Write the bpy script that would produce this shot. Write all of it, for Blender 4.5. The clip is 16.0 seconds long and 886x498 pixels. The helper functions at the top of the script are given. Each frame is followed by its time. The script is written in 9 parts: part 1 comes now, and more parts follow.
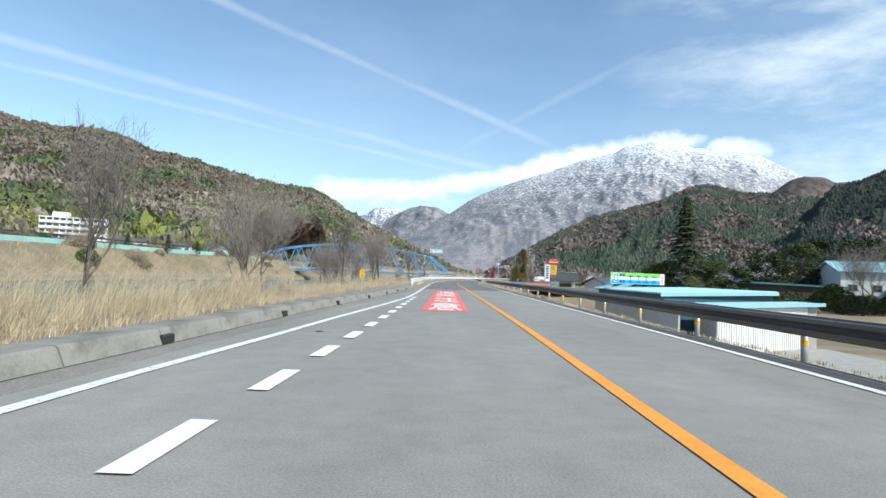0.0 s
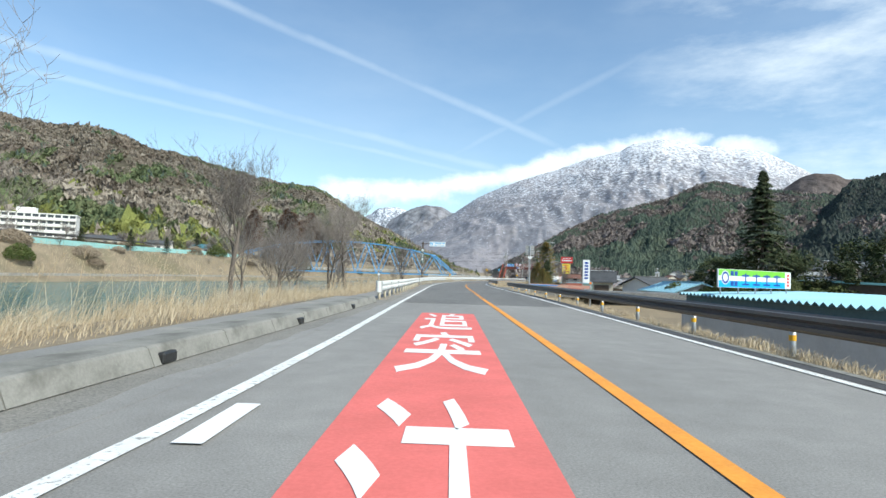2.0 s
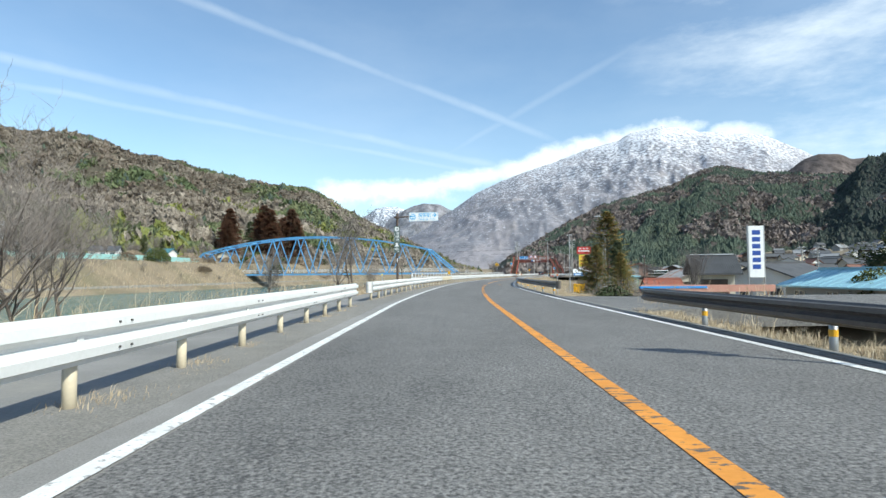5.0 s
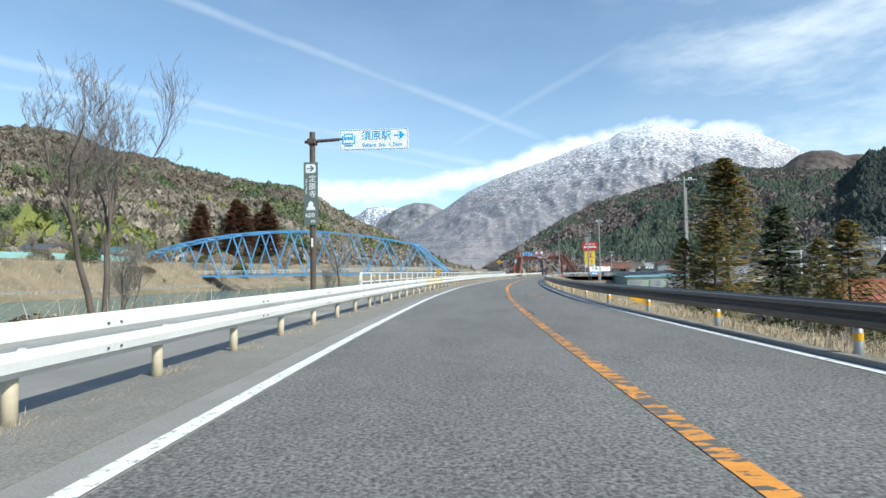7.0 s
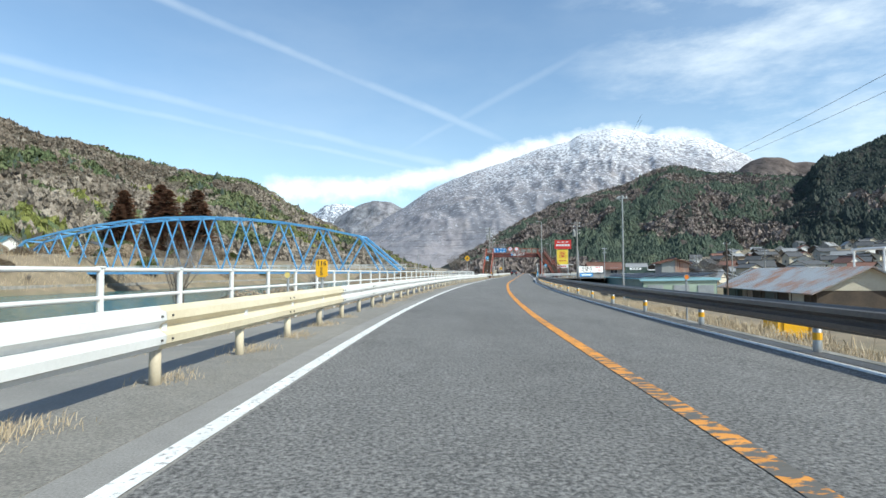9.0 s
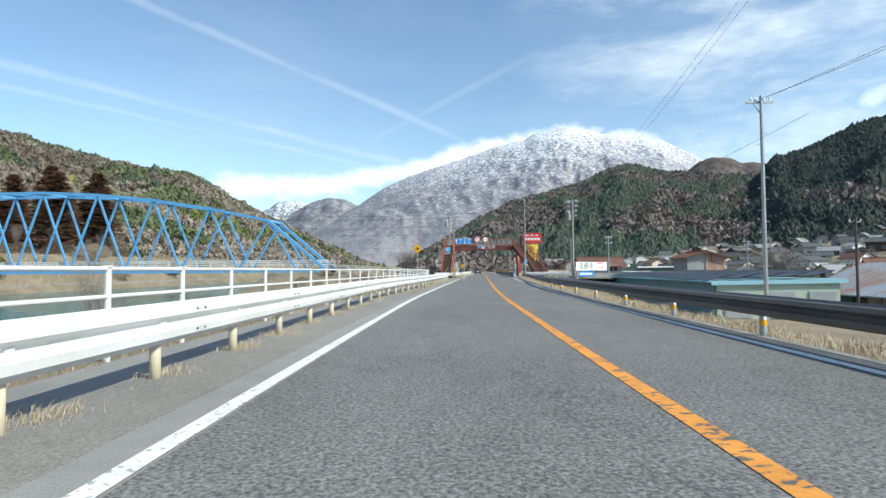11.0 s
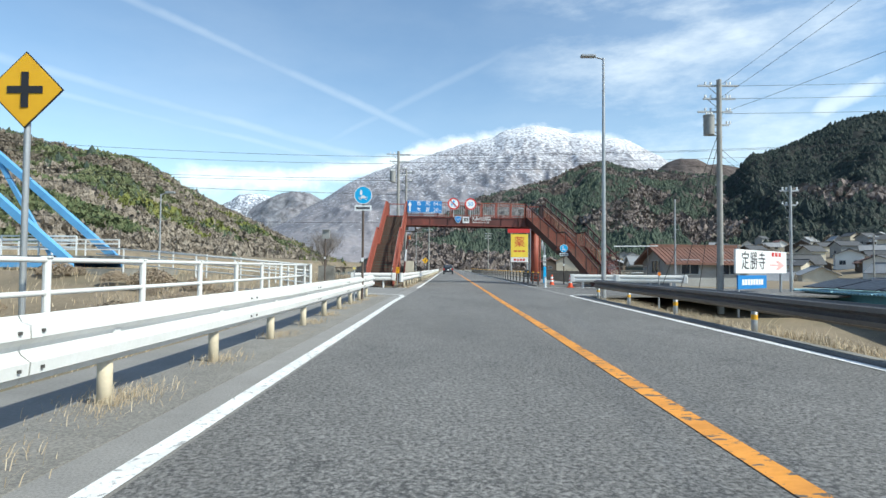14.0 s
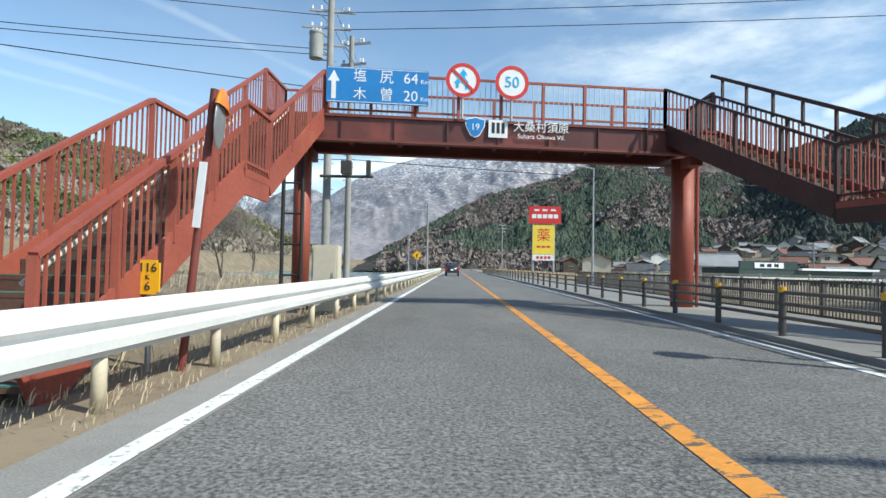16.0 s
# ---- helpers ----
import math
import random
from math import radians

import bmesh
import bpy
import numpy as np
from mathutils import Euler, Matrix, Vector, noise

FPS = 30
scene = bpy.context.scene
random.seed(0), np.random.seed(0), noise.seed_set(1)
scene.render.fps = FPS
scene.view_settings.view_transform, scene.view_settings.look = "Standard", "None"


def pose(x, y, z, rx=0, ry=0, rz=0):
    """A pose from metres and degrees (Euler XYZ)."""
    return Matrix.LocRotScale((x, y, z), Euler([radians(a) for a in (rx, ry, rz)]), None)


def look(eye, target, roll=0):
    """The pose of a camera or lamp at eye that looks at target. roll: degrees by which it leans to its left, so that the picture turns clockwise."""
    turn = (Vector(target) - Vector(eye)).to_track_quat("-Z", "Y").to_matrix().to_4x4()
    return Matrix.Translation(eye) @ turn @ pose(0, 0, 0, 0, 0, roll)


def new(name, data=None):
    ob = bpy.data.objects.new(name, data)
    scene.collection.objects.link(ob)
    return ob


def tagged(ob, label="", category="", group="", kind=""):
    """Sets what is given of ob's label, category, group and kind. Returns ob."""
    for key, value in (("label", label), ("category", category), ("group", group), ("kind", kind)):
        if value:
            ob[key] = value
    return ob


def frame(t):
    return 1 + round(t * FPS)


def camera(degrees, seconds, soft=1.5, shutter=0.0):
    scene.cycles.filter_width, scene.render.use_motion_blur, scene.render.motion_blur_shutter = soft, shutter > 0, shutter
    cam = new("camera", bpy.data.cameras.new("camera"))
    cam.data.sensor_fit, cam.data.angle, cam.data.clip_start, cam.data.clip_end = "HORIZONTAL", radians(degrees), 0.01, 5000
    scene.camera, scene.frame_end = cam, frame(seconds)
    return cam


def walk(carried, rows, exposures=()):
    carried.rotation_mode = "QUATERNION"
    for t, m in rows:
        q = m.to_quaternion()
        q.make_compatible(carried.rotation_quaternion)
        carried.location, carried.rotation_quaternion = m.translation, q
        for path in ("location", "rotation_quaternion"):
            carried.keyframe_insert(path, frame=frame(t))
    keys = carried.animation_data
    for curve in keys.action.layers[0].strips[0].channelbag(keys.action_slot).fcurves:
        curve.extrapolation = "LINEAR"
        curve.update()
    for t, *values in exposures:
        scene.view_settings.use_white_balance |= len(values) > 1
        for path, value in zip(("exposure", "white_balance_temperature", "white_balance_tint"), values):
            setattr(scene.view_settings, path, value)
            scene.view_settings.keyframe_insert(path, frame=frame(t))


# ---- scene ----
# ---- camera and its way ----
EYE = 1.108
WAY = [(0.0, 0.0, 0.0, 0.007, 2.64, -2.028), (0.5, 0.08, 5.726, 0.405, 2.472, -2.053), (1.0, 0.147, 11.602, 0.313, 2.457, -2.092),
       (1.5, 0.212, 17.617, 0.453, 2.415, -1.981), (2.0, 0.271, 23.747, 0.472, 2.62, -1.825), (2.5, 0.327, 29.968, 0.507, 2.697, -1.212),
       (3.0, 0.384, 36.267, 0.469, 2.576, -1.019), (3.5, 0.447, 42.64, 0.425, 2.552, -0.939), (4.0, 0.51, 49.071, 0.462, 2.357, -0.254),
       (4.5, 0.576, 55.547, 0.441, 2.4, 0.1), (5.0, 0.641, 62.063, 0.46, 2.44, 0.5), (5.5, 0.689, 68.622, 0.49, 2.5, 0.9),
       (6.0, 0.72, 75.23, 0.50, 2.55, 1.25), (6.5, 0.773, 81.887, 0.325, 2.557, 1.534), (7.0, 0.892, 88.588, -0.348, 2.395, 0.893),
       (7.5, 1.101, 95.333, -1.178, 2.23, 1.038), (8.0, 1.4, 102.166, -1.822, 2.374, 1.179), (8.5, 1.814, 109.159, -2.928, 2.215, 0.704),
       (9.0, 2.402, 116.352, -4.391, 2.308, 0.231), (9.5, 3.192, 123.751, -5.78, 1.859, -0.336), (10.0, 4.164, 131.345, -6.836, 2.15, -0.25),
       (10.5, 5.296, 139.096, -7.813, 2.2, 0.1), (11.0, 6.582, 146.952, -8.764, 2.12, 0.4), (11.5, 7.993, 154.852, -9.41, 2.03, 0.6),
       (12.0, 9.469, 162.742, -9.707, 1.947, 0.602), (12.5, 10.97, 170.568, -9.991, 2.099, 0.167), (13.0, 12.525, 178.274, -10.813, 2.029, -0.12),
       (13.5, 14.164, 185.815, -11.695, 1.898, -0.171), (14.0, 15.849, 193.177, -12.067, 1.848, -0.457), (14.5, 17.51, 200.364, -11.946, 1.947, -0.479),
       (15.0, 19.111, 207.371, -11.777, 1.95, -0.341), (15.5, 20.67, 214.17, -11.75, 1.93, -0.6), (16.0, 22.25, 220.74, -11.45, 1.72, -1.15)]
cam = camera(75.09, 16.0)
walk(cam, [(t, pose(x, y, EYE, 90 + pitch, 0, yaw) @ pose(0, 0, 0, 0, 0, -roll)) for t, x, y, yaw, pitch, roll in WAY], exposures=[(0.0, 0.38, 6350, 1.0), (16.0, 0.38, 6350, 1.0)])

# ---- sky, sun ----
SUN_EL, SUN_AZ = 42.0, 129.0   # degrees above the horizon; clockwise from the +y axis
world = bpy.data.worlds.new("sky")
scene.world = world
world.use_nodes = True


def sky_nodes():
    nt = world.node_tree
    nt.nodes.clear()
    N = lambda kind: nt.nodes.new(kind)
    L = nt.links.new
    out, bg, sky = N("ShaderNodeOutputWorld"), N("ShaderNodeBackground"), N("ShaderNodeTexSky")
    sky.sky_type, sky.sun_disc = "NISHITA", False
    sky.sun_elevation, sky.sun_rotation = radians(SUN_EL), radians(SUN_AZ)
    sky.air_density, sky.dust_density, sky.ozone_density = 1.0, 0.55, 2.0
    bg.inputs["Strength"].default_value = 0.145
    co = N("ShaderNodeTexCoord")

    def math_node(op, a, b=None, clamp=False):
        m = N("ShaderNodeMath")
        m.operation, m.use_clamp = op, clamp
        for i, v in enumerate((a, b)):
            if v is None:
                continue
            if isinstance(v, (int, float)):
                m.inputs[i].default_value = v
            else:
                L(v, m.inputs[i])
        return m.outputs[0]

    def dot(v):
        m = N("ShaderNodeVectorMath")
        m.operation = "DOT_PRODUCT"
        L(co.outputs["Generated"], m.inputs[0])
        m.inputs[1].default_value = v
        return m.outputs["Value"]

    def ramp(v, a, b):
        m = N("ShaderNodeMapRange")
        m.interpolation_type = "SMOOTHSTEP"
        L(v, m.inputs[0])
        m.inputs[1].default_value, m.inputs[2].default_value = a, b
        return m.outputs[0]

    def noise_tex(scale, detail, rough, stretch=(1, 1, 1)):
        mp = N("ShaderNodeMapping")
        mp.inputs["Scale"].default_value = stretch
        L(co.outputs["Generated"], mp.inputs[0])
        n = N("ShaderNodeTexNoise")
        n.inputs["Scale"].default_value, n.inputs["Detail"].default_value, n.inputs["Roughness"].default_value = scale, detail, rough
        L(mp.outputs[0], n.inputs[0])
        return n.outputs[0]

    def way_to(az, el):
        az, el = radians(az), radians(el)
        return Vector((math.sin(az) * math.cos(el), math.cos(az) * math.cos(el), math.sin(el)))

    # vapour trails: thin bands round great circles, each between two bearings
    streak = noise_tex(9.0, 5, 0.6)
    total = None
    for (a0, e0), (a1, e1), wide, strong in TRAILS:
        p0, p1 = way_to(a0, e0), way_to(a1, e1)
        n = p0.cross(p1).normalized()
        off = math_node("ABSOLUTE", math_node("ADD", dot(n), math_node("MULTIPLY", math_node("SUBTRACT", streak, 0.5), 0.010)))
        band = ramp(off, radians(wide), 0.0)
        mid = (p0 + p1).normalized()
        inside = ramp(dot(mid), math.cos(p0.angle(p1) / 2 + 0.03), math.cos(p0.angle(p1) / 2 - 0.06))
        v = math_node("MULTIPLY", math_node("MULTIPLY", band, inside), math_node("MULTIPLY", strong, math_node("ADD", 0.1, math_node("MULTIPLY", streak, 1.6))))
        total = v if total is None else math_node("MAXIMUM", total, v)
    # thin high cloud and the puffs that lie on the mountain
    cirrus = ramp(noise_tex(3.2, 8, 0.62, (1.0, 1.0, 3.2)), 0.42, 0.86)
    side = ramp(dot(way_to(44, 20)), math.cos(radians(30)), math.cos(radians(8)))
    total = math_node("MAXIMUM", total, math_node("MULTIPLY", math_node("MULTIPLY", cirrus, side), 0.75))
    veil = ramp(noise_tex(1.7, 6, 0.6, (1.0, 1.0, 2.5)), 0.40, 0.85)
    total = math_node("MAXIMUM", total, math_node("MULTIPLY", veil, 0.10))
    puff = math_node("ADD", math_node("MULTIPLY", noise_tex(13.0, 7, 0.6, (1, 1, 1.5)), 0.6), math_node("MULTIPLY", noise_tex(34.0, 6, 0.62, (1, 1, 1.2)), 0.4))
    lump = math_node("MULTIPLY", math_node("SUBTRACT", puff, 0.5), 4.2)
    for (a0, e0), (a1, e1), wide, strong in BANKS:
        p0, p1 = way_to(a0, e0), way_to(a1, e1)
        n = p0.cross(p1).normalized()
        near = ramp(math_node("ABSOLUTE", dot(n)), radians(wide), 0.0)
        half = p0.angle(p1) / 2
        ends = ramp(dot((p0 + p1).normalized()), math.cos(half + 0.05), math.cos(max(half - 0.03, 0.0)))
        v = math_node("MULTIPLY", ends, near)
        v = math_node("MULTIPLY", ramp(math_node("ADD", math_node("MULTIPLY", v, 1.9), lump), 0.45, 2.1), math_node("MULTIPLY", ramp(v, 0.0, 0.35), strong))
        total = math_node("MAXIMUM", total, v)
    total = math_node("MINIMUM", total, 1.0)
    mix = N("ShaderNodeMix")
    mix.data_type = "RGBA"
    L(total, mix.inputs["Factor"])
    L(sky.outputs[0], mix.inputs["A"])
    mix.inputs["B"].default_value = (6.9, 7.1, 7.4, 1)
    L(mix.outputs["Result"], bg.inputs["Color"])
    L(bg.outputs[0], out.inputs[0])


TRAILS = [((-44, 17.2), (6, 10.2), 0.72, 0.18), ((-42, 15.3), (4, 9.7), 0.48, 0.15), ((-30, 25.0), (11, 12.7), 0.66, 0.19),
          ((-1, 11.2), (20, 21.3), 0.60, 0.10)]
BANKS = [((-12.5, 8.0), (0, 8.4), 2.3, 0.85), ((-2, 8.4), (9, 10.6), 2.0, 0.8), ((8, 10.6), (16, 12.3), 2.2, 0.9), ((15, 12.3), (23.5, 13.0), 2.0, 0.9), ((25.8, 12.2), (28.6, 11.9), 1.9, 0.75), ((46.0, 13.4), (48.5, 14.4), 1.5, 0.5)]
sky_nodes()
sun = new("sun", bpy.data.lights.new("sun", "SUN"))
sun.data.energy, sun.data.angle, sun.data.color = 4.2, radians(0.55), (1.0, 0.95, 0.87)
_sx, _sy = math.sin(radians(SUN_AZ)) * math.cos(radians(SUN_EL)), math.cos(radians(SUN_AZ)) * math.cos(radians(SUN_EL))
sun.matrix_world = look((_sx * 100, _sy * 100, math.sin(radians(SUN_EL)) * 100), (0, 0, 0))

# ---- helpers of this scene ----
rnd = random.Random(5)


def thing(name, label, category, m=None, group="", kind=""):
    ob = tagged(new(name), label, category, group, kind)
    ob.empty_display_size = 0.2
    if m is not None:
        ob.matrix_world = m
    return ob


def mesh_of(bm, name, material, smooth=False):
    me = bpy.data.meshes.new(name)
    if smooth:
        for f in bm.faces:
            f.smooth = True
    bm.to_mesh(me)
    bm.free()
    for mm in (material if isinstance(material, (list, tuple)) else [material]):
        me.materials.append(mm)
    return me


def part(name, bm, material, parent, label="", smooth=False):
    ob = new(name, mesh_of(bm, name, material, smooth) if isinstance(bm, bmesh.types.BMesh) else bm)
    ob.parent = parent
    if label:
        ob["label"] = label
    return ob


def single(name, bm, material, label, category, m=None, group="", kind="", smooth=False):
    ob = new(name, mesh_of(bm, name, material, smooth))
    if m is not None:
        ob.matrix_world = m
    return tagged(ob, label, category, group, kind)


def raw(name, verts, faces, material, smooth=False):
    me = bpy.data.meshes.new(name)
    me.from_pydata(verts, [], faces)
    me.materials.append(material)
    if smooth:
        me.polygons.foreach_set("use_smooth", [True] * len(me.polygons))
    return me


def box(bm, c, s, rz=0.0, bevel=0.0, mat=0, tilt=None):
    m = Matrix.Translation(c) @ Matrix.Rotation(rz, 4, "Z")
    if tilt is not None:
        m = m @ tilt
    r = bmesh.ops.create_cube(bm, size=1.0, matrix=m @ Matrix.Diagonal((s[0], s[1], s[2], 1)))
    vs = r["verts"]
    if bevel > 0:
        es = list({e for v in vs for e in v.link_edges})
        bmesh.ops.bevel(bm, geom=es, offset=bevel, segments=1, affect="EDGES")
    return bm


def bar(bm, p0, p1, w, h=None, up=(0, 0, 1)):
    """A square bar from p0 to p1, w across and h high."""
    p0, p1 = Vector(p0), Vector(p1)
    h = w if h is None else h
    y = (p1 - p0)
    ln = y.length
    y = y.normalized()
    x = y.cross(Vector(up))
    if x.length < 1e-4:
        x = Vector((1, 0, 0))
    x = x.normalized()
    z = x.cross(y)
    m = Matrix((x, y, z)).transposed().to_4x4()
    m.translation = (p0 + p1) / 2
    bmesh.ops.create_cube(bm, size=1.0, matrix=m @ Matrix.Diagonal((w, ln, h, 1)))
    return bm


def rod(bm, p0, p1, r0, r1=None, n=10, caps=True):
    p0, p1 = Vector(p0), Vector(p1)
    r1 = r0 if r1 is None else r1
    q = (p1 - p0).to_track_quat("Z", "Y").to_matrix().to_4x4()
    q.translation = (p0 + p1) / 2
    bmesh.ops.create_cone(bm, cap_ends=caps, segments=n, radius1=r0, radius2=max(r1, 1e-4), depth=(p1 - p0).length, matrix=q)
    return bm


def disc(bm, c, r, thick, n=28, axis="Y"):
    rot = Matrix.Rotation(radians(90), 4, "X") if axis == "Y" else Matrix.Identity(4)
    bmesh.ops.create_cone(bm, cap_ends=True, segments=n, radius1=r, radius2=r, depth=thick, matrix=Matrix.Translation(c) @ rot)
    return bm


def B():
    return bmesh.new()


# road line: points 13 m or so apart along the lane
LANE = [(1.05, -60), (0.61, -35), (0.17, -10), (0.0, 0.0), (0.15, 11.6), (0.27, 23.75), (0.38, 36.27), (0.51, 49.07), (0.64, 62.06), (0.72, 75.23), (0.89, 88.59),
        (1.4, 102.17), (2.4, 116.35), (4.16, 131.34), (6.58, 146.95), (9.47, 162.74), (12.53, 178.27), (15.85, 193.18), (19.11, 207.37), (22.13, 220.77)]
_hx, _hy = math.sin(0.2197), math.cos(0.2197)
LANE += [(22.13 + k * _hx, 220.77 + k * _hy) for k in (14, 30, 60, 120, 240, 420)]


def lane_table():
    pts = [Vector(p) for p in LANE]
    out = []
    for i in range(len(pts) - 1):
        p0, p1, p2, p3 = pts[max(i - 1, 0)], pts[i], pts[i + 1], pts[min(i + 2, len(pts) - 1)]
        n = max(2, int((p2 - p1).length / 1.0))
        for k in range(n):
            u = k / n
            t1, t2 = (p2 - p0) * 0.5 if i else (p2 - p1), (p3 - p1) * 0.5 if i < len(pts) - 2 else (p2 - p1)
            l1 = (p2 - p1).length
            t1, t2 = t1.normalized() * l1, t2.normalized() * l1
            out.append(p1 * (2 * u**3 - 3 * u**2 + 1) + t1 * (u**3 - 2 * u**2 + u) + p2 * (-2 * u**3 + 3 * u**2) + t2 * (u**3 - u**2))
    out.append(pts[-1])
    a = np.array([tuple(p) for p in out])
    s = np.concatenate([[0], np.cumsum(np.hypot(*np.diff(a, axis=0).T))])
    s -= np.interp(0.0, a[:, 1], s)
    g = np.gradient(a, axis=0)
    g /= np.hypot(g[:, 0], g[:, 1])[:, None]
    return s, a, g


LS, LP, LG = lane_table()


def at(s, d=0.0, z=0.0):
    """World point s metres along the lane, d to its right."""
    s0 = min(max(s, LS[0]), LS[-1])
    x, y = np.interp(s0, LS, LP[:, 0]), np.interp(s0, LS, LP[:, 1])
    gx, gy = np.interp(s0, LS, LG[:, 0]), np.interp(s0, LS, LG[:, 1])
    return Vector((x + gy * d + gx * (s - s0), y - gx * d + gy * (s - s0), z))


def turn(s):
    return -math.atan2(np.interp(s, LS, LG[:, 0]), np.interp(s, LS, LG[:, 1]))


def spot(s, d=0.0, z=0.0, rz=0.0):
    """Pose at that place: x to the road's right, y along it."""
    return Matrix.Translation(at(s, d, z)) @ Matrix.Rotation(turn(s) + radians(rz), 4, "Z")


def curve(table):
    ss, dd = [p[0] for p in table], [p[1] for p in table]
    return lambda s: float(np.interp(s, ss, dd))


# lateral places of the road's lines
YELLOW = curve([(-60, 1.75), (5, 1.75), (22, 1.71), (35, 1.65), (56, 1.52), (84, 1.50), (100, 1.64), (121, 1.80), (130, 1.72), (168, 1.72), (180, 1.84), (195, 1.80), (213, 1.67), (240, 1.70), (700, 1.75)])
WHITE_L = curve([(-60, -5.0), (4.6, -3.22), (10, -2.9), (13, -2.77), (22, -2.2), (28, -1.92), (34, -1.88), (47, -2.0), (56, -2.06), (84, -2.12), (93, -1.97), (107, -1.8), (121, -1.74), (130, -1.82), (168, -1.86), (180, -1.67), (199, -1.72), (213, -1.85), (226, -1.72), (700, -1.75)])
WHITE_R = curve([(-60, 4.75), (6, 4.75), (36, 4.6), (60, 4.68), (86, 4.5), (108, 4.25), (123, 4.45), (170, 4.4), (186, 4.75), (202, 4.84), (700, 4.85)])
RAIL_L = curve([(40, -2.9), (48, -3.05), (60, -3.12), (75, -3.3), (86, -3.5), (98, -3.32), (110, -3.1), (124, -2.98), (150, -3.1), (170, -3.2), (184, -2.75), (204, -2.72), (214, -3.05), (222, -3.3)])
RAIL_R = curve([(-60, 5.95), (17, 5.85), (36, 5.95), (60, 5.55), (86, 5.2), (100, 5.05), (110, 4.75), (125, 4.85), (172, 5.05), (190, 5.15), (207, 5.8), (225, 6.0)])

# ---- materials ----
def mat(name, c1, c2=None, rough=0.7, scale=3.0, fine=40.0, bump=0.0, metal=0.0, mix=(0.35, 0.65), third=None, third_scale=0.6, third_at=(0.55, 0.7), rand=0.0, stretch=(1, 1, 1), spec=0.4, bump_scale=None):
    m = bpy.data.materials.new(name)
    m.use_nodes = True
    nt = m.node_tree
    p = nt.nodes["Principled BSDF"]
    p.inputs["Roughness"].default_value, p.inputs["Metallic"].default_value = rough, metal
    p.inputs["Specular IOR Level"].default_value = spec
    if c2 is None:
        c2 = tuple(v * 0.72 for v in c1)
    co = nt.nodes.new("ShaderNodeTexCoord")
    mp = nt.nodes.new("ShaderNodeMapping")
    mp.inputs["Scale"].default_value = stretch
    nt.links.new(co.outputs["Object"], mp.inputs[0])

    def noise_(sc, det=4, ro=0.6):
        n = nt.nodes.new("ShaderNodeTexNoise")
        n.inputs["Scale"].default_value, n.inputs["Detail"].default_value, n.inputs["Roughness"].default_value = sc, det, ro
        nt.links.new(mp.outputs[0], n.inputs[0])
        return n.outputs[0]

    def rng(v, a, b, lo=0.0, hi=1.0):
        r = nt.nodes.new("ShaderNodeMapRange")
        nt.links.new(v, r.inputs[0])
        r.inputs[1].default_value, r.inputs[2].default_value, r.inputs[3].default_value, r.inputs[4].default_value = a, b, lo, hi
        return r.outputs[0]

    def mixc(f, a, b):
        x = nt.nodes.new("ShaderNodeMix")
        x.data_type = "RGBA"
        nt.links.new(f, x.inputs["Factor"])
        for key, v in (("A", a), ("B", b)):
            if isinstance(v, tuple):
                x.inputs[key].default_value = (*v[:3], 1)
            else:
                nt.links.new(v, x.inputs[key])
        return x.outputs["Result"]

    big, small = noise_(scale), noise_(fine, 3, 0.7)
    both = nt.nodes.new("ShaderNodeMath")
    both.operation = "MULTIPLY_ADD"
    nt.links.new(small, both.inputs[0])
    both.inputs[1].default_value = 0.45
    nt.links.new(big, both.inputs[2])
    col = mixc(rng(both.outputs[0], mix[0] + 0.2, mix[1] + 0.25), c1, c2)
    if third is not None:
        col = mixc(rng(noise_(third_scale, 6, 0.65), *third_at), col, third)
    if rand > 0:
        oi = nt.nodes.new("ShaderNodeObjectInfo")
        hsv = nt.nodes.new("ShaderNodeHueSaturation")
        nt.links.new(rng(oi.outputs["Random"], 0, 1, 1 - rand, 1 + rand), hsv.inputs["Value"])
        nt.links.new(col, hsv.inputs["Color"])
        col = hsv.outputs[0]
    nt.links.new(col, p.inputs["Base Color"])
    nt.links.new(rng(small, 0.3, 0.7, max(rough - 0.08, 0.02), min(rough + 0.1, 1)), p.inputs["Roughness"])
    if bump > 0:
        b = nt.nodes.new("ShaderNodeBump")
        b.inputs["Strength"].default_value, b.inputs["Distance"].default_value = min(bump * 10, 1.0), bump
        nt.links.new(noise_(bump_scale, 5, 0.65) if bump_scale else both.outputs[0], b.inputs["Height"])
        nt.links.new(b.outputs[0], p.inputs["Normal"])
    return m


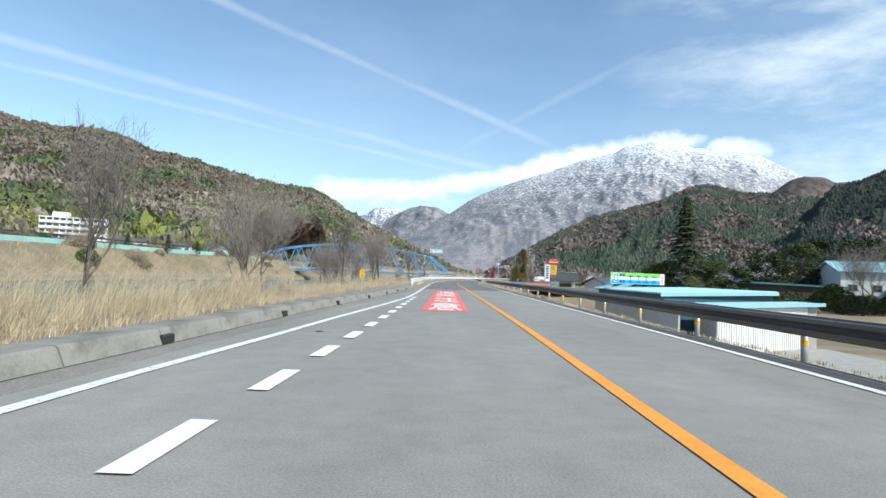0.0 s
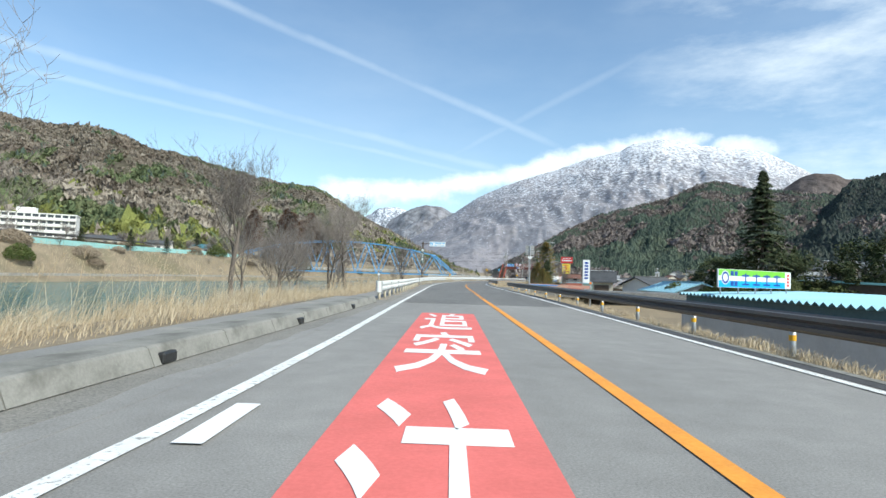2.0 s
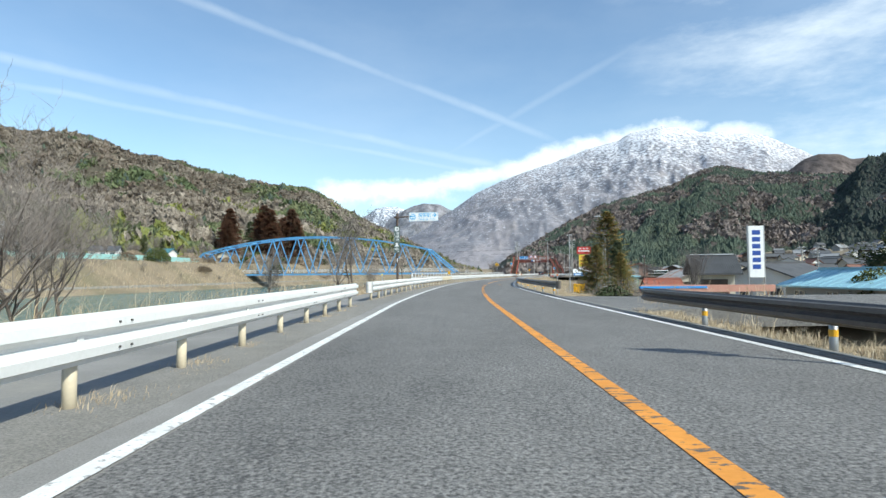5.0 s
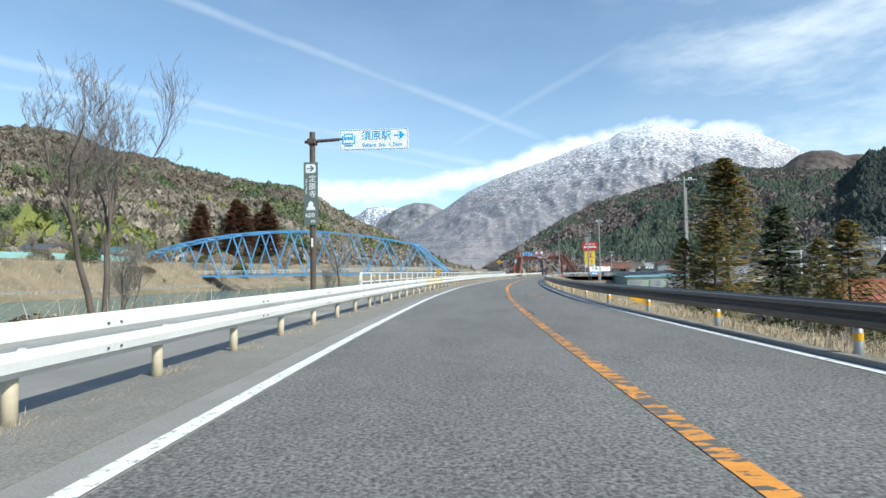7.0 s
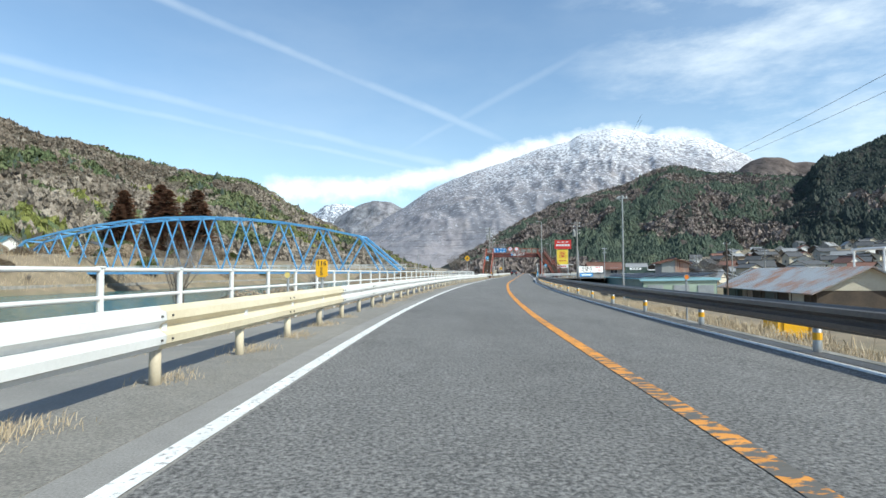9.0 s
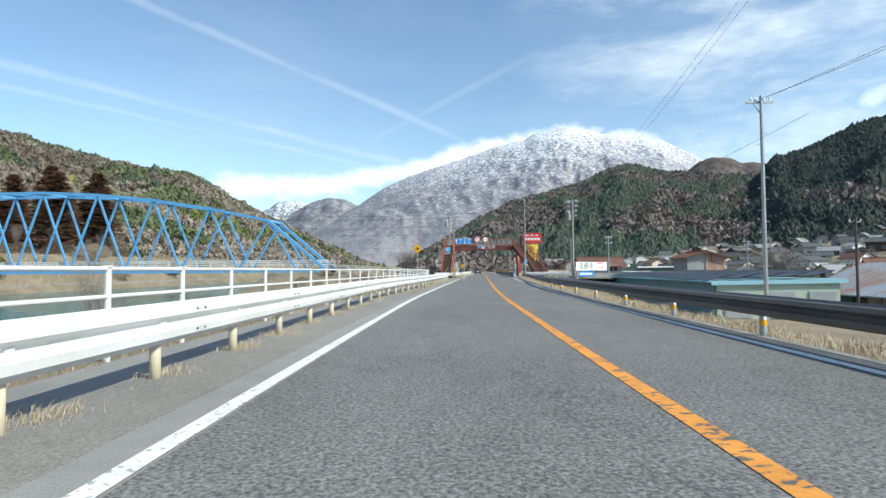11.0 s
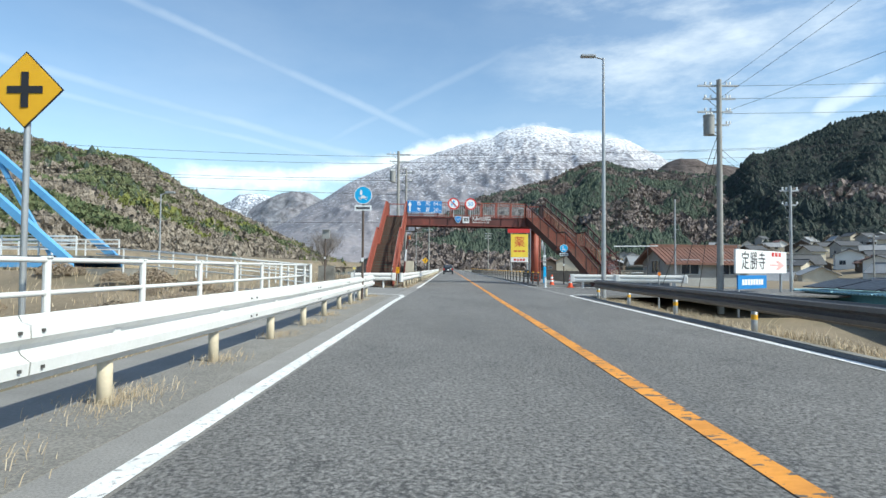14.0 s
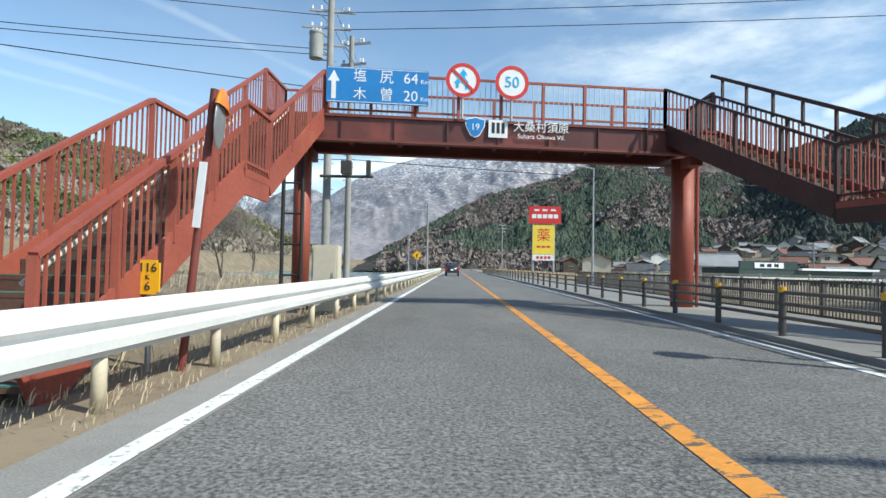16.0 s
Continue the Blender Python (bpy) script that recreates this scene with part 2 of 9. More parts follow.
def island_mat(name, ramp, rough=0.9, trans=0.0, fine=0.0, fine_scale=8.0):
    """A material whose colour varies from piece to piece along a list of colours."""
    m = bpy.data.materials.new(name)
    m.use_nodes = True
    nt = m.node_tree
    p = nt.nodes["Principled BSDF"]
    p.inputs["Roughness"].default_value = rough
    p.inputs["Specular IOR Level"].default_value = 0.15
    g = nt.nodes.new("ShaderNodeNewGeometry")
    r = nt.nodes.new("ShaderNodeValToRGB")
    while len(r.color_ramp.elements) < len(ramp):
        r.color_ramp.elements.new(0.5)
    for i, c in enumerate(ramp):
        r.color_ramp.elements[i].position = i / (len(ramp) - 1)
        r.color_ramp.elements[i].color = (*c, 1)
    nt.links.new(g.outputs["Random Per Island"], r.inputs[0])
    nt.links.new(r.outputs[0], p.inputs["Base Color"])
    if fine > 0:
        n = nt.nodes.new("ShaderNodeTexNoise")
        n.inputs["Scale"].default_value, n.inputs["Detail"].default_value = fine_scale, 6
        co = nt.nodes.new("ShaderNodeTexCoord")
        nt.links.new(co.outputs["Object"], n.inputs[0])
        b = nt.nodes.new("ShaderNodeBump")
        b.inputs["Strength"].default_value, b.inputs["Distance"].default_value = 0.9, fine
        nt.links.new(n.outputs[0], b.inputs["Height"])
        nt.links.new(b.outputs[0], p.inputs["Normal"])
    return m


def wood_mat(name, ramp, patch=0.02):
    """Crowns that differ from tree to tree and from stand to stand."""
    m = island_mat(name, ramp, 0.95, fine=1.2, fine_scale=0.9)
    nt = m.node_tree
    r = next(n for n in nt.nodes if n.type == "VALTORGB")
    g = next(n for n in nt.nodes if n.type == "NEW_GEOMETRY")
    co, n = nt.nodes.new("ShaderNodeTexCoord"), nt.nodes.new("ShaderNodeTexNoise")
    n.inputs["Scale"].default_value, n.inputs["Detail"].default_value, n.inputs["Roughness"].default_value = patch, 4, 0.6
    nt.links.new(co.outputs["Object"], n.inputs[0])
    spread, total = nt.nodes.new("ShaderNodeMapRange"), nt.nodes.new("ShaderNodeMath")
    nt.links.new(n.outputs[0], spread.inputs[0])
    for i, v in enumerate((0.3, 0.7, -0.1, 0.65)):
        spread.inputs[i + 1].default_value = v
    total.operation = "MULTIPLY_ADD"
    nt.links.new(g.outputs["Random Per Island"], total.inputs[0])
    total.inputs[1].default_value = 0.45
    nt.links.new(spread.outputs[0], total.inputs[2])
    nt.links.new(total.outputs[0], r.inputs[0])
    return m


def mountain_mat(name, low, mid, high, z0, z1, snow=None, snow_z=(350, 650), patch=0.004, grain=0.05, speckle=0.07, relief=0.7, vary=0.5):
    """Wooded slope: two kinds of wood in patches, tree grain, and snow from a height upwards."""
    m = bpy.data.materials.new(name)
    m.use_nodes = True
    nt = m.node_tree
    p = nt.nodes["Principled BSDF"]
    p.inputs["Roughness"].default_value = 0.95
    p.inputs["Specular IOR Level"].default_value = 0.1
    co = nt.nodes.new("ShaderNodeTexCoord")

    def tex(sc, det, ro=0.6, st=(1, 1, 1)):
        mp = nt.nodes.new("ShaderNodeMapping")
        mp.inputs["Scale"].default_value = st
        nt.links.new(co.outputs["Object"], mp.inputs[0])
        n = nt.nodes.new("ShaderNodeTexNoise")
        n.inputs["Scale"].default_value, n.inputs["Detail"].default_value, n.inputs["Roughness"].default_value = sc, det, ro
        nt.links.new(mp.outputs[0], n.inputs[0])
        return n.outputs[0]

    def rng(v, a, b, lo=0.0, hi=1.0):
        r = nt.nodes.new("ShaderNodeMapRange")
        nt.links.new(v, r.inputs[0])
        for i, w in enumerate((a, b, lo, hi)):
            r.inputs[i + 1].default_value = w
        return r.outputs[0]

    def mixc(f, a, b):
        x = nt.nodes.new("ShaderNodeMix")
        x.data_type = "RGBA"
        nt.links.new(f, x.inputs["Factor"]) if not isinstance(f, float) else setattr(x.inputs["Factor"], "default_value", f)
        for key, v in (("A", a), ("B", b)):
            if isinstance(v, tuple):
                x.inputs[key].default_value = (*v[:3], 1)
            else:
                nt.links.new(v, x.inputs[key])
        return x.outputs["Result"]

    def add(a, b, k):
        q = nt.nodes.new("ShaderNodeMath")
        q.operation = "MULTIPLY_ADD"
        nt.links.new(b, q.inputs[0])
        q.inputs[1].default_value = k
        nt.links.new(a, q.inputs[2])
        return q.outputs[0]

    patches, trees = tex(patch, 7, 0.62, (1, 0.3, 0.45)), tex(grain, 5, 0.75, (1, 0.35, 0.6))
    col = mixc(rng(patches, 0.44, 0.52), low, mid)
    col = mixc(rng(tex(patch * 2.6, 5, 0.6), 0.55, 0.66), col, high)
    dark = nt.nodes.new("ShaderNodeHueSaturation")
    nt.links.new(rng(trees, 0.35, 0.65, 1.0 - vary * 1.05, 1.0 + vary * 0.9), dark.inputs["Value"])
    nt.links.new(col, dark.inputs["Color"])
    col = dark.outputs[0]
    if snow is not None:
        sep = nt.nodes.new("ShaderNodeSeparateXYZ")
        nt.links.new(co.outputs["Object"], sep.inputs[0])
        h = add(add(sep.outputs["Z"], tex(patch * 1.2, 5, 0.6, (1, 0.4, 0.5)), 360.0), tex(speckle, 3, 0.65, (1, 0.42, 0.8)), 2300.0)
        col = mixc(rng(h, snow_z[0] + 1330, snow_z[1] + 1330), col, snow)
    nt.links.new(col, p.inputs["Base Color"])
    b = nt.nodes.new("ShaderNodeBump")
    b.inputs["Strength"].default_value, b.inputs["Distance"].default_value = relief, 0.25 / grain
    nt.links.new(trees, b.inputs["Height"])
    nt.links.new(b.outputs[0], p.inputs["Normal"])
    return m


def asphalt(name, pale, dark, grain, contrast, cracks=0.0, bump=0.006):
    """Asphalt: stone chips pale and dark, broad traffic stains, and fine cracks where it is old."""
    m = bpy.data.materials.new(name)
    m.use_nodes = True
    nt = m.node_tree
    p = nt.nodes["Principled BSDF"]
    p.inputs["Roughness"].default_value, p.inputs["Specular IOR Level"].default_value = 0.82, 0.35
    co = nt.nodes.new("ShaderNodeTexCoord")

    def tex(sc, det, ro=0.6, st=(1, 1, 1)):
        mp = nt.nodes.new("ShaderNodeMapping")
        mp.inputs["Scale"].default_value = st
        nt.links.new(co.outputs["Object"], mp.inputs[0])
        n = nt.nodes.new("ShaderNodeTexNoise")
        n.inputs["Scale"].default_value, n.inputs["Detail"].default_value, n.inputs["Roughness"].default_value = sc, det, ro
        nt.links.new(mp.outputs[0], n.inputs[0])
        return n.outputs[0]

    def rng(v, a, b, lo=0.0, hi=1.0):
        r = nt.nodes.new("ShaderNodeMapRange")
        nt.links.new(v, r.inputs[0])
        for i, w in enumerate((a, b, lo, hi)):
            r.inputs[i + 1].default_value = w
        return r.outputs[0]

    def mixc(f, a, b):
        x = nt.nodes.new("ShaderNodeMix")
        x.data_type = "RGBA"
        nt.links.new(f, x.inputs["Factor"])
        for key, v in (("A", a), ("B", b)):
            if isinstance(v, tuple):
                x.inputs[key].default_value = (*v[:3], 1)
            else:
                nt.links.new(v, x.inputs[key])
        return x.outputs["Result"]

    def prod(a, b):
        q = nt.nodes.new("ShaderNodeMath")
        q.operation = "MULTIPLY"
        nt.links.new(a, q.inputs[0])
        nt.links.new(b, q.inputs[1])
        return q.outputs[0]

    chips = tex(grain, 4, 0.72)
    col = mixc(rng(chips, 0.5 - contrast, 0.5 + contrast), dark, pale)
    hsv = nt.nodes.new("ShaderNodeHueSaturation")
    nt.links.new(prod(rng(tex(0.35, 6, 0.6, (1.0, 0.35, 1)), 0.3, 0.7, 0.84, 1.12), rng(tex(2.2, 5, 0.65), 0.3, 0.7, 0.9, 1.1)), hsv.inputs["Value"])
    nt.links.new(col, hsv.inputs["Color"])
    col = hsv.outputs[0]
    if cracks > 0:
        col = mixc(prod(rng(tex(13.0, 5, 0.75), 0.56, 0.66), rng(tex(0.5, 4, 0.6, (1, 0.3, 1)), 0.42, 0.60, 0.15, 0.8)), col, (0.06, 0.058, 0.055))
        wob = nt.nodes.new("ShaderNodeMix")
        wob.data_type, wob.blend_type = "RGBA", "LINEAR_LIGHT"
        wob.inputs["Factor"].default_value = 0.10
        wn = nt.nodes.new("ShaderNodeTexNoise")
        wn.inputs["Scale"].default_value, wn.inputs["Detail"].default_value = 9.0, 4
        nt.links.new(co.outputs["Object"], wn.inputs[0])
        nt.links.new(co.outputs["Object"], wob.inputs["A"])
        nt.links.new(wn.outputs["Color"], wob.inputs["B"])
        v = nt.nodes.new("ShaderNodeTexVoronoi")
        v.feature = "DISTANCE_TO_EDGE"
        v.inputs["Scale"].default_value = 6.5
        nt.links.new(wob.outputs["Result"], v.inputs["Vector"])
        f = prod(rng(v.outputs["Distance"], 0.0, 0.07, cracks, 0.0), rng(tex(0.8, 5, 0.6, (1, 0.4, 1)), 0.50, 0.64))
        col = mixc(f, col, (0.05, 0.05, 0.05))
    nt.links.new(col, p.inputs["Base Color"])
    b = nt.nodes.new("ShaderNodeBump")
    b.inputs["Strength"].default_value, b.inputs["Distance"].default_value = 0.8, bump
    nt.links.new(chips, b.inputs["Height"])
    nt.links.new(b.outputs[0], p.inputs["Normal"])
    return m


ASPHALT = asphalt("asphalt", (0.335, 0.322, 0.303), (0.175, 0.168, 0.158), 60, 0.20, 0.0, 0.004)
ASPHALT_OLD = asphalt("asphalt_worn", (0.275, 0.266, 0.252), (0.062, 0.060, 0.058), 30, 0.13, 0.85, 0.018)
PATH_GREY = mat("path_asphalt", (0.27, 0.26, 0.245), (0.19, 0.185, 0.175), 0.9, 0.6, 30, 0.006, third=(0.33, 0.31, 0.27), third_scale=0.3)
CONCRETE = mat("concrete", (0.27, 0.26, 0.235), (0.175, 0.17, 0.152), 0.9, 1.2, 30, 0.006, third=(0.13, 0.125, 0.11), third_scale=2.2, third_at=(0.50, 0.70))
CONCRETE_POLE = mat("pole_concrete", (0.36, 0.35, 0.33), (0.27, 0.265, 0.25), 0.85, 1.5, 30, 0.002)
PAINT_W = mat("road_paint_white", (0.80, 0.80, 0.78), (0.62, 0.62, 0.60), 0.7, 2.0, 30, 0.002, third=(0.30, 0.295, 0.285), third_scale=16.0, third_at=(0.565, 0.62))
PAINT_WF = mat("road_paint_fresh", (0.82, 0.82, 0.81), (0.74, 0.74, 0.73), 0.65, 2.0, 30, 0.002)
PAINT_Y = mat("road_paint_orange", (0.80, 0.33, 0.045), (0.66, 0.26, 0.04), 0.7, 2.0, 30, 0.002)
PAINT_YW = mat("road_paint_orange_worn", (0.74, 0.31, 0.05), (0.56, 0.23, 0.04), 0.75, 2.0, 25, 0.003, third=(0.11, 0.098, 0.085), third_scale=11.0, third_at=(0.555, 0.585), stretch=(0.4, 1, 1))
PAINT_YB = mat("road_paint_orange_broken", (0.70, 0.30, 0.06), (0.50, 0.21, 0.04), 0.75, 2.0, 25, 0.003, third=(0.12, 0.112, 0.10), third_scale=9.0, third_at=(0.475, 0.505), stretch=(0.4, 1, 1))
TAR = asphalt("tar_patch", (0.115, 0.113, 0.108), (0.075, 0.073, 0.07), 60, 0.25, 0.0, 0.003)
PALE_PATCH = asphalt("cement_patch", (0.30, 0.296, 0.285), (0.20, 0.197, 0.19), 60, 0.3, 0.0, 0.003)
PAINT_R = mat("road_paint_red", (0.72, 0.17, 0.15), (0.60, 0.14, 0.12), 0.75, 1.5, 30, 0.002)
EARTH = mat("ground_earth", (0.27, 0.215, 0.145), (0.17, 0.137, 0.095), 0.95, 0.3, 6, 0.05, third=(0.15, 0.135, 0.08), third_scale=0.04, third_at=(0.5, 0.65))
GRAVEL = mat("gravel", (0.33, 0.31, 0.28), (0.2, 0.19, 0.17), 0.95, 1.5, 25, 0.02)
GALV_W = mat("rail_white", (0.72, 0.72, 0.71), (0.62, 0.62, 0.60), 0.45, 0.7, 20, 0.0, third=(0.55, 0.47, 0.36), third_scale=0.9, third_at=(0.70, 0.82))
GALV_Y = mat("rail_cream", (0.72, 0.65, 0.48), (0.62, 0.54, 0.38), 0.5, 0.9, 20, third=(0.42, 0.33, 0.22), third_scale=2.0, third_at=(0.66, 0.8))
POST_BE = mat("post_beige", (0.60, 0.52, 0.38), (0.48, 0.41, 0.30), 0.55, 2.0, 25, third=(0.28, 0.2, 0.13), third_scale=3, third_at=(0.66, 0.8), rand=0.18)
BRONZE = mat("rail_bronze", (0.15, 0.13, 0.115), (0.11, 0.095, 0.085), 0.42, 0.6, 18, metal=0.2)
REFL_Y = mat("reflector_yellow", (0.85, 0.45, 0.03), (0.75, 0.38, 0.03), 0.35, 4, 40)
STEEL = mat("galvanised_steel", (0.48, 0.49, 0.50), (0.38, 0.39, 0.40), 0.42, 1.5, 30, metal=0.6)
STEEL_D = mat("dark_steel", (0.10, 0.095, 0.09), (0.07, 0.065, 0.06), 0.5, 1.5, 30, metal=0.2)
BROWN_POLE = mat("brown_pole", (0.12, 0.085, 0.065), (0.08, 0.06, 0.05), 0.5, 1.5, 30)
BLUE_STEEL = mat("bridge_blue", (0.15, 0.40, 0.70), (0.12, 0.33, 0.60), 0.5, 0.4, 8, third=(0.24, 0.40, 0.56), third_scale=0.8, third_at=(0.6, 0.8))
RED_STEEL = mat("footbridge_red", (0.33, 0.085, 0.055), (0.25, 0.065, 0.045), 0.55, 0.8, 14, third=(0.40, 0.17, 0.12), third_scale=0.9, third_at=(0.6, 0.85))
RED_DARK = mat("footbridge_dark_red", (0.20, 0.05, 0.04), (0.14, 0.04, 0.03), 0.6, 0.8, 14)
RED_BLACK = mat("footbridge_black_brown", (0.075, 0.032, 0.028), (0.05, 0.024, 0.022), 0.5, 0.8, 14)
SHOP_GREEN = mat("shop_dark_green", (0.035, 0.06, 0.052), (0.025, 0.045, 0.04), 0.6, 0.5, 6)
BLACK_PAINT = mat("black_paint", (0.03, 0.03, 0.03), (0.02, 0.02, 0.02), 0.5, 2, 20)
SIGN_W = mat("sign_white", (0.82, 0.83, 0.83), (0.74, 0.75, 0.76), 0.45, 1.0, 8)
SIGN_B = mat("sign_blue", (0.03, 0.22, 0.55), (0.025, 0.19, 0.48), 0.4, 1.0, 8)
SIGN_CY = mat("sign_sky_blue", (0.02, 0.40, 0.75), (0.02, 0.36, 0.70), 0.4, 1.0, 8)
SIGN_R = mat("sign_red", (0.62, 0.045, 0.04), (0.55, 0.04, 0.04), 0.4, 1.0, 8)
SIGN_Y = mat("sign_yellow", (0.86, 0.47, 0.02), (0.80, 0.42, 0.02), 0.4, 1.0, 8)
SIGN_G = mat("sign_green", (0.22, 0.60, 0.05), (0.18, 0.52, 0.05), 0.4, 1.0, 8)
SIGN_GREY = mat("sign_back_grey", (0.36, 0.36, 0.35), (0.28, 0.28, 0.27), 0.5, 1.2, 12)
INK = mat("sign_ink", (0.03, 0.03, 0.035), (0.025, 0.025, 0.03), 0.5, 1, 10)
INK_BLUE = mat("sign_ink_blue", (0.02, 0.07, 0.32), (0.02, 0.06, 0.28), 0.5, 1, 10)
WALL_W = mat("wall_white", (0.78, 0.77, 0.74), (0.68, 0.67, 0.64), 0.85, 0.3, 6)
# grey of the wall side turned from the sun, shade put into the colour
WALL_SHADED = mat("wall_metal_shaded", (0.52, 0.51, 0.49), (0.43, 0.42, 0.40), 0.6, 0.5, 6)
WALL_CREAM = mat("wall_cream", (0.60, 0.55, 0.45), (0.50, 0.45, 0.36), 0.9, 0.4, 6)
WALL_DARK = mat("wall_dark_boards", (0.10, 0.075, 0.055), (0.065, 0.05, 0.04), 0.85, 0.8, 8, 0.01)
WALL_GREY = mat("wall_grey_metal", (0.36, 0.36, 0.35), (0.27, 0.27, 0.26), 0.6, 0.5, 6)
WALL_RUST = mat("wall_rusty_metal", (0.36, 0.18, 0.12), (0.45, 0.33, 0.27), 0.7, 0.5, 5, third=(0.20, 0.08, 0.05), third_scale=0.7, stretch=(3, 3, 0.4))
ROOF_BLUE = mat("roof_pale_blue_metal", (0.34, 0.58, 0.66), (0.28, 0.49, 0.57), 0.4, 0.2, 6, metal=0.1)
ROOF_TEAL = mat("roof_teal_metal", (0.09, 0.22, 0.25), (0.06, 0.16, 0.19), 0.45, 0.2, 6)
SHED_TEAL = mat("shed_teal_wall", (0.05, 0.12, 0.15), (0.04, 0.09, 0.115), 0.5, 0.4, 6)
ROOF_TILE = mat("roof_grey_tile", (0.10, 0.103, 0.11), (0.065, 0.068, 0.072), 0.7, 0.8, 10, 0.01)
ROOF_RED = mat("roof_red_tile", (0.36, 0.12, 0.08), (0.27, 0.09, 0.06), 0.6, 0.8, 10, 0.01)
ROOF_DULL = mat("roof_brown_tile", (0.22, 0.105, 0.075), (0.15, 0.08, 0.06), 0.65, 0.8, 10, 0.01)
ROOF_GREY = mat("roof_pale_grey_metal", (0.30, 0.305, 0.31), (0.22, 0.225, 0.235), 0.55, 0.5, 8)
ROOF_RUST = mat("roof_rusty_metal", (0.42, 0.44, 0.46), (0.33, 0.35, 0.38), 0.5, 0.3, 8, third=(0.38, 0.20, 0.12), third_scale=0.35, third_at=(0.45, 0.62))
GLASS_DARK = mat("window_glass", (0.05, 0.06, 0.075), (0.035, 0.04, 0.05), 0.08, 1, 5, spec=0.6)
PANEL_SOLAR = mat("solar_panel", (0.02, 0.024, 0.038), (0.014, 0.017, 0.026), 0.4, 1, 5, spec=0.25)
RAIL_BROWN = mat("rail_pinkish_brown", (0.42, 0.22, 0.17), (0.33, 0.17, 0.13), 0.55, 1.0, 15)
TEAL_FENCE = mat("teal_fence_paint", (0.30, 0.52, 0.50), (0.24, 0.44, 0.43), 0.6, 0.4, 6)
BARK = mat("bark", (0.15, 0.125, 0.105), (0.075, 0.062, 0.053), 0.95, 2.0, 18, 0.01, stretch=(1, 1, 0.3))
GRIT = asphalt("shoulder_grit", (0.33, 0.31, 0.275), (0.12, 0.116, 0.108), 42, 0.2, 0.0, 0.012)
WEED_G = island_mat("winter_stalks", [(0.24, 0.19, 0.14), (0.32, 0.26, 0.19), (0.20, 0.15, 0.11), (0.38, 0.31, 0.22)])
TWIG = mat("twigs", (0.27, 0.235, 0.21), (0.17, 0.147, 0.13), 0.95, 2.0, 14)
WATER = mat("river_water", (0.045, 0.16, 0.155), (0.035, 0.125, 0.125), 0.16, 0.05, 0.8, 0.02, spec=0.3, bump_scale=0.9)
TYRE = mat("tyre_rubber", (0.025, 0.025, 0.025), (0.018, 0.018, 0.018), 0.85, 3, 20)
CAR_PAINT = mat("car_paint_dark", (0.035, 0.037, 0.042), (0.03, 0.031, 0.036), 0.22, 0.5, 5, spec=0.6)
LAMP_RED = mat("tail_lamp_red", (0.5, 0.02, 0.02), (0.4, 0.02, 0.02), 0.2, 2, 10)
CONE_O = mat("cone_orange", (0.80, 0.12, 0.04), (0.7, 0.1, 0.04), 0.6, 2, 10)
GREEN_STEP = mat("step_edge_green", (0.07, 0.24, 0.20), (0.05, 0.18, 0.15), 0.6, 2, 15)
TREAD = mat("stair_tread_brown", (0.13, 0.075, 0.055), (0.09, 0.055, 0.04), 0.8, 2, 15)
DRY = island_mat("dry_grass_blades", [(0.42, 0.335, 0.225), (0.50, 0.415, 0.295), (0.30, 0.235, 0.155), (0.57, 0.485, 0.36), (0.38, 0.30, 0.20), (0.46, 0.36, 0.225)])
CONIFER = island_mat("conifer_needles", [(0.043, 0.060, 0.031), (0.057, 0.077, 0.040), (0.075, 0.090, 0.048), (0.100, 0.100, 0.053)])
CEDAR = island_mat("cedar_needles", [(0.059, 0.094, 0.033), (0.074, 0.116, 0.038), (0.148, 0.136, 0.046), (0.336, 0.178, 0.059), (0.062, 0.104, 0.038), (0.399, 0.220, 0.071), (0.104, 0.136, 0.046), (0.274, 0.190, 0.062), (0.052, 0.084, 0.032)])
BAMBOO = island_mat("bamboo_leaves", [(0.055, 0.075, 0.022), (0.085, 0.10, 0.035), (0.13, 0.135, 0.055), (0.045, 0.06, 0.02), (0.10, 0.105, 0.045)])
REDDISH = island_mat("winter_cedar", [(0.11, 0.052, 0.032), (0.15, 0.07, 0.042), (0.08, 0.045, 0.028), (0.05, 0.04, 0.025)])
SHRUB = island_mat("shrub_leaves", [(0.05, 0.075, 0.022), (0.08, 0.10, 0.03), (0.11, 0.12, 0.04), (0.035, 0.055, 0.02)])
WOOD_BARE = wood_mat("leafless_wood", [(0.164, 0.137, 0.113), (0.225, 0.194, 0.157), (0.290, 0.248, 0.205), (0.330, 0.290, 0.235), (0.382, 0.330, 0.277)])
WOOD_RUSSET = wood_mat("russet_wood", [(0.137, 0.109, 0.088), (0.179, 0.144, 0.114), (0.205, 0.174, 0.140), (0.244, 0.215, 0.176), (0.302, 0.268, 0.225)])
WOOD_GREEN = wood_mat("evergreen_wood", [(0.072, 0.099, 0.055), (0.099, 0.132, 0.066), (0.136, 0.159, 0.081), (0.170, 0.188, 0.099), (0.219, 0.213, 0.127)])
WOOD_OLIVE = wood_mat("bamboo_wood", [(0.126, 0.141, 0.045), (0.171, 0.188, 0.060), (0.227, 0.240, 0.074), (0.273, 0.263, 0.091)])
WOOD_CON = wood_mat("conifer_wood", [(0.050, 0.069, 0.055), (0.066, 0.088, 0.069), (0.080, 0.102, 0.076), (0.102, 0.121, 0.083)])
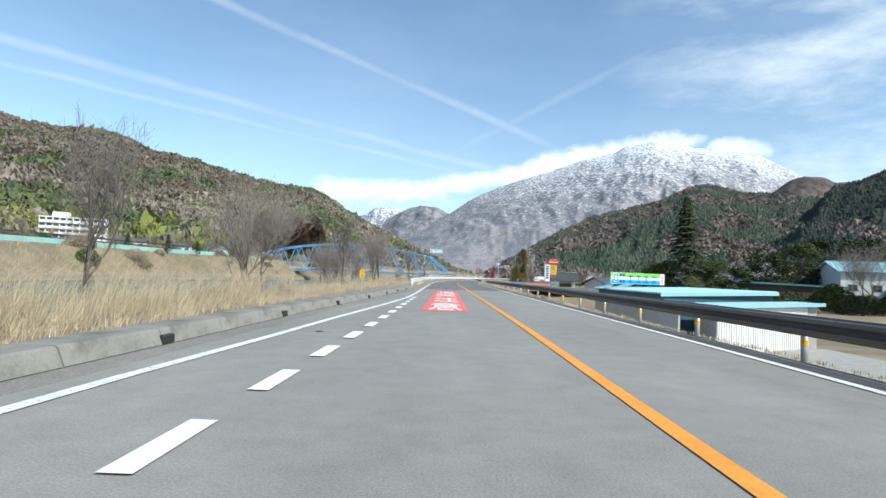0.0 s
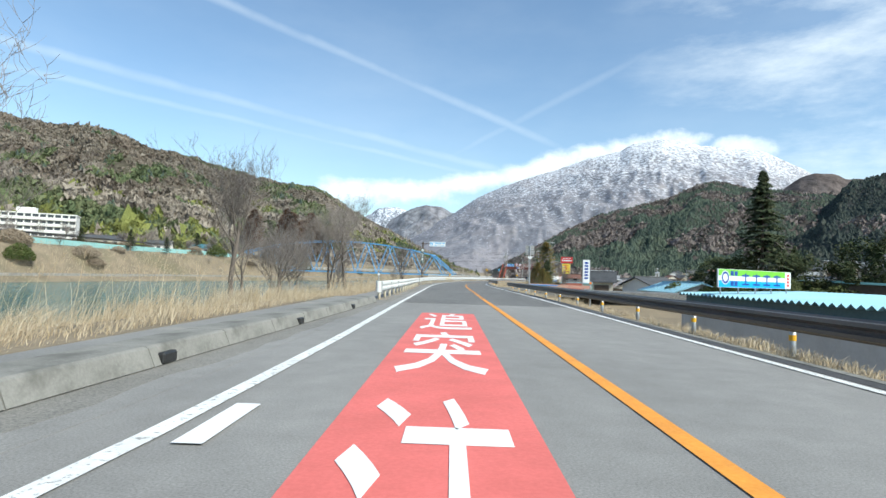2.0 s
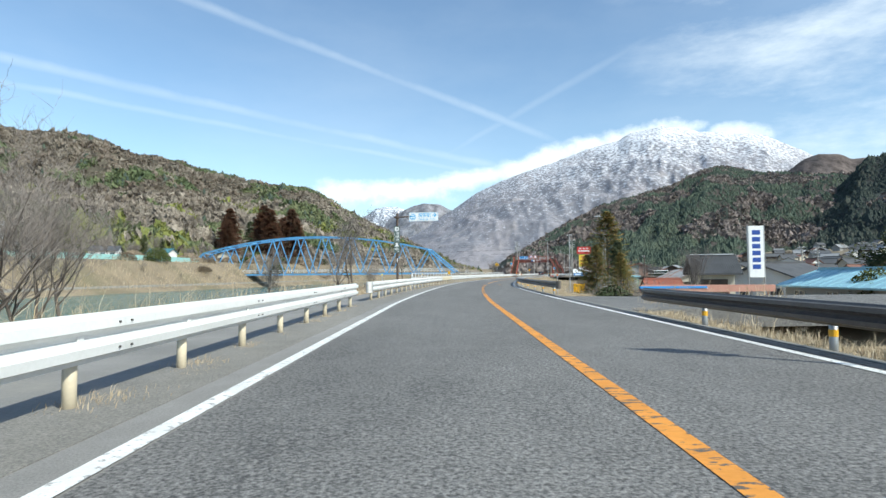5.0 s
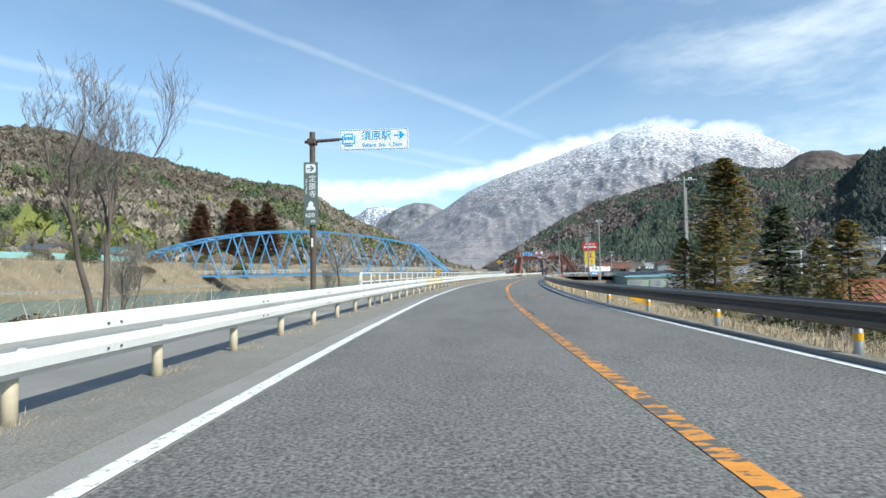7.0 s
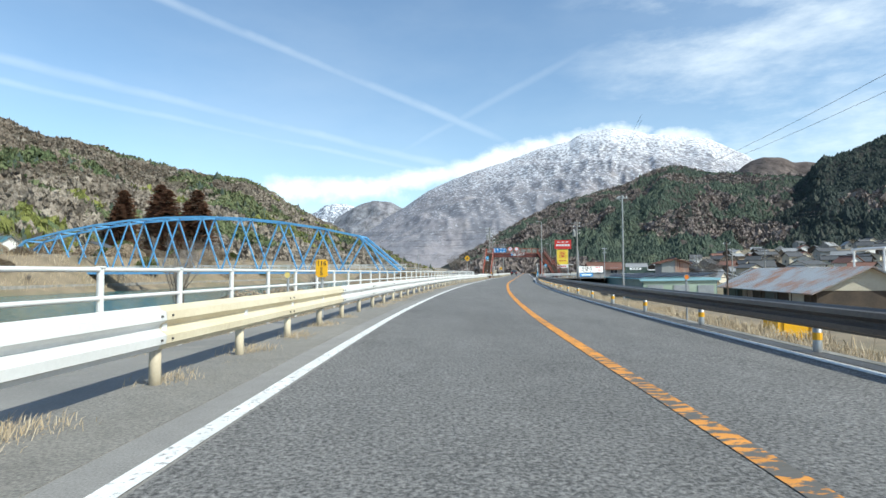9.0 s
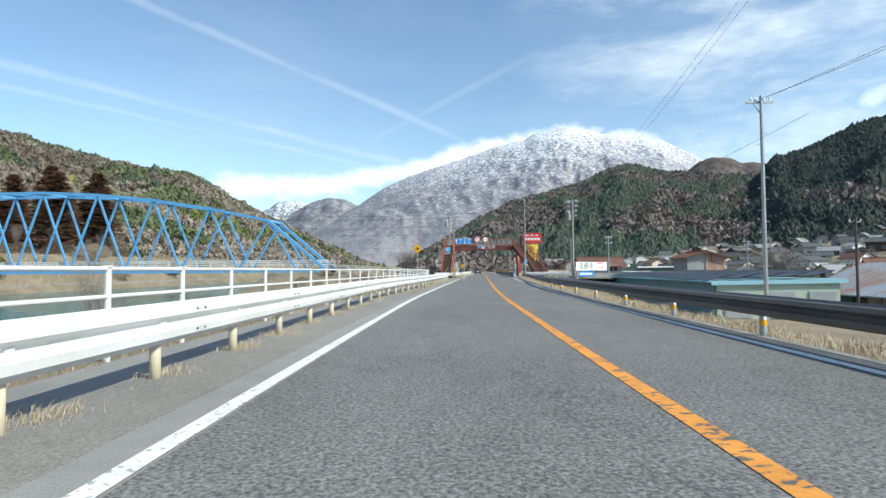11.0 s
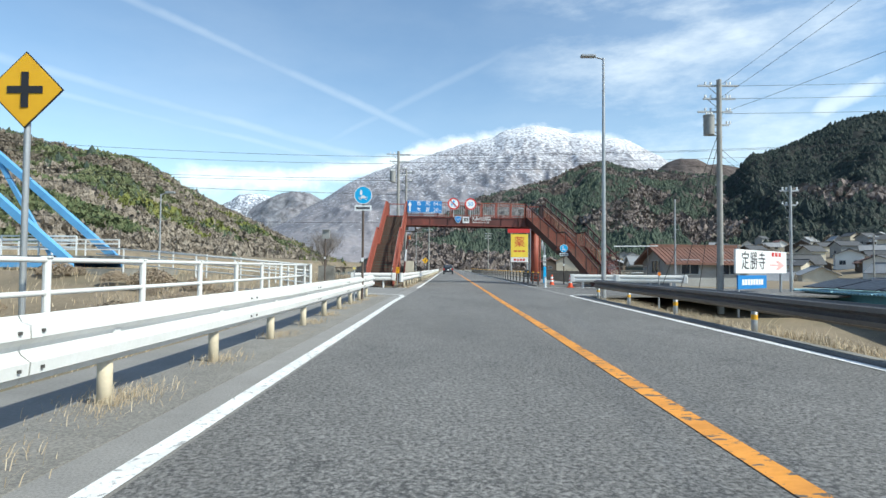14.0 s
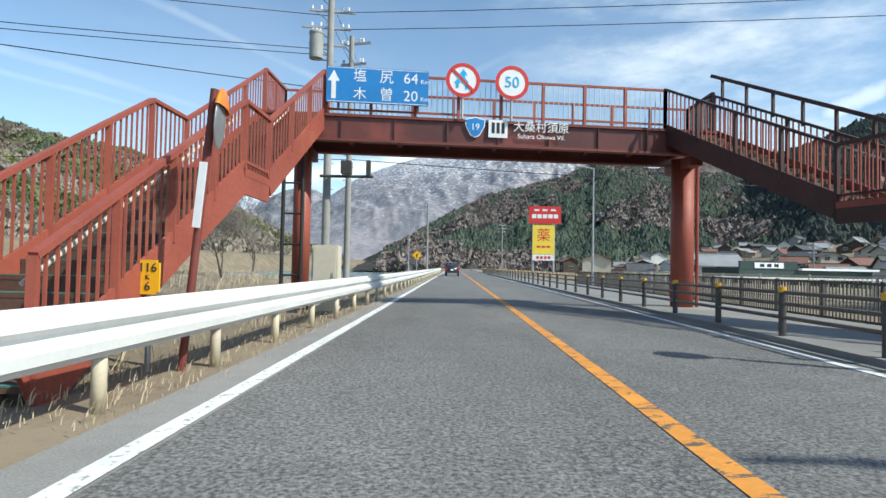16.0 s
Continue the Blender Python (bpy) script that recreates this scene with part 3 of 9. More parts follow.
WOOD_DARK = wood_mat("dark_conifer_wood", [(0.034, 0.043, 0.042), (0.045, 0.057, 0.052), (0.056, 0.070, 0.059), (0.078, 0.081, 0.070)])
WOOD_BROWN = wood_mat("brown_wood", [(0.138, 0.119, 0.109), (0.185, 0.158, 0.142), (0.224, 0.189, 0.176), (0.278, 0.232, 0.213), (0.177, 0.170, 0.130)])
HILL_L = mountain_mat("left_hill_wood", (0.105, 0.09, 0.074), (0.09, 0.08, 0.060), (0.08, 0.078, 0.050), 0, 200, patch=0.008, grain=0.10)
HILL_R = mountain_mat("right_hill_wood", (0.034, 0.041, 0.036), (0.068, 0.058, 0.053), (0.036, 0.044, 0.038), 0, 250, patch=0.005, grain=0.08)
HILL_N = mountain_mat("near_hill_wood", (0.032, 0.040, 0.037), (0.044, 0.044, 0.041), (0.036, 0.044, 0.040), 0, 250, patch=0.006, grain=0.08)
HUMP = mountain_mat("brown_dome_wood", (0.115, 0.095, 0.088), (0.085, 0.076, 0.076), (0.10, 0.09, 0.08), 0, 400, patch=0.004, grain=0.05)
# the wood's violet-grey is paled: distance haze put into its base colours
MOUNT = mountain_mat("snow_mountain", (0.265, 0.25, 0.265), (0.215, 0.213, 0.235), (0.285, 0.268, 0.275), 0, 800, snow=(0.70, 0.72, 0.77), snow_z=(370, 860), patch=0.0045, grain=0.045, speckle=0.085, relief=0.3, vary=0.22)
# far slopes: the bluish grey of distance haze is put into the base colours
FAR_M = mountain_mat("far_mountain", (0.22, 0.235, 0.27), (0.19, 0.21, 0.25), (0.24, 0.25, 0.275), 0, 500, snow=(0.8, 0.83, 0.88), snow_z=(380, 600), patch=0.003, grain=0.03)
FAR_B = mountain_mat("far_hazed_hill", (0.22, 0.215, 0.23), (0.19, 0.195, 0.215), (0.21, 0.21, 0.22), 0, 500, patch=0.003, grain=0.03)

# ---- ground: one sheet in road coordinates, with the river's bed in it ----
def lerp_table(table):
    xs, zs = [p[0] for p in table], [p[1] for p in table]
    return lambda v: float(np.interp(v, xs, zs))


LEFT = lerp_table([(-4500, 60), (-900, 30), (-330, 16), (-190, 10.5), (-120, 6.4), (-97, 5.2), (-92, 4.6), (-86, -1.0), (-82, -2.9), (-76, -4.5), (-24, -4.5), (-18, -3.0), (-14, -2.2), (-10.5, -1.15), (-8.6, -0.45), (-7.0, -0.12), (-4.6, -0.10), (-2.4, -0.08), (0, -0.08)])
RIGHT = lerp_table([(0, -0.08), (5.2, -0.08), (6.4, -0.14), (7.6, -1.0), (9.5, -2.2), (13, -2.6), (62, -2.6), (92, -0.6), (135, 3.5), (200, 9.0), (330, 19), (900, 45), (4500, 60)])


def ground_z(s, d):
    if d < 0:
        z = LEFT(d)
        z += 0.35 * noise.noise((s * 0.05, d * 0.09, 0)) * min(max((-d - 6) / 6, 0), 1)
        if s > 212 and d > -40:      # bridge abutment and side road on the left
            k = min((s - 212) / 10, 1) * (1 if s < 262 else max(0, 1 - (s - 262) / 12))
            if d > -30:
                z = max(z, z * (1 - k) - 0.09 * k + (0.9 * k * min(max((-d - 8) / 14, 0), 1)))
    else:
        z = RIGHT(d)
        if s > 205 and d < 60:       # the ground comes up to the road by the footbridge
            k = min((s - 205) / 25, 1)
            z = z * (1 - k) + k * (-0.10 if d < 40 else z)
        if 78 < s < 98 and d < 40:   # the side road on the right
            k = min((s - 78) / 5, (98 - s) / 5, 1)
            z = z * (1 - k) + k * max(z, -0.08 - 0.04 * max(d - 6, 0))
        # the village climbs the foot of the hills
        z += 0.035 * min(max(math.hypot(max(s - 200, 0), d) - 150, 0), 500) * min(max((d - 45) / 60, 0), 1)
        if s < 76:                   # the factory yard lies deeper
            z -= 1.6 * min(max((d - 9) / 4, 0), 1) * min(max((76 - s) / 8, 0), 1)
        z += 0.25 * noise.noise((s * 0.06, d * 0.06, 3)) * min(max((d - 8) / 6, 0), 1)
    return z


def build_ground():
    ds = [-4500, -2500, -1500, -900, -600, -420, -330, -260, -220, -190, -160, -140, -120, -108, -97, -94.5, -92, -89, -86, -84, -82, -79, -76, -70, -64, -58, -52, -46, -40, -34, -28, -24, -21, -18, -15.5, -13, -11.5, -10.5, -9.5, -8.5, -7.5, -6.6, -5.6, -4.6, -3.6, -2.4, -1, 1.2, 3.4, 5.2, 5.9, 6.6, 7.4, 8.4, 9.5, 11, 13, 16, 20, 25, 30, 36, 43, 52, 60, 75, 90, 105, 120, 145, 170, 200, 240, 285, 330, 420, 600, 900, 1500, 2500, 4500]
    ss = [-4000, -1500, -500, -200, -100, -60] + list(range(-50, 60, 5)) + list(range(60, 300, 4)) + list(range(300, 420, 12)) + [440, 480, 540, 640, 800, 1100, 1700, 2700, 4600]
    verts, faces = [], []
    for s in ss:
        for d in ds:
            p = at(s, d)
            verts.append((p.x, p.y, ground_z(s, d)))
    n = len(ds)
    for i in range(len(ss) - 1):
        for j in range(n - 1):
            a = i * n + j
            faces.append((a, a + 1, a + n + 1, a + n))
    ob = new("ground", raw("ground", verts, faces, EARTH, True))
    tagged(ob, "dry brown winter ground with grass and bare earth", "ground", kind="structure")


build_ground()


def strip(name, material, s0, s1, dl, dr, z, label="", category="", step=2.0, kind="structure", thick=0.0, parent=None):
    """A ribbon along the road between two lateral places (numbers or curves), with skirts of that thickness."""
    fl = dl if callable(dl) else (lambda s, v=dl: v)
    fr = dr if callable(dr) else (lambda s, v=dr: v)
    n = max(1, int(math.ceil((s1 - s0) / step)))
    verts, faces = [], []
    for i in range(n + 1):
        s = s0 + (s1 - s0) * i / n
        row = [at(s, fl(s), z), at(s, fr(s), z)]
        if thick:
            row += [at(s, fr(s), z - thick), at(s, fl(s), z - thick)]
        verts += [tuple(p) for p in row]
    k = 4 if thick else 2
    for i in range(n):
        a, b = i * k, (i + 1) * k
        faces.append((a, a + 1, b + 1, b))
        if thick:
            faces += [(a + 1, a + 2, b + 2, b + 1), (a + 2, a + 3, b + 3, b + 2), (a + 3, a, b, b + 3)]
    if thick:
        faces += [(3, 2, 1, 0), (n * k, n * k + 1, n * k + 2, n * k + 3)]
    ob = new(name, raw(name, verts, faces, material))
    if parent is not None:
        ob.parent = parent
        if label:
            ob["label"] = label
        return ob
    return tagged(ob, label, category, kind=kind)


# ---- road ----
strip("road", ASPHALT, -60, 640, lambda s: WHITE_L(s) - (0.75 if s < 212 else 0.5), lambda s: WHITE_R(s) + 0.22, 0.0, "grey asphalt two-lane road with painted lines", "road", thick=0.25)
strip("road_patch", ASPHALT_OLD, 46.5, 640, lambda s: WHITE_L(s) + 0.1, lambda s: WHITE_R(s) - 0.08, 0.004, "older coarse worn asphalt surface", "road surface", thick=0.003, step=3.0)
strip("lane_line_orange", PAINT_Y, -60, 52, lambda s: YELLOW(s) - 0.085, lambda s: YELLOW(s) + 0.085, 0.010, "solid orange centre line in fresh paint", "road marking")
strip("lane_line_orange", PAINT_YB, 92, 124, lambda s: YELLOW(s) - 0.09, lambda s: YELLOW(s) + 0.09, 0.010, "solid orange centre line, broken up by wear", "road marking")
for _s0, _s1 in ((52, 92), (124, 640)):
    strip("lane_line_orange", PAINT_YW, _s0, _s1, lambda s: YELLOW(s) - 0.09, lambda s: YELLOW(s) + 0.09, 0.010, "solid orange centre line, cracked and worn", "road marking")
strip("edge_line", PAINT_W, -60, 216.6, lambda s: WHITE_L(s) - 0.08, lambda s: WHITE_L(s) + 0.08, 0.011, "solid white edge line, worn", "road marking")
strip("edge_line", PAINT_W, 225.2, 640, lambda s: WHITE_L(s) - 0.08, lambda s: WHITE_L(s) + 0.08, 0.011, "solid white edge line beyond the side road", "road marking")
strip("edge_line", PAINT_W, -60, 217.6, lambda s: WHITE_R(s) - 0.07, lambda s: WHITE_R(s) + 0.07, 0.011, "solid white edge line by the gutter", "road marking")
strip("edge_line", PAINT_W, 229, 640, lambda s: WHITE_R(s) - 0.07, lambda s: WHITE_R(s) + 0.07, 0.011, "solid white edge line by the footway", "road marking")
strip("river", WATER, -200, 700, -88, -13, -2.65, "dark green slow river between dry banks", "water", step=20)


# ---- mountains ----
HUB = Vector((5.0, 100.0, 1.1))


def ridge(name, crest, far, foot, material, label, foot_z=4.0, rough=1.0, back=1.25, nb=220, nr=46, seed=0.0, crest_noise=0.0, power=1.15, spurs=150.0, lean=0.25):
    """A mountainside: crest given as bearings and heights in degrees, at a distance, falling to its foot towards the valley."""
    bz = [c[0] for c in crest]
    ez = [c[1] for c in crest]
    fd = far if callable(far) else (lambda b, v=far: v)
    gd = foot if callable(foot) else (lambda b, v=foot: v)
    wide = 0.5 * (fd(bz[0]) + gd(bz[0]))
    verts, faces = [], []
    for i in range(nb + 1):
        b = bz[0] + (bz[-1] - bz[0]) * i / nb
        el = float(np.interp(b, bz, ez))
        top = fd(b) * math.tan(radians(el)) + HUB.z
        top += crest_noise * top * (noise.fractal((b * 0.9, seed, 1.0), 1.0, 2.0, 4))
        for j in range(nr + 1):
            u = j / nr * 1.18
            if u <= 1:
                r = gd(b) + (fd(b) - gd(b)) * u
                z = foot_z + (top - foot_z) * u**power
            else:
                r = fd(b) * (1 + (u - 1) * (back - 1) * 4)
                z = top * (1 - (u - 1) * 2.4)
            x, y = HUB.x + r * math.sin(radians(b)), HUB.y + r * math.cos(radians(b))
            w = math.sin(min(u, 1.0) * math.pi) ** 0.8 if u < 1 else 0.0
            side, fall = radians(b) * wide, r
            warp = 0.8 * noise.noise((side / spurs * 0.4, fall / spurs * 0.3, seed + 5))
            spur = 0.0
            for k, q in ((0.55, 1.0), (0.28, 2.3), (0.14, 4.9), (0.07, 10.0)):
                spur += k * (0.6 - 2.4 * abs(noise.noise((side / spurs * q + warp + lean * fall / spurs, fall / spurs * 0.34 * q, seed + q))))
            z += w * rough * (top - foot_z) * 0.16 * spur
            if u > 1:
                z = min(z, top)
            verts.append((x, y, z))
    n = nr + 1
    for i in range(nb):
        for j in range(nr):
            a = i * n + j
            faces.append((a, a + 1, a + n + 1, a + n))
    ob = new(name, raw(name, verts, faces, material, True))
    tagged(ob, label, "mountain", kind="structure")
    return ob


ridge("backdrop_far_peaks", [(-16, 1.0), (-11, 3.8), (-8.4, 5.7), (-7.2, 6.4), (-6.2, 6.8), (-5, 6.6), (-3.4, 6.2), (0, 4.0), (6, 2.0)], 4300, 2600, FAR_M, "far snow-dusted mountains, blue haze put into their colour", nb=120, nr=26, seed=4.0, crest_noise=0.03)
ridge("backdrop_brown_hill", [(-14, 1.0), (-9, 3.6), (-6.5, 5.2), (-4.6, 6.3), (-3.4, 6.9), (-1.9, 7.15), (-0.8, 7.0), (0.5, 6.3), (3, 4.2), (8, 2.0)], 3800, 2300, FAR_B, "far brown hill, haze put into its grey colour", nb=120, nr=30, seed=7.0, crest_noise=0.02)
ridge("snow_mountain", [(-10, 1.0), (-5, 3.4), (-2, 5.0), (0.5, 6.4), (2.8, 8.0), (5.7, 9.3), (8.5, 10.2), (11.8, 11.2), (13.6, 11.85), (15.7, 12.3), (16.8, 12.55), (17.8, 13.1), (19.3, 13.35), (20.7, 13.5), (22.4, 13.2), (24.0, 12.75), (26.3, 12.3), (28.2, 12.05), (29.3, 11.8), (30.7, 10.95), (32.2, 10.1), (35, 8.0), (44, 5), (52, 4)], 3300, 1300, MOUNT, "broad mountain, wooded below in haze-paled colours and white with snow above", nb=420, nr=110, seed=1.0, crest_noise=0.006, rough=0.5, spurs=330, lean=0.5)
ridge("backdrop_brown_dome", [(26, 5.0), (29, 7.4), (31.2, 8.8), (32.3, 9.6), (33.3, 9.9), (34.7, 9.75), (35.6, 9.2), (36.5, 9.2), (38, 8.8), (42, 7), (48, 6)], 2200, 1500, HUMP, "rounded brown hill between the mountain and the dark ridge", nb=90, nr=30, seed=9.0, crest_noise=0.008, rough=0.6, spurs=140)
ridge("hill_right", [(4, 0.5), (8, 2.6), (11.7, 4.8), (15.3, 6.5), (19.4, 7.6), (21.7, 8.1), (24, 9.2), (25.8, 9.6), (27.7, 9.1), (29.2, 8.7), (31.2, 8.5), (33, 8.3), (35, 8.0), (39, 7.6), (46, 7), (60, 6), (75, 5)], lambda b: 1500 - 6 * max(b - 25, 0), lambda b: 430, HILL_R, "wooded hill behind the village, brown and dark green", foot_z=-2, nb=300, nr=72, seed=2.0, crest_noise=0.012, rough=1.5, spurs=150, lean=-0.5)
ridge("hill_near_right", [(22, 0.2), (25, 1.2), (27.5, 2.3), (30.8, 3.2), (33.4, 5.5), (35.8, 7.5), (37.1, 9.1), (38.2, 9.4), (39.2, 9.55), (40.8, 10.2), (43, 11.2), (45.8, 11.6), (48, 11.2), (52, 11.6), (60, 12), (75, 12), (100, 10)], lambda b: 1050 - 4 * max(b - 25, 0), lambda b: 400 - 1.2 * max(b - 25, 0), HILL_N, "dark conifer-covered ridge above the village", foot_z=0, nb=240, nr=60, seed=6.0, crest_noise=0.014, rough=1.1, spurs=110, lean=-0.3)
ridge("hill_left", [(-120, 13), (-80, 14), (-60, 14.5), (-48, 13), (-41, 12.0), (-38, 11.9), (-36.2, 12.0), (-34.3, 12.2), (-32.5, 11.7), (-30.1, 10.9), (-28.4, 10.7), (-26.7, 10.5), (-24.6, 10.1), (-22.0, 9.5), (-19.0, 9.0), (-16.4, 8.75), (-14.4, 8.6), (-12.8, 7.9), (-11.1, 6.6), (-9.3, 5.7), (-6.2, 4.3), (-4.0, 3.2), (-1.5, 2.0), (1, 0.8), (3, 0.2)], lambda b: 900 + 9 * min(max(b + 40, 0), 45), lambda b: 215 + 9 * max(b + 30, 0), HILL_L, "wooded left valley side in winter browns and greens", foot_z=-3, nb=320, nr=64, seed=3.0, crest_noise=0.016, rough=1.4, spurs=120, lean=0.35)


# ---- guard rails ----
def rail_profile():
    """The W of a beam: offset towards the road and height."""
    return [(0.0, 0.36), (0.02, 0.40), (0.075, 0.42), (0.085, 0.50), (0.02, 0.545), (0.005, 0.575), (0.02, 0.605), (0.085, 0.65), (0.075, 0.73), (0.02, 0.75), (0.0, 0.79)]


def beam(s0, s1, f, side, parent, material, rise=0.0, step=2.0, name="beam", label="", tall=1.0):
    prof = [(o, 0.36 + (h - 0.36) * tall + rise) for o, h in rail_profile()]
    prof = prof + [(o - 0.006, h) for o, h in reversed(prof)]
    n = max(1, int(round((s1 - s0) / step)))
    verts, faces = [], []
    for i in range(n + 1):
        s = s0 + (s1 - s0) * i / n
        for o, h in prof:
            verts.append(tuple(at(s, f(s) + side * o, h)))
    k = len(prof)
    for i in range(n):
        for j in range(k):
            a, b = i * k + j, i * k + (j + 1) % k
            faces.append((a, b, b + k, a + k))
    me = raw(name, verts, faces, material)
    return part(name, me, material, parent, label)


rail_post = B()
rod(rail_post, (0, 0, -0.12), (0, 0, 0.47), 0.057, n=14)
POST_ME = mesh_of(rail_post, "post", POST_BE, True)
rail_post = B()
rod(rail_post, (0, 0, 0.44), (0, 0, 0.66), 0.060, n=14)
box(rail_post, (0.05, 0, 0.55), (0.10, 0.09, 0.16), bevel=0.012)
BRACKET_ME = mesh_of(rail_post, "bracket", GALV_W)
bolt_bm = B()
disc(bolt_bm, (0, 0, 0), 0.014, 0.02, 8, "X")
BOLT_ME = mesh_of(bolt_bm, "bolt", STEEL_D)


def rail_end(name, s0, f, side, back, material, parent, label, lo=0.34, hi=0.80, long=0.55):
    """Smooth end plate: it laps over the beam and wraps round to the back."""
    path = [(s0 + long, f(s0) + side * 0.096), (s0 + 0.06, f(s0) + side * 0.096)]
    r = 0.5 * (0.096 + back)
    for i in range(1, 9):
        a = math.pi * i / 8
        path.append((s0 + 0.06 - 0.13 * math.sin(a), f(s0) + side * (0.096 - r + r * math.cos(a))))
    path.append((s0 + 0.30, f(s0) - side * back))
    rows = [(lo, -0.012), (lo + 0.012, 0.0), (hi - 0.012, 0.0), (hi, -0.012)]
    verts, faces = [], []
    for s, d in path:
        for h, o in rows:
            verts.append(tuple(at(s, d, h)))
    k = len(rows)
    for i in range(len(path) - 1):
        for j in range(k - 1):
            a = i * k + j
            faces.append((a, a + 1, a + k + 1, a + k))
    ob = part(name, raw(name, verts, faces, material, True), material, parent, label)
    sol = ob.modifiers.new("thickness", "SOLIDIFY")
    sol.thickness = 0.008
    return ob


def left_rail(s0, s1, label, s_turn=True):
    rail = thing("guard_rail", label, "guard rail", group="left guard rails")
    s = s0
    while s < s1 - 0.5:
        e = min(s + 4.0, s1)
        old = 121 < s < 127
        beam(s, e - 0.01, lambda q: RAIL_L(q) + 0.05, 1, rail, GALV_Y if old else GALV_W, label="older cream-coloured beam" if old else "")
        if s > s0:
            for o, h in ((0.135, 0.46), (0.135, 0.69)):
                for ds in (-0.10, 0.10):
                    b = part("bolt", BOLT_ME, None, rail)
                    b.matrix_world = spot(s + ds, RAIL_L(s) + o, h)
        s = e
    s = s0 + 0.7
    while s < s1 - 0.2:
        p = part("post", POST_ME, None, rail)
        p.matrix_world = spot(s, RAIL_L(s) - 0.02, 0)
        part("bracket", BRACKET_ME, None, p, "white bracket")
        b = part("bolt", BOLT_ME, None, rail)
        b.matrix_world = spot(s + 0.02, RAIL_L(s) + 0.06, 0.575)
        s += 2.08
    rail_end("end_piece", s0 - 0.25, lambda q: RAIL_L(s0) + 0.05, 1, 0.12, RAIL_SCUFF, rail, "scuffed white rounded end piece")
    return rail


RAIL_SCUFF = mat("rail_scuffed_white", (0.70, 0.70, 0.68), (0.58, 0.57, 0.54), 0.5, 1.2, 25, third=(0.34, 0.29, 0.22), third_scale=6.0, third_at=(0.60, 0.68))
left_rail(47.5, 82.4, "white corrugated steel guard rail on beige posts beside the footway")
left_rail(86.0, 217.4, "long white corrugated guard rail on beige posts by the river")

rp = B()
rod(rp, (0, 0, -0.5), (0, 0, 0.62), 0.057, n=12)
RPOST_ME = mesh_of(rp, "post", STEEL, True)
rb = B()
rod(rb, (0, 0, 0.17), (0, 0, 0.27), 0.0605, n=12, caps=False)
RBAND_ME = mesh_of(rb, "reflective_band", REFL_Y)


def right_rail(s0, s1, label):
    rail = thing("guard_rail", label, "guard rail", group="right guard rails")
    s = s0
    while s < s1 - 0.5:
        e = min(s + 8.0, s1)
        beam(s, e - 0.01, lambda q: RAIL_R(q) - 0.05, -1, rail, BRONZE, rise=-0.03, tall=0.8)
        s = e
    s = s0 + 1.5
    while s < s1:
        p = part("post", RPOST_ME, None, rail)
        p.matrix_world = spot(s, RAIL_R(s), 0)
        q = part("reflective_band", RBAND_ME, None, p, "yellow reflective band")
        s += 4.05
    rail_end("end_piece", s0 - 0.2, lambda q: RAIL_R(s0) - 0.05, -1, 0.12, BRONZE, rail, "rounded dark end piece", 0.31, 0.69, 0.4)
    return rail


right_rail(-40.5, 78.0, "dark bronze steel guard rail with yellow post bands")
right_rail(90.6, 217.9, "dark bronze steel guard rail along the verge")


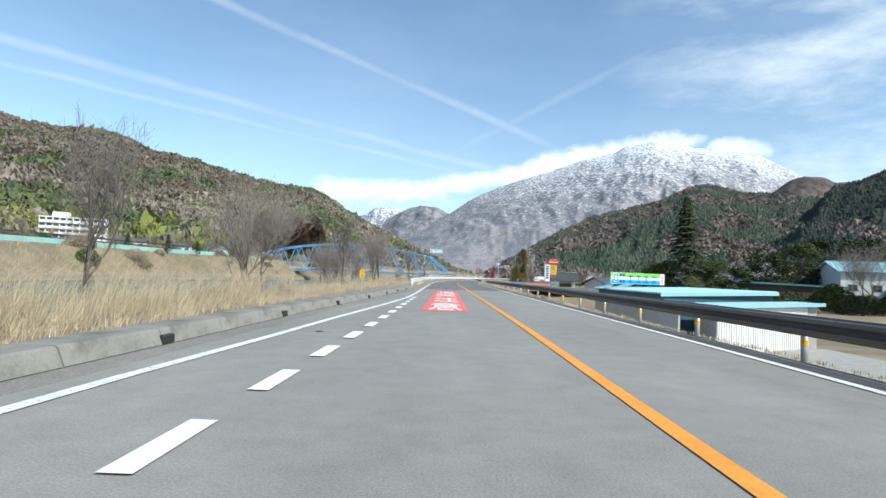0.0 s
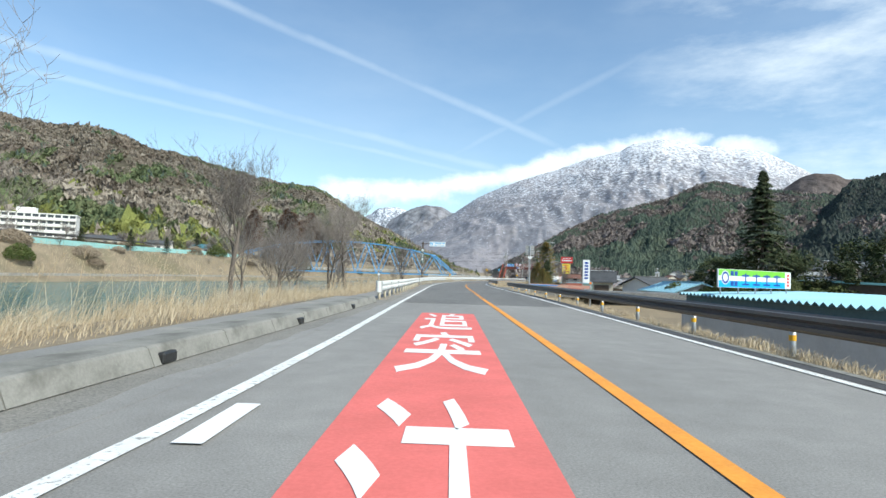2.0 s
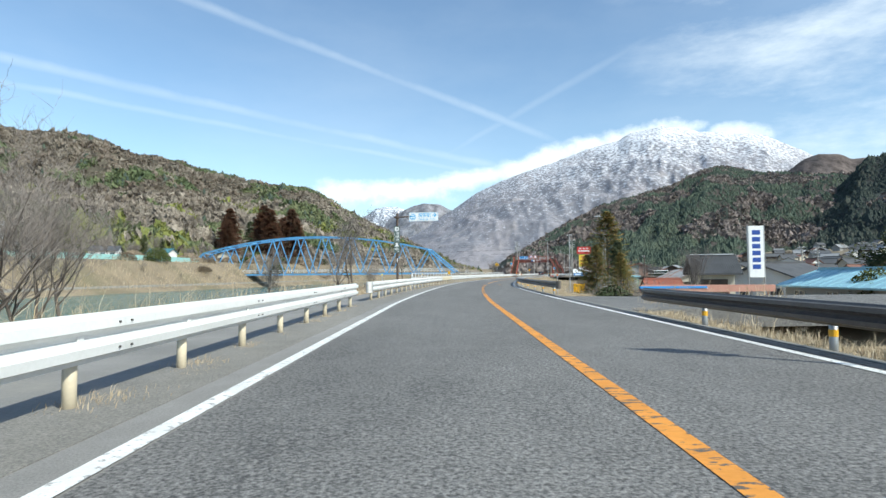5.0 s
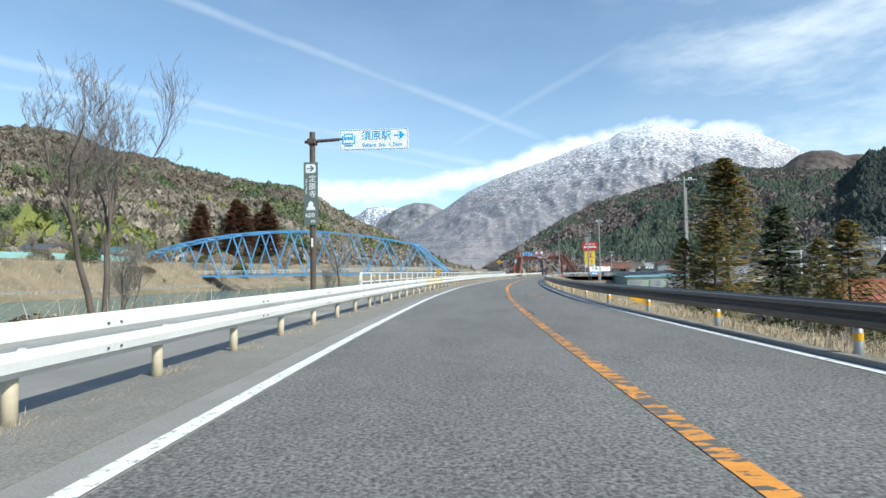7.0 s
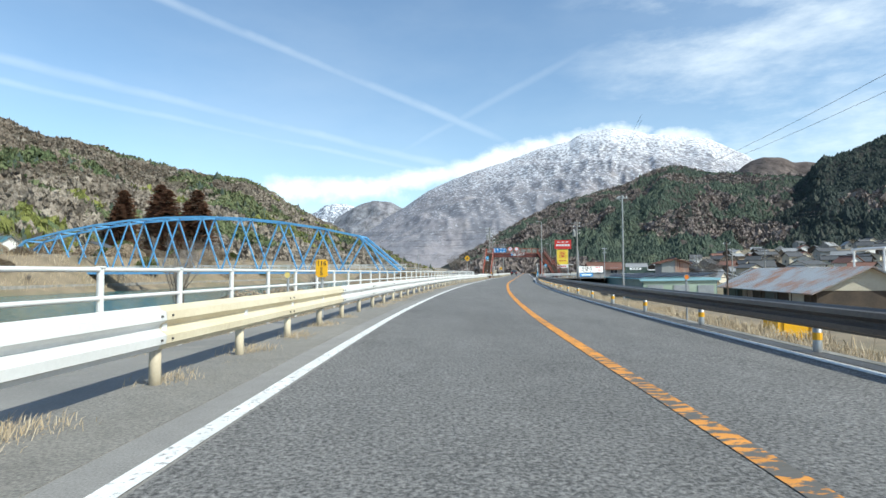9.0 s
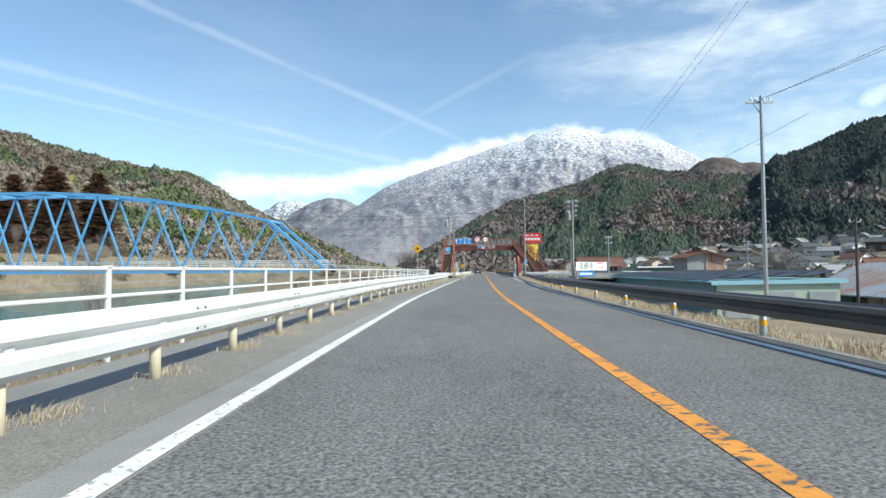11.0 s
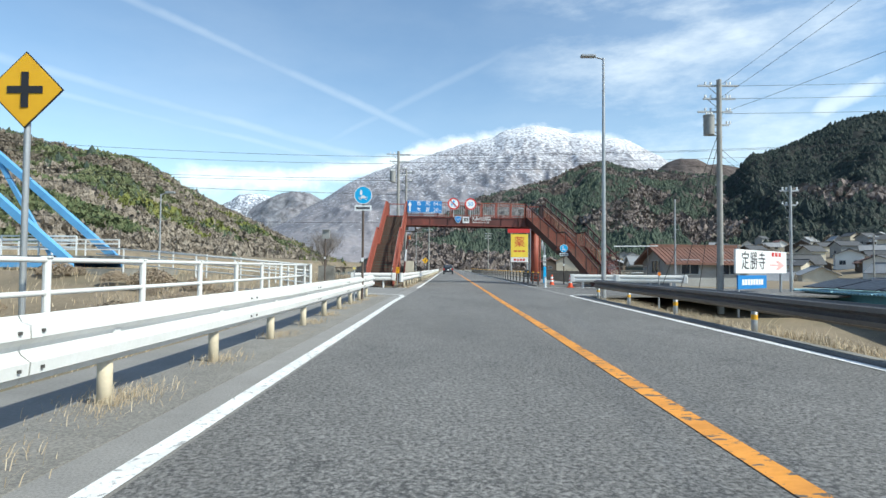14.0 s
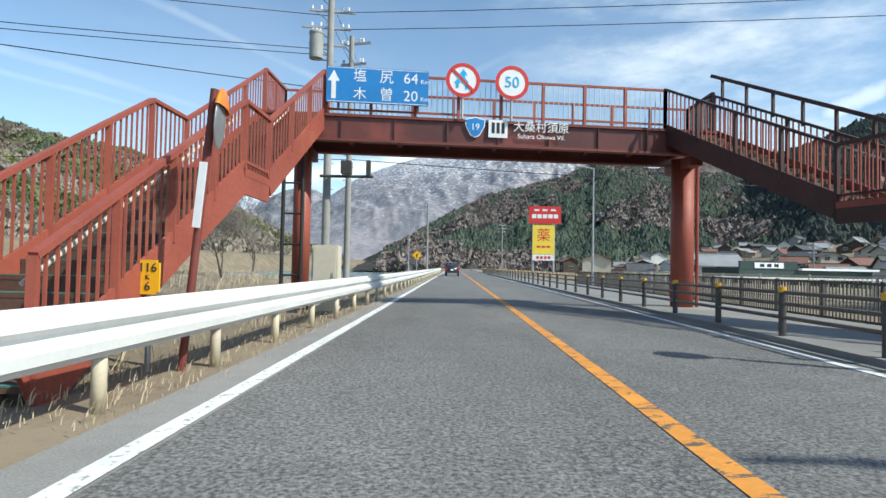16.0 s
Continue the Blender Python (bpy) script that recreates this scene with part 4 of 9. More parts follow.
# ---- truss bridge over the river ----
def truss_bridge():
    a, b = Vector((3.4, 229.8, 0)), Vector((-86.0, 252.0, 0))
    ln = (b - a).length
    along = (b - a).normalized()
    side = Vector((along.y, -along.x, 0))       # towards the far truss
    if side.y < 0:
        side = -side
    N, half = 11, 2.3
    pl = ln / N
    br = thing("truss_bridge", "sky-blue steel truss bridge with curved top chord over the river", "bridge")
    zb = 1.2
    for k, off in enumerate((-half, half)):
        P = lambda u, z: a + along * (u * pl) + side * off + Vector((0, 0, z))
        top = lambda i: zb + 7.0 + 4.5 * (1 - ((i - N / 2) / (N / 2 - 1)) ** 2) if 1 <= i <= N - 1 else zb
        bot = part("bottom_chord", bar(B(), P(0, zb), P(N, zb), 0.42, 0.5), BLUE_STEEL, br)
        nodes = [P(i, top(i)) for i in range(1, N)]
        for p, q in zip(nodes, nodes[1:]):
            part("top_chord", bar(B(), p, q, 0.38, 0.40), BLUE_STEEL, br)
        part("end_post", bar(B(), P(0, zb), P(1, top(1)), 0.38, 0.40), BLUE_STEEL, br)
        part("end_post", bar(B(), P(N, zb), P(N - 1, top(N - 1)), 0.38, 0.40), BLUE_STEEL, br)
        for i in range(1, N):
            lo = P(i + 0.5, zb)
            if i < N - 0:
                part("diagonal", bar(B(), P(i, top(i)), P(min(i + 0.5, N), zb), 0.20, 0.26), BLUE_STEEL, br)
                part("diagonal", bar(B(), P(i, top(i)), P(max(i - 0.5, 0), zb), 0.20, 0.26), BLUE_STEEL, br)
        # railing on the deck
        inn = side * math.copysign(0.35, off)
        for h in (0.45, 0.8, 1.05):
            part("deck_rail", bar(B(), P(0, zb + 0.4 + h) - inn, P(N, zb + 0.4 + h) - inn, 0.06, 0.08), GALV_W, br, "white deck rail")
        for i in range(N * 4 + 1):
            p = P(i / 4, zb + 0.4) - inn
            part("rail_post", bar(B(), p, p + Vector((0, 0, 1.08)), 0.07), GALV_W, br)
    for i in range(1, N):
        z = zb + 7.0 + 4.5 * (1 - ((i - N / 2) / (N / 2 - 1)) ** 2)
        p = a + along * (i * pl) + Vector((0, 0, z))
        part("top_strut", bar(B(), p - side * half, p + side * half, 0.22, 0.3), BLUE_STEEL, br)
        if i < N - 1:
            z2 = zb + 7.0 + 4.5 * (1 - ((i + 1 - N / 2) / (N / 2 - 1)) ** 2)
            q = a + along * ((i + 1) * pl) + Vector((0, 0, z2))
            part("top_brace", bar(B(), p - side * half, q + side * half, 0.14), BLUE_STEEL, br)
            part("top_brace", bar(B(), p + side * half, q - side * half, 0.14, up=(0.02, 0, 1)), BLUE_STEEL, br)
    m = Matrix.Translation((a + b) / 2 + Vector((0, 0, zb + 0.25))) @ Matrix.Rotation(math.atan2(along.y, along.x), 4, "Z")
    bm = B()
    bmesh.ops.create_cube(bm, size=1, matrix=m @ Matrix.Diagonal((ln + 6, 4.0, 0.3, 1)))
    part("deck", bm, CONCRETE, br, "concrete deck")
    for e in (a - along * 1.5, b + along * 1.5):
        bm = B()
        m = Matrix.Translation(e + Vector((0, 0, -2.6))) @ Matrix.Rotation(math.atan2(along.y, along.x), 4, "Z")
        bmesh.ops.create_cube(bm, size=1, matrix=m @ Matrix.Diagonal((3.0, 6.6, 7.0, 1)))
        part("abutment", bm, CONCRETE, br, "stained concrete abutment")


truss_bridge()


# ---- footbridge over the road ----
def rail_panel(parent, p0, p1, n, h, material, ends=True, thin=0.026, bars=None, top=0.085):
    """Railing with upright bars between two points of its foot."""
    up = Vector((0, 0, h))
    ob = part("handrail", bar(B(), p0 + up, p1 + up, top, 0.06), material, parent)
    part("bottom_rail", bar(B(), p0 + Vector((0, 0, 0.12)), p1 + Vector((0, 0, 0.12)), 0.04, 0.05), material, parent)
    for i in range(n + 1):
        if not ends and i in (0, n):
            continue
        q = p0.lerp(p1, i / n)
        big = i % 8 == 0
        bm = B()
        w = 0.075 if big else thin
        bar(bm, q, q + up, w, w, up=(0, 1, 0))
        part("post" if big else "baluster", bm, material if big or bars is None else bars, ob)


def flight(parent, top, bot, across, width, name="flight", dark=None):
    """A stair flight from its top edge to its bottom edge; across points to its other side."""
    rail_mat = dark or RED_STEEL
    n = max(2, int(round((top.z - bot.z) / 0.165)))
    run = (bot - top)
    run.z = 0
    step = run / n
    rise = (top.z - bot.z) / n
    dirn = run.normalized()
    bm = B()
    for sgn in (0.0, 1.0):
        o = across * (width * sgn)
        bar(bm, top + o + Vector((0, 0, -0.16)), bot + o + Vector((0, 0, -0.08)), 0.05, 0.46)
        part("stringer", bm, dark if dark and sgn == 0 else RED_STEEL, parent)
        bm = B()
    for i in range(n):
        c = top + step * (i + 0.5) + across * (width / 2) + Vector((0, 0, -rise * (i + 1)))
        m = Matrix((across, dirn, Vector((0, 0, 1)))).transposed().to_4x4()
        m.translation = c
        bm = B()
        bmesh.ops.create_cube(bm, size=1, matrix=m @ Matrix.Diagonal((width - 0.06, step.length + 0.03, 0.05, 1)))
        bmesh.ops.create_cube(bm, size=1, matrix=m @ Matrix.Translation((0, -step.length / 2, rise / 2)) @ Matrix.Diagonal((width - 0.06, 0.02, rise, 1)))
        t = part("tread", bm, TREAD, parent)
        bm = B()
        bmesh.ops.create_cube(bm, size=1, matrix=m @ Matrix.Translation((0, step.length / 2 - 0.03, 0.028)) @ Matrix.Diagonal((width - 0.1, 0.05, 0.012, 1)))
        part("nosing", bm, GREEN_STEP, t)
    k = max(8, int(run.length / 0.14) // 8 * 8)
    for sgn in (0.0, 1.0):
        o = across * (width * sgn)
        rail_panel(parent, top + o, bot + o, k, 1.08, rail_mat, bars=RED_STEEL)
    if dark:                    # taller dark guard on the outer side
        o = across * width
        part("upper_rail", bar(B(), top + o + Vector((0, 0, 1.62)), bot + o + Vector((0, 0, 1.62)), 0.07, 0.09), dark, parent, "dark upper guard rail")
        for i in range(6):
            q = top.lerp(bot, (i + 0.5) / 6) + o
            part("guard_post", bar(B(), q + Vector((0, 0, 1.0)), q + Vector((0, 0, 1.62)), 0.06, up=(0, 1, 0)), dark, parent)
    o = across * (width - 0.09) + Vector((0, 0, 0.85))
    part("grab_rail", rod(B(), top + o, bot + o, 0.022, n=8), WALL_CREAM, parent, "cream grab rail")


def footbridge():
    fb = thing("footbridge", "rust-red steel pedestrian footbridge with stairs on both sides", "footbridge")
    zt, dl, dr = 4.93, -3.2, 5.75
    F = lambda d: 237.2 + (d + 3.2) * 0.125          # the front edge stands a little askew
    A = lambda s, d, z: at(s, d, z)
    Q = lambda d, back, z: at(F(d) + back, d, z)
    a, b = dl - 1.6, dr + 1.45
    for back in (0.0, 1.7):
        part("girder", bar(B(), Q(a, back, zt - 0.36), Q(b, back, zt - 0.36), 0.10, 0.62), GIRDER_SHADED, fb)
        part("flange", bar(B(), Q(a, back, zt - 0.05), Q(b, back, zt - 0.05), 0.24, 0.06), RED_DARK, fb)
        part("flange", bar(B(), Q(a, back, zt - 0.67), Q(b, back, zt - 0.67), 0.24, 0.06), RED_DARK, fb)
    for i in range(9):
        d = a + (b - a) * (i + 0.5) / 9
        part("stiffener", bar(B(), Q(d, -0.07, zt - 0.64), Q(d, -0.07, zt - 0.08), 0.012, 0.09, up=(0, 1, 0)), GIRDER_SHADED, fb)
        part("cross_beam", bar(B(), Q(d, 0.05, zt - 0.35), Q(d, 1.65, zt - 0.35), 0.10, 0.25), RED_DARK, fb)
    part("deck", bar(B(), Q(a, 0.85, zt - 0.03), Q(b, 0.85, zt - 0.03), 1.68, 0.10), RED_DARK, fb)
    rail_panel(fb, Q(dl, 0, zt), Q(dr, 0, zt), 64, 1.05, RED_STEEL, thin=0.018, bars=STEEL, top=0.05)
    rail_panel(fb, Q(a + 0.1, 1.7, zt), Q(b - 0.1, 1.7, zt), 80, 1.05, RED_STEEL, thin=0.018, bars=STEEL, top=0.05)
    rail_panel(fb, Q(a + 0.1, 0, zt), Q(a + 0.1, 1.7, zt), 16, 1.05, RED_STEEL)
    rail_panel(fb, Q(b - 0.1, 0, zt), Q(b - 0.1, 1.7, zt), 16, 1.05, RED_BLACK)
    for d, r, m in ((dl - 0.75, 0.23, RED_STEEL), (dr + 0.85, 0.31, RED_STEEL)):
        bm = B()
        rod(bm, Q(d, 0.85, -0.1), Q(d, 0.85, zt - 0.65), r, n=24)
        part("column", bm, m, fb, smooth=True)
        bm = B()
        box(bm, Q(d, 0.85, 0.06), (0.9, 0.9, 0.06), turn(238))
        part("base_plate", bm, RED_DARK, fb)
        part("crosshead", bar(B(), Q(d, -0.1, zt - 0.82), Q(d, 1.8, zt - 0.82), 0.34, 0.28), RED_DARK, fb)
    p = Q(dr + 1.25, 0.75, 0)
    part("drain_pipe", rod(B(), p + Vector((0, 0, -0.1)), p + Vector((0, 0, zt - 0.8)), 0.05, n=10), RED_STEEL, fb)
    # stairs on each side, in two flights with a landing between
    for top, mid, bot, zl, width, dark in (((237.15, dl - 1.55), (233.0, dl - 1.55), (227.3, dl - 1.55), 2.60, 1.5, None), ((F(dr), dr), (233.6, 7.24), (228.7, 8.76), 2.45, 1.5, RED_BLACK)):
        t0, m0, b0 = A(*top, zt), A(*mid, zl), A(*bot, 0.05)
        run = (b0 - t0)
        run.z = 0
        run.normalize()
        across = Vector((-run.y, run.x, 0))
        m1 = m0 + run * 1.2
        flight(fb, t0, m0, across, width, dark=dark)
        part("landing", bar(B(), m0 + across * width / 2 + Vector((0, 0, -0.06)), m1 + across * width / 2 + Vector((0, 0, -0.06)), width + 0.06, 0.12), RED_STEEL, fb)
        for o in (0, width):
            rail_panel(fb, m0 + across * o, m1 + across * o, 8, 1.08, dark or RED_STEEL, False, bars=RED_STEEL)
            part("landing_edge", bar(B(), m0 + across * o + Vector((0, 0, -0.2)), m1 + across * o + Vector((0, 0, -0.2)), 0.05, 0.42), dark or RED_STEEL, fb)
        flight(fb, m1, b0, across, width, dark=dark)
    return fb


# bridge red darkened to hold the girder's shade; redder patches stand for reflection
GIRDER_SHADED = mat("footbridge_girder_shaded", (0.13, 0.042, 0.035), (0.085, 0.032, 0.028), 0.35, 0.5, 10, third=(0.26, 0.07, 0.05), third_scale=0.4, third_at=(0.5, 0.7))
footbridge()


# ---- kerb, footways, verge, markings ----
KERB = curve([(-60, -5.2), (0, -4.15), (7, -3.95), (15.7, -3.82), (23.5, -3.45), (29.3, -3.22), (40, -2.98), (46, -2.9)])
VERGE = curve([(-60, 0.6), (11, 0.6), (24, 1.15), (46, 1.6)])      # width of bare footway behind the kerb
PATH_W = curve([(46, 1.75), (112, 1.70), (132, 1.20), (218, 1.15)])      # footway behind the left guard rail
strip("verge", EARTH, -60, 46.4, lambda s: KERB(s) - 2.6, lambda s: KERB(s) - VERGE(s), 0.176, "earth verge overgrown with dry grass", "verge", thick=0.6)
strip("pavement", PATH_GREY, -60, 46.4, lambda s: KERB(s) - VERGE(s) - 0.05, lambda s: KERB(s) - 0.56, 0.17, "weathered grey asphalt footway beside the kerb", "footway", thick=0.3)
strip("shoulder", ASPHALT, -60, 46.4, lambda s: KERB(s) - 0.02, lambda s: WHITE_L(s) - 0.6, 0.003, "dusty grey asphalt shoulder", "shoulder", thick=0.1)
strip("pavement", PATH_GREY, 46.4, 217.5, lambda s: RAIL_L(s) - PATH_W(s), lambda s: RAIL_L(s) - 0.2, 0.0, "grey asphalt footway behind the guard rail", "footway", thick=0.1)
strip("shoulder", GRIT, 46.4, 217.5, lambda s: RAIL_L(s) - 0.25, lambda s: WHITE_L(s) - 0.42, 0.006, "gritty grey shoulder under the guard rail", "shoulder", thick=0.1)
strip("gutter", STEEL_D, -60, 217.5, lambda s: WHITE_R(s) + 0.17, lambda s: WHITE_R(s) + 0.42, 0.006, "dark drainage gutter along the road edge", "gutter", thick=0.06)
strip("kerb_edge", CONCRETE, -60, 217.5, lambda s: WHITE_R(s) + 0.42, lambda s: WHITE_R(s) + 0.58, 0.012, "low concrete edging beside the gutter", "kerb", thick=0.15)

strip("grit", GRIT, -60, 46.4, lambda s: KERB(s) - 0.01, lambda s: KERB(s) + 0.42 + 0.16 * noise.noise((s * 0.9, 1, 4)) + 0.05 * math.sin(s * 2.3), 0.007, "pale grit washed along the kerb foot", "grit", thick=0.02, step=0.7)


def kerb_stone(length):
    bm = B()
    prof = [(-0.60, 0.0), (0.0, 0.0), (0.02, 0.02), (-0.06, 0.21), (-0.10, 0.235), (-0.60, 0.235)]
    for y in (0.0, length):
        for x, z in prof:
            bm.verts.new((x, y, z))
    bm.verts.ensure_lookup_table()
    n = len(prof)
    for i in range(n):
        j = (i + 1) % n
        bm.faces.new([bm.verts[k] for k in (i, j, j + n, i + n)])
    bm.faces.new([bm.verts[k] for k in range(n - 1, -1, -1)])
    bm.faces.new([bm.verts[k] for k in range(n, 2 * n)])
    return bm


def kerb():
    k = thing("kerb", "stained grey concrete kerb with dark drain mouths", "kerb", kind="structure")
    me = mesh_of(kerb_stone(1.985), "kerb_stone", CONCRETE)
    # black block imitates the shade inside a drain mouth; the stone stays uncut
    bm = B()
    box(bm, (0.0, 0, 0.085), (0.10, 0.32, 0.13), bevel=0.02)
    hole = mesh_of(bm, "drain_mouth", BLACK_PAINT)
    s = -24.0
    i = 0
    while s < 46:
        p = part("kerb_stone", me, None, k)
        a, b = at(s, KERB(s)), at(s + 2, KERB(s + 2))
        y = (b - a).normalized()
        p.matrix_world = Matrix.Translation(a) @ Matrix.Rotation(math.atan2(-y.x, y.y), 4, "Z")
        s += 2
    for s in (-3.0, 2.5, 8.1, 13.6, 19.2, 24.9, 30.3, 35.6, 41.2):
        q = part("drain_mouth", hole, None, k, "black block standing for the dark of a drain mouth")
        q.matrix_world = spot(s, KERB(s) - 0.01, 0)
    return k


kerb()

# short dashes inside the edge line, where the lane tapers
for s in np.arange(3.05, 28, 2.21):
    ob = strip("lane_dash", PAINT_WF, s, s + 1.12, -1.82 + 0.1 * min(s / 15, 1), -1.62 + 0.1 * min(s / 15, 1), 0.016, "short white dash of the slow-down marking", "road marking")
    ob["group"] = "slow-down dashes"


for name, mm, label, pts in (("road_repair", TAR, "dark tar repair beside the centre line", ((4.10, 115.6), (4.22, 114.9), (4.02, 113.6), (3.92, 112.7), (3.62, 112.8), (3.72, 113.8), (3.86, 115.0))),
                            ("road_repair", TAR, "dark tar repair beside the centre line", ((3.42, 105.9), (3.46, 104.6), (3.30, 103.2), (3.02, 103.4), (3.16, 104.9))),
                            ("road_repair", PALE_PATCH, "pale cement repair in the lane", ((16.3, 178.75), (16.85, 178.6), (16.62, 177.3), (16.16, 177.2)))):
    bm = B()
    ring_ = []
    for (x0, y0), (x1, y1) in zip(pts, pts[1:] + pts[:1]):
        for k in range(5):
            u = k / 5
            x, y = x0 + (x1 - x0) * u, y0 + (y1 - y0) * u
            ring_.append(bm.verts.new((x + 0.05 * noise.noise((x * 5, y * 5, 2)), y + 0.09 * noise.noise((x * 5, y * 5, 7)), 0.009)))
    f = bm.faces.new(ring_)
    f.normal_update()
    if f.normal.z < 0:
        f.normal_flip()
    single(name, bm, mm, label, "road repair", kind="structure")
for pts in (((5.75, 117.9), (5.55, 117.7), (5.42, 116.6), (5.36, 116.0), (5.52, 115.6), (5.5, 115.2)), ((5.44, 114.7), (5.36, 114.2), (5.34, 113.6))):
    bm = B()
    for (x0, y0), (x1, y1) in zip(pts, pts[1:]):
        bar(bm, (x0, y0, 0.008), (x1, y1, 0.008), 0.13, 0.006)
    single("lane_line_orange", bm, PAINT_YB, "worn remains of an old orange curve in the lane", "road marking", kind="structure")


def glyphs(text, size, depth=0.004, align="CENTER", spacing=1.0, line=1.0, bold=0.0):
    cu = bpy.data.curves.new("writing", "FONT")
    cu.offset = bold
    cu.body, cu.size, cu.extrude, cu.align_x, cu.align_y = text, size, depth, align, "CENTER"
    cu.space_character, cu.space_line = spacing, line
    cu.resolution_u = 3
    ob = bpy.data.objects.new("writing", cu)
    scene.collection.objects.link(ob)
    me = bpy.data.meshes.new_from_object(ob.evaluated_get(bpy.context.evaluated_depsgraph_get()))
    bpy.data.objects.remove(ob)
    bpy.data.curves.remove(cu)
    me.materials.clear()
    return me


def lettering(parent, text, size, place, material, name="lettering", sx=1.0, rot=None, spacing=1.0, align="CENTER", label=""):
    """Writing on an upright board that faces back along the road: place is (x, y, z) in the parent's frame."""
    me = glyphs(text, size, align=align, spacing=spacing)
    me.materials.append(material)
    ob = new(name, me)
    ob.parent = parent
    ob.matrix_local = Matrix.Translation(place) @ (rot or Matrix.Rotation(radians(90), 4, "X")) @ Matrix.Diagonal((sx, 1, 1, 1))
    if label:
        ob["label"] = label
    return ob


# warning painted on the lane, read upwards
red = strip("road_warning", PAINT_R, 18.0, 40.6, -0.84, 0.66, 0.009, "red painted warning panel with white characters on the lane", "road marking", thick=0.004)
red["kind"] = "structure"
for ch, s in (("意", 20.9), ("注", 26.6), ("突", 32.6), ("追", 37.9)):
    me = glyphs(ch, 1.0, 0.001, bold=0.006)
    me.materials.append(PAINT_WF)
    co = np.array([v.co for v in me.vertices])
    lo, hi = co.min(0), co.max(0)
    ob = new("painted_character", me)
    ob.parent = red
    ob["label"] = "white painted character"
    k = Matrix.Diagonal((1.12 / (hi[0] - lo[0]), 4.7 / (hi[1] - lo[1]), 1, 1))
    ob.matrix_world = spot(s, -0.09, 0.0135) @ k @ Matrix.Translation((-(hi[0] + lo[0]) / 2, -(hi[1] + lo[1]) / 2, 0))


def slab(name, corners, z, material, label, category, thick=0.08):
    """A flat paved area, its corners as (s, d)."""
    bm = B()
    vs = [bm.verts.new(at(s, d, z)) for s, d in corners]
    f = bm.faces.new(vs)
    f.normal_update()
    if f.normal.z < 0:
        f.normal_flip()
    r = bmesh.ops.extrude_face_region(bm, geom=[f])
    for v in [g for g in r["geom"] if isinstance(g, bmesh.types.BMVert)]:
        v.co.z -= thick
    bmesh.ops.recalc_face_normals(bm, faces=bm.faces)
    return single(name, bm, material, label, category, kind="structure")


slab("side_road", [(216.6, -2.3), (225.5, -2.3), (225.7, -5.2), (229.0, -7.4), (230.6, -19.5), (225.2, -19.5), (222.0, -8.0), (217.6, -4.9)], 0.005, PATH_GREY, "grey asphalt side road leading to the river bridge", "road")
slab("side_road", [(217.8, 5.0), (229.5, 5.0), (229.2, 12), (228, 40), (222, 40), (219.5, 10)], 0.005, ASPHALT_OLD, "worn asphalt side road into the village", "road")
slab("side_road", [(79, 4.7), (90, 4.7), (89, 8), (90, 30), (82, 30), (80, 8)], -0.02, ASPHALT_OLD, "worn asphalt lane leaving the main road", "road", 0.6)
slab("pavement", [(229.5, 5.25), (420, 5.25), (420, 8.2), (229.5, 8.6)], 0.10, PATH_GREY, "grey footway behind a pipe rail", "footway", 0.25)
# curled ends of the edge lines at the side roads
for pts, w in ((((216.6, -1.85), (217.3, -2.0), (217.75, -2.35), (218.6, -4.2)), 0.16), (((217.6, 4.85), (218.3, 5.0), (218.7, 5.4), (218.9, 6.6)), 0.14), (((225.3, -2.3), (225.0, -5.0)), 0.13), (((228.9, 4.85), (228.4, 5.3), (228.2, 8.8)), 0.13)):
    bm = B()
    for (s0, d0), (s1, d1) in zip(pts, pts[1:]):
        bar(bm, at(s0, d0, 0.012), at(s1, d1, 0.012), w, 0.006)
    single("edge_line", bm, PAINT_W, "white edge line turning into the side road", "road marking", kind="structure")
bm = B()
disc(bm, at(10.6, -2.35, 0.012), 0.07, 0.006, 24, "Z")
single("manhole_cover", bm, STEEL_D, "small round iron cover in the asphalt", "manhole")


def sweep(points, r, n=8):
    """One tube through a list of points."""
    verts, faces = [], []
    for i, p in enumerate(points):
        t = (points[min(i + 1, len(points) - 1)] - points[max(i - 1, 0)]).normalized()
        x = t.cross(Vector((0, 0, 1)))
        x = x.normalized() if x.length > 1e-3 else Vector((1, 0, 0))
        y = x.cross(t)
        for k in range(n):
            a = 2 * math.pi * k / n
            verts.append(tuple(p + x * (r * math.cos(a)) + y * (r * math.sin(a))))
    for i in range(len(points) - 1):
        for k in range(n):
            a, b = i * n + k, i * n + (k + 1) % n
            faces.append((a, b, b + n, a + n))
    faces += [tuple(range(n - 1, -1, -1)), tuple(range(len(verts) - n, len(verts)))]
    return verts, faces


# ---- pipe fence on the river side ----
def pipe_fence(path, heights, label, name="pipe_fence", gap=2.4, r=0.032, material=None, post_r=0.045, loop=False, top=1.22):
    """Posts and rails along a list of world points."""
    material = material or GALV_W
    fe = thing(name, label, "fence")
    pm = B()
    rod(pm, (0, 0, -0.3), (0, 0, top), post_r, n=10)
    box(pm, (0, 0, top - 0.01), (post_r * 2.3, post_r * 2.3, 0.03), bevel=0.008)
    pm = mesh_of(pm, "post", material)
    for h in heights:
        part("rail", raw("rail", *sweep([p + Vector((0, 0, h)) for p in path], r), material, True), None, fe)
    left = 0.0
    for p, q in zip(path, path[1:]):
        ln = (q - p).length
        while left <= ln:
            o = part("post", pm, None, fe)
            o.matrix_world = Matrix.Translation(p.lerp(q, left / ln))
            left += gap
        left -= ln
    return fe


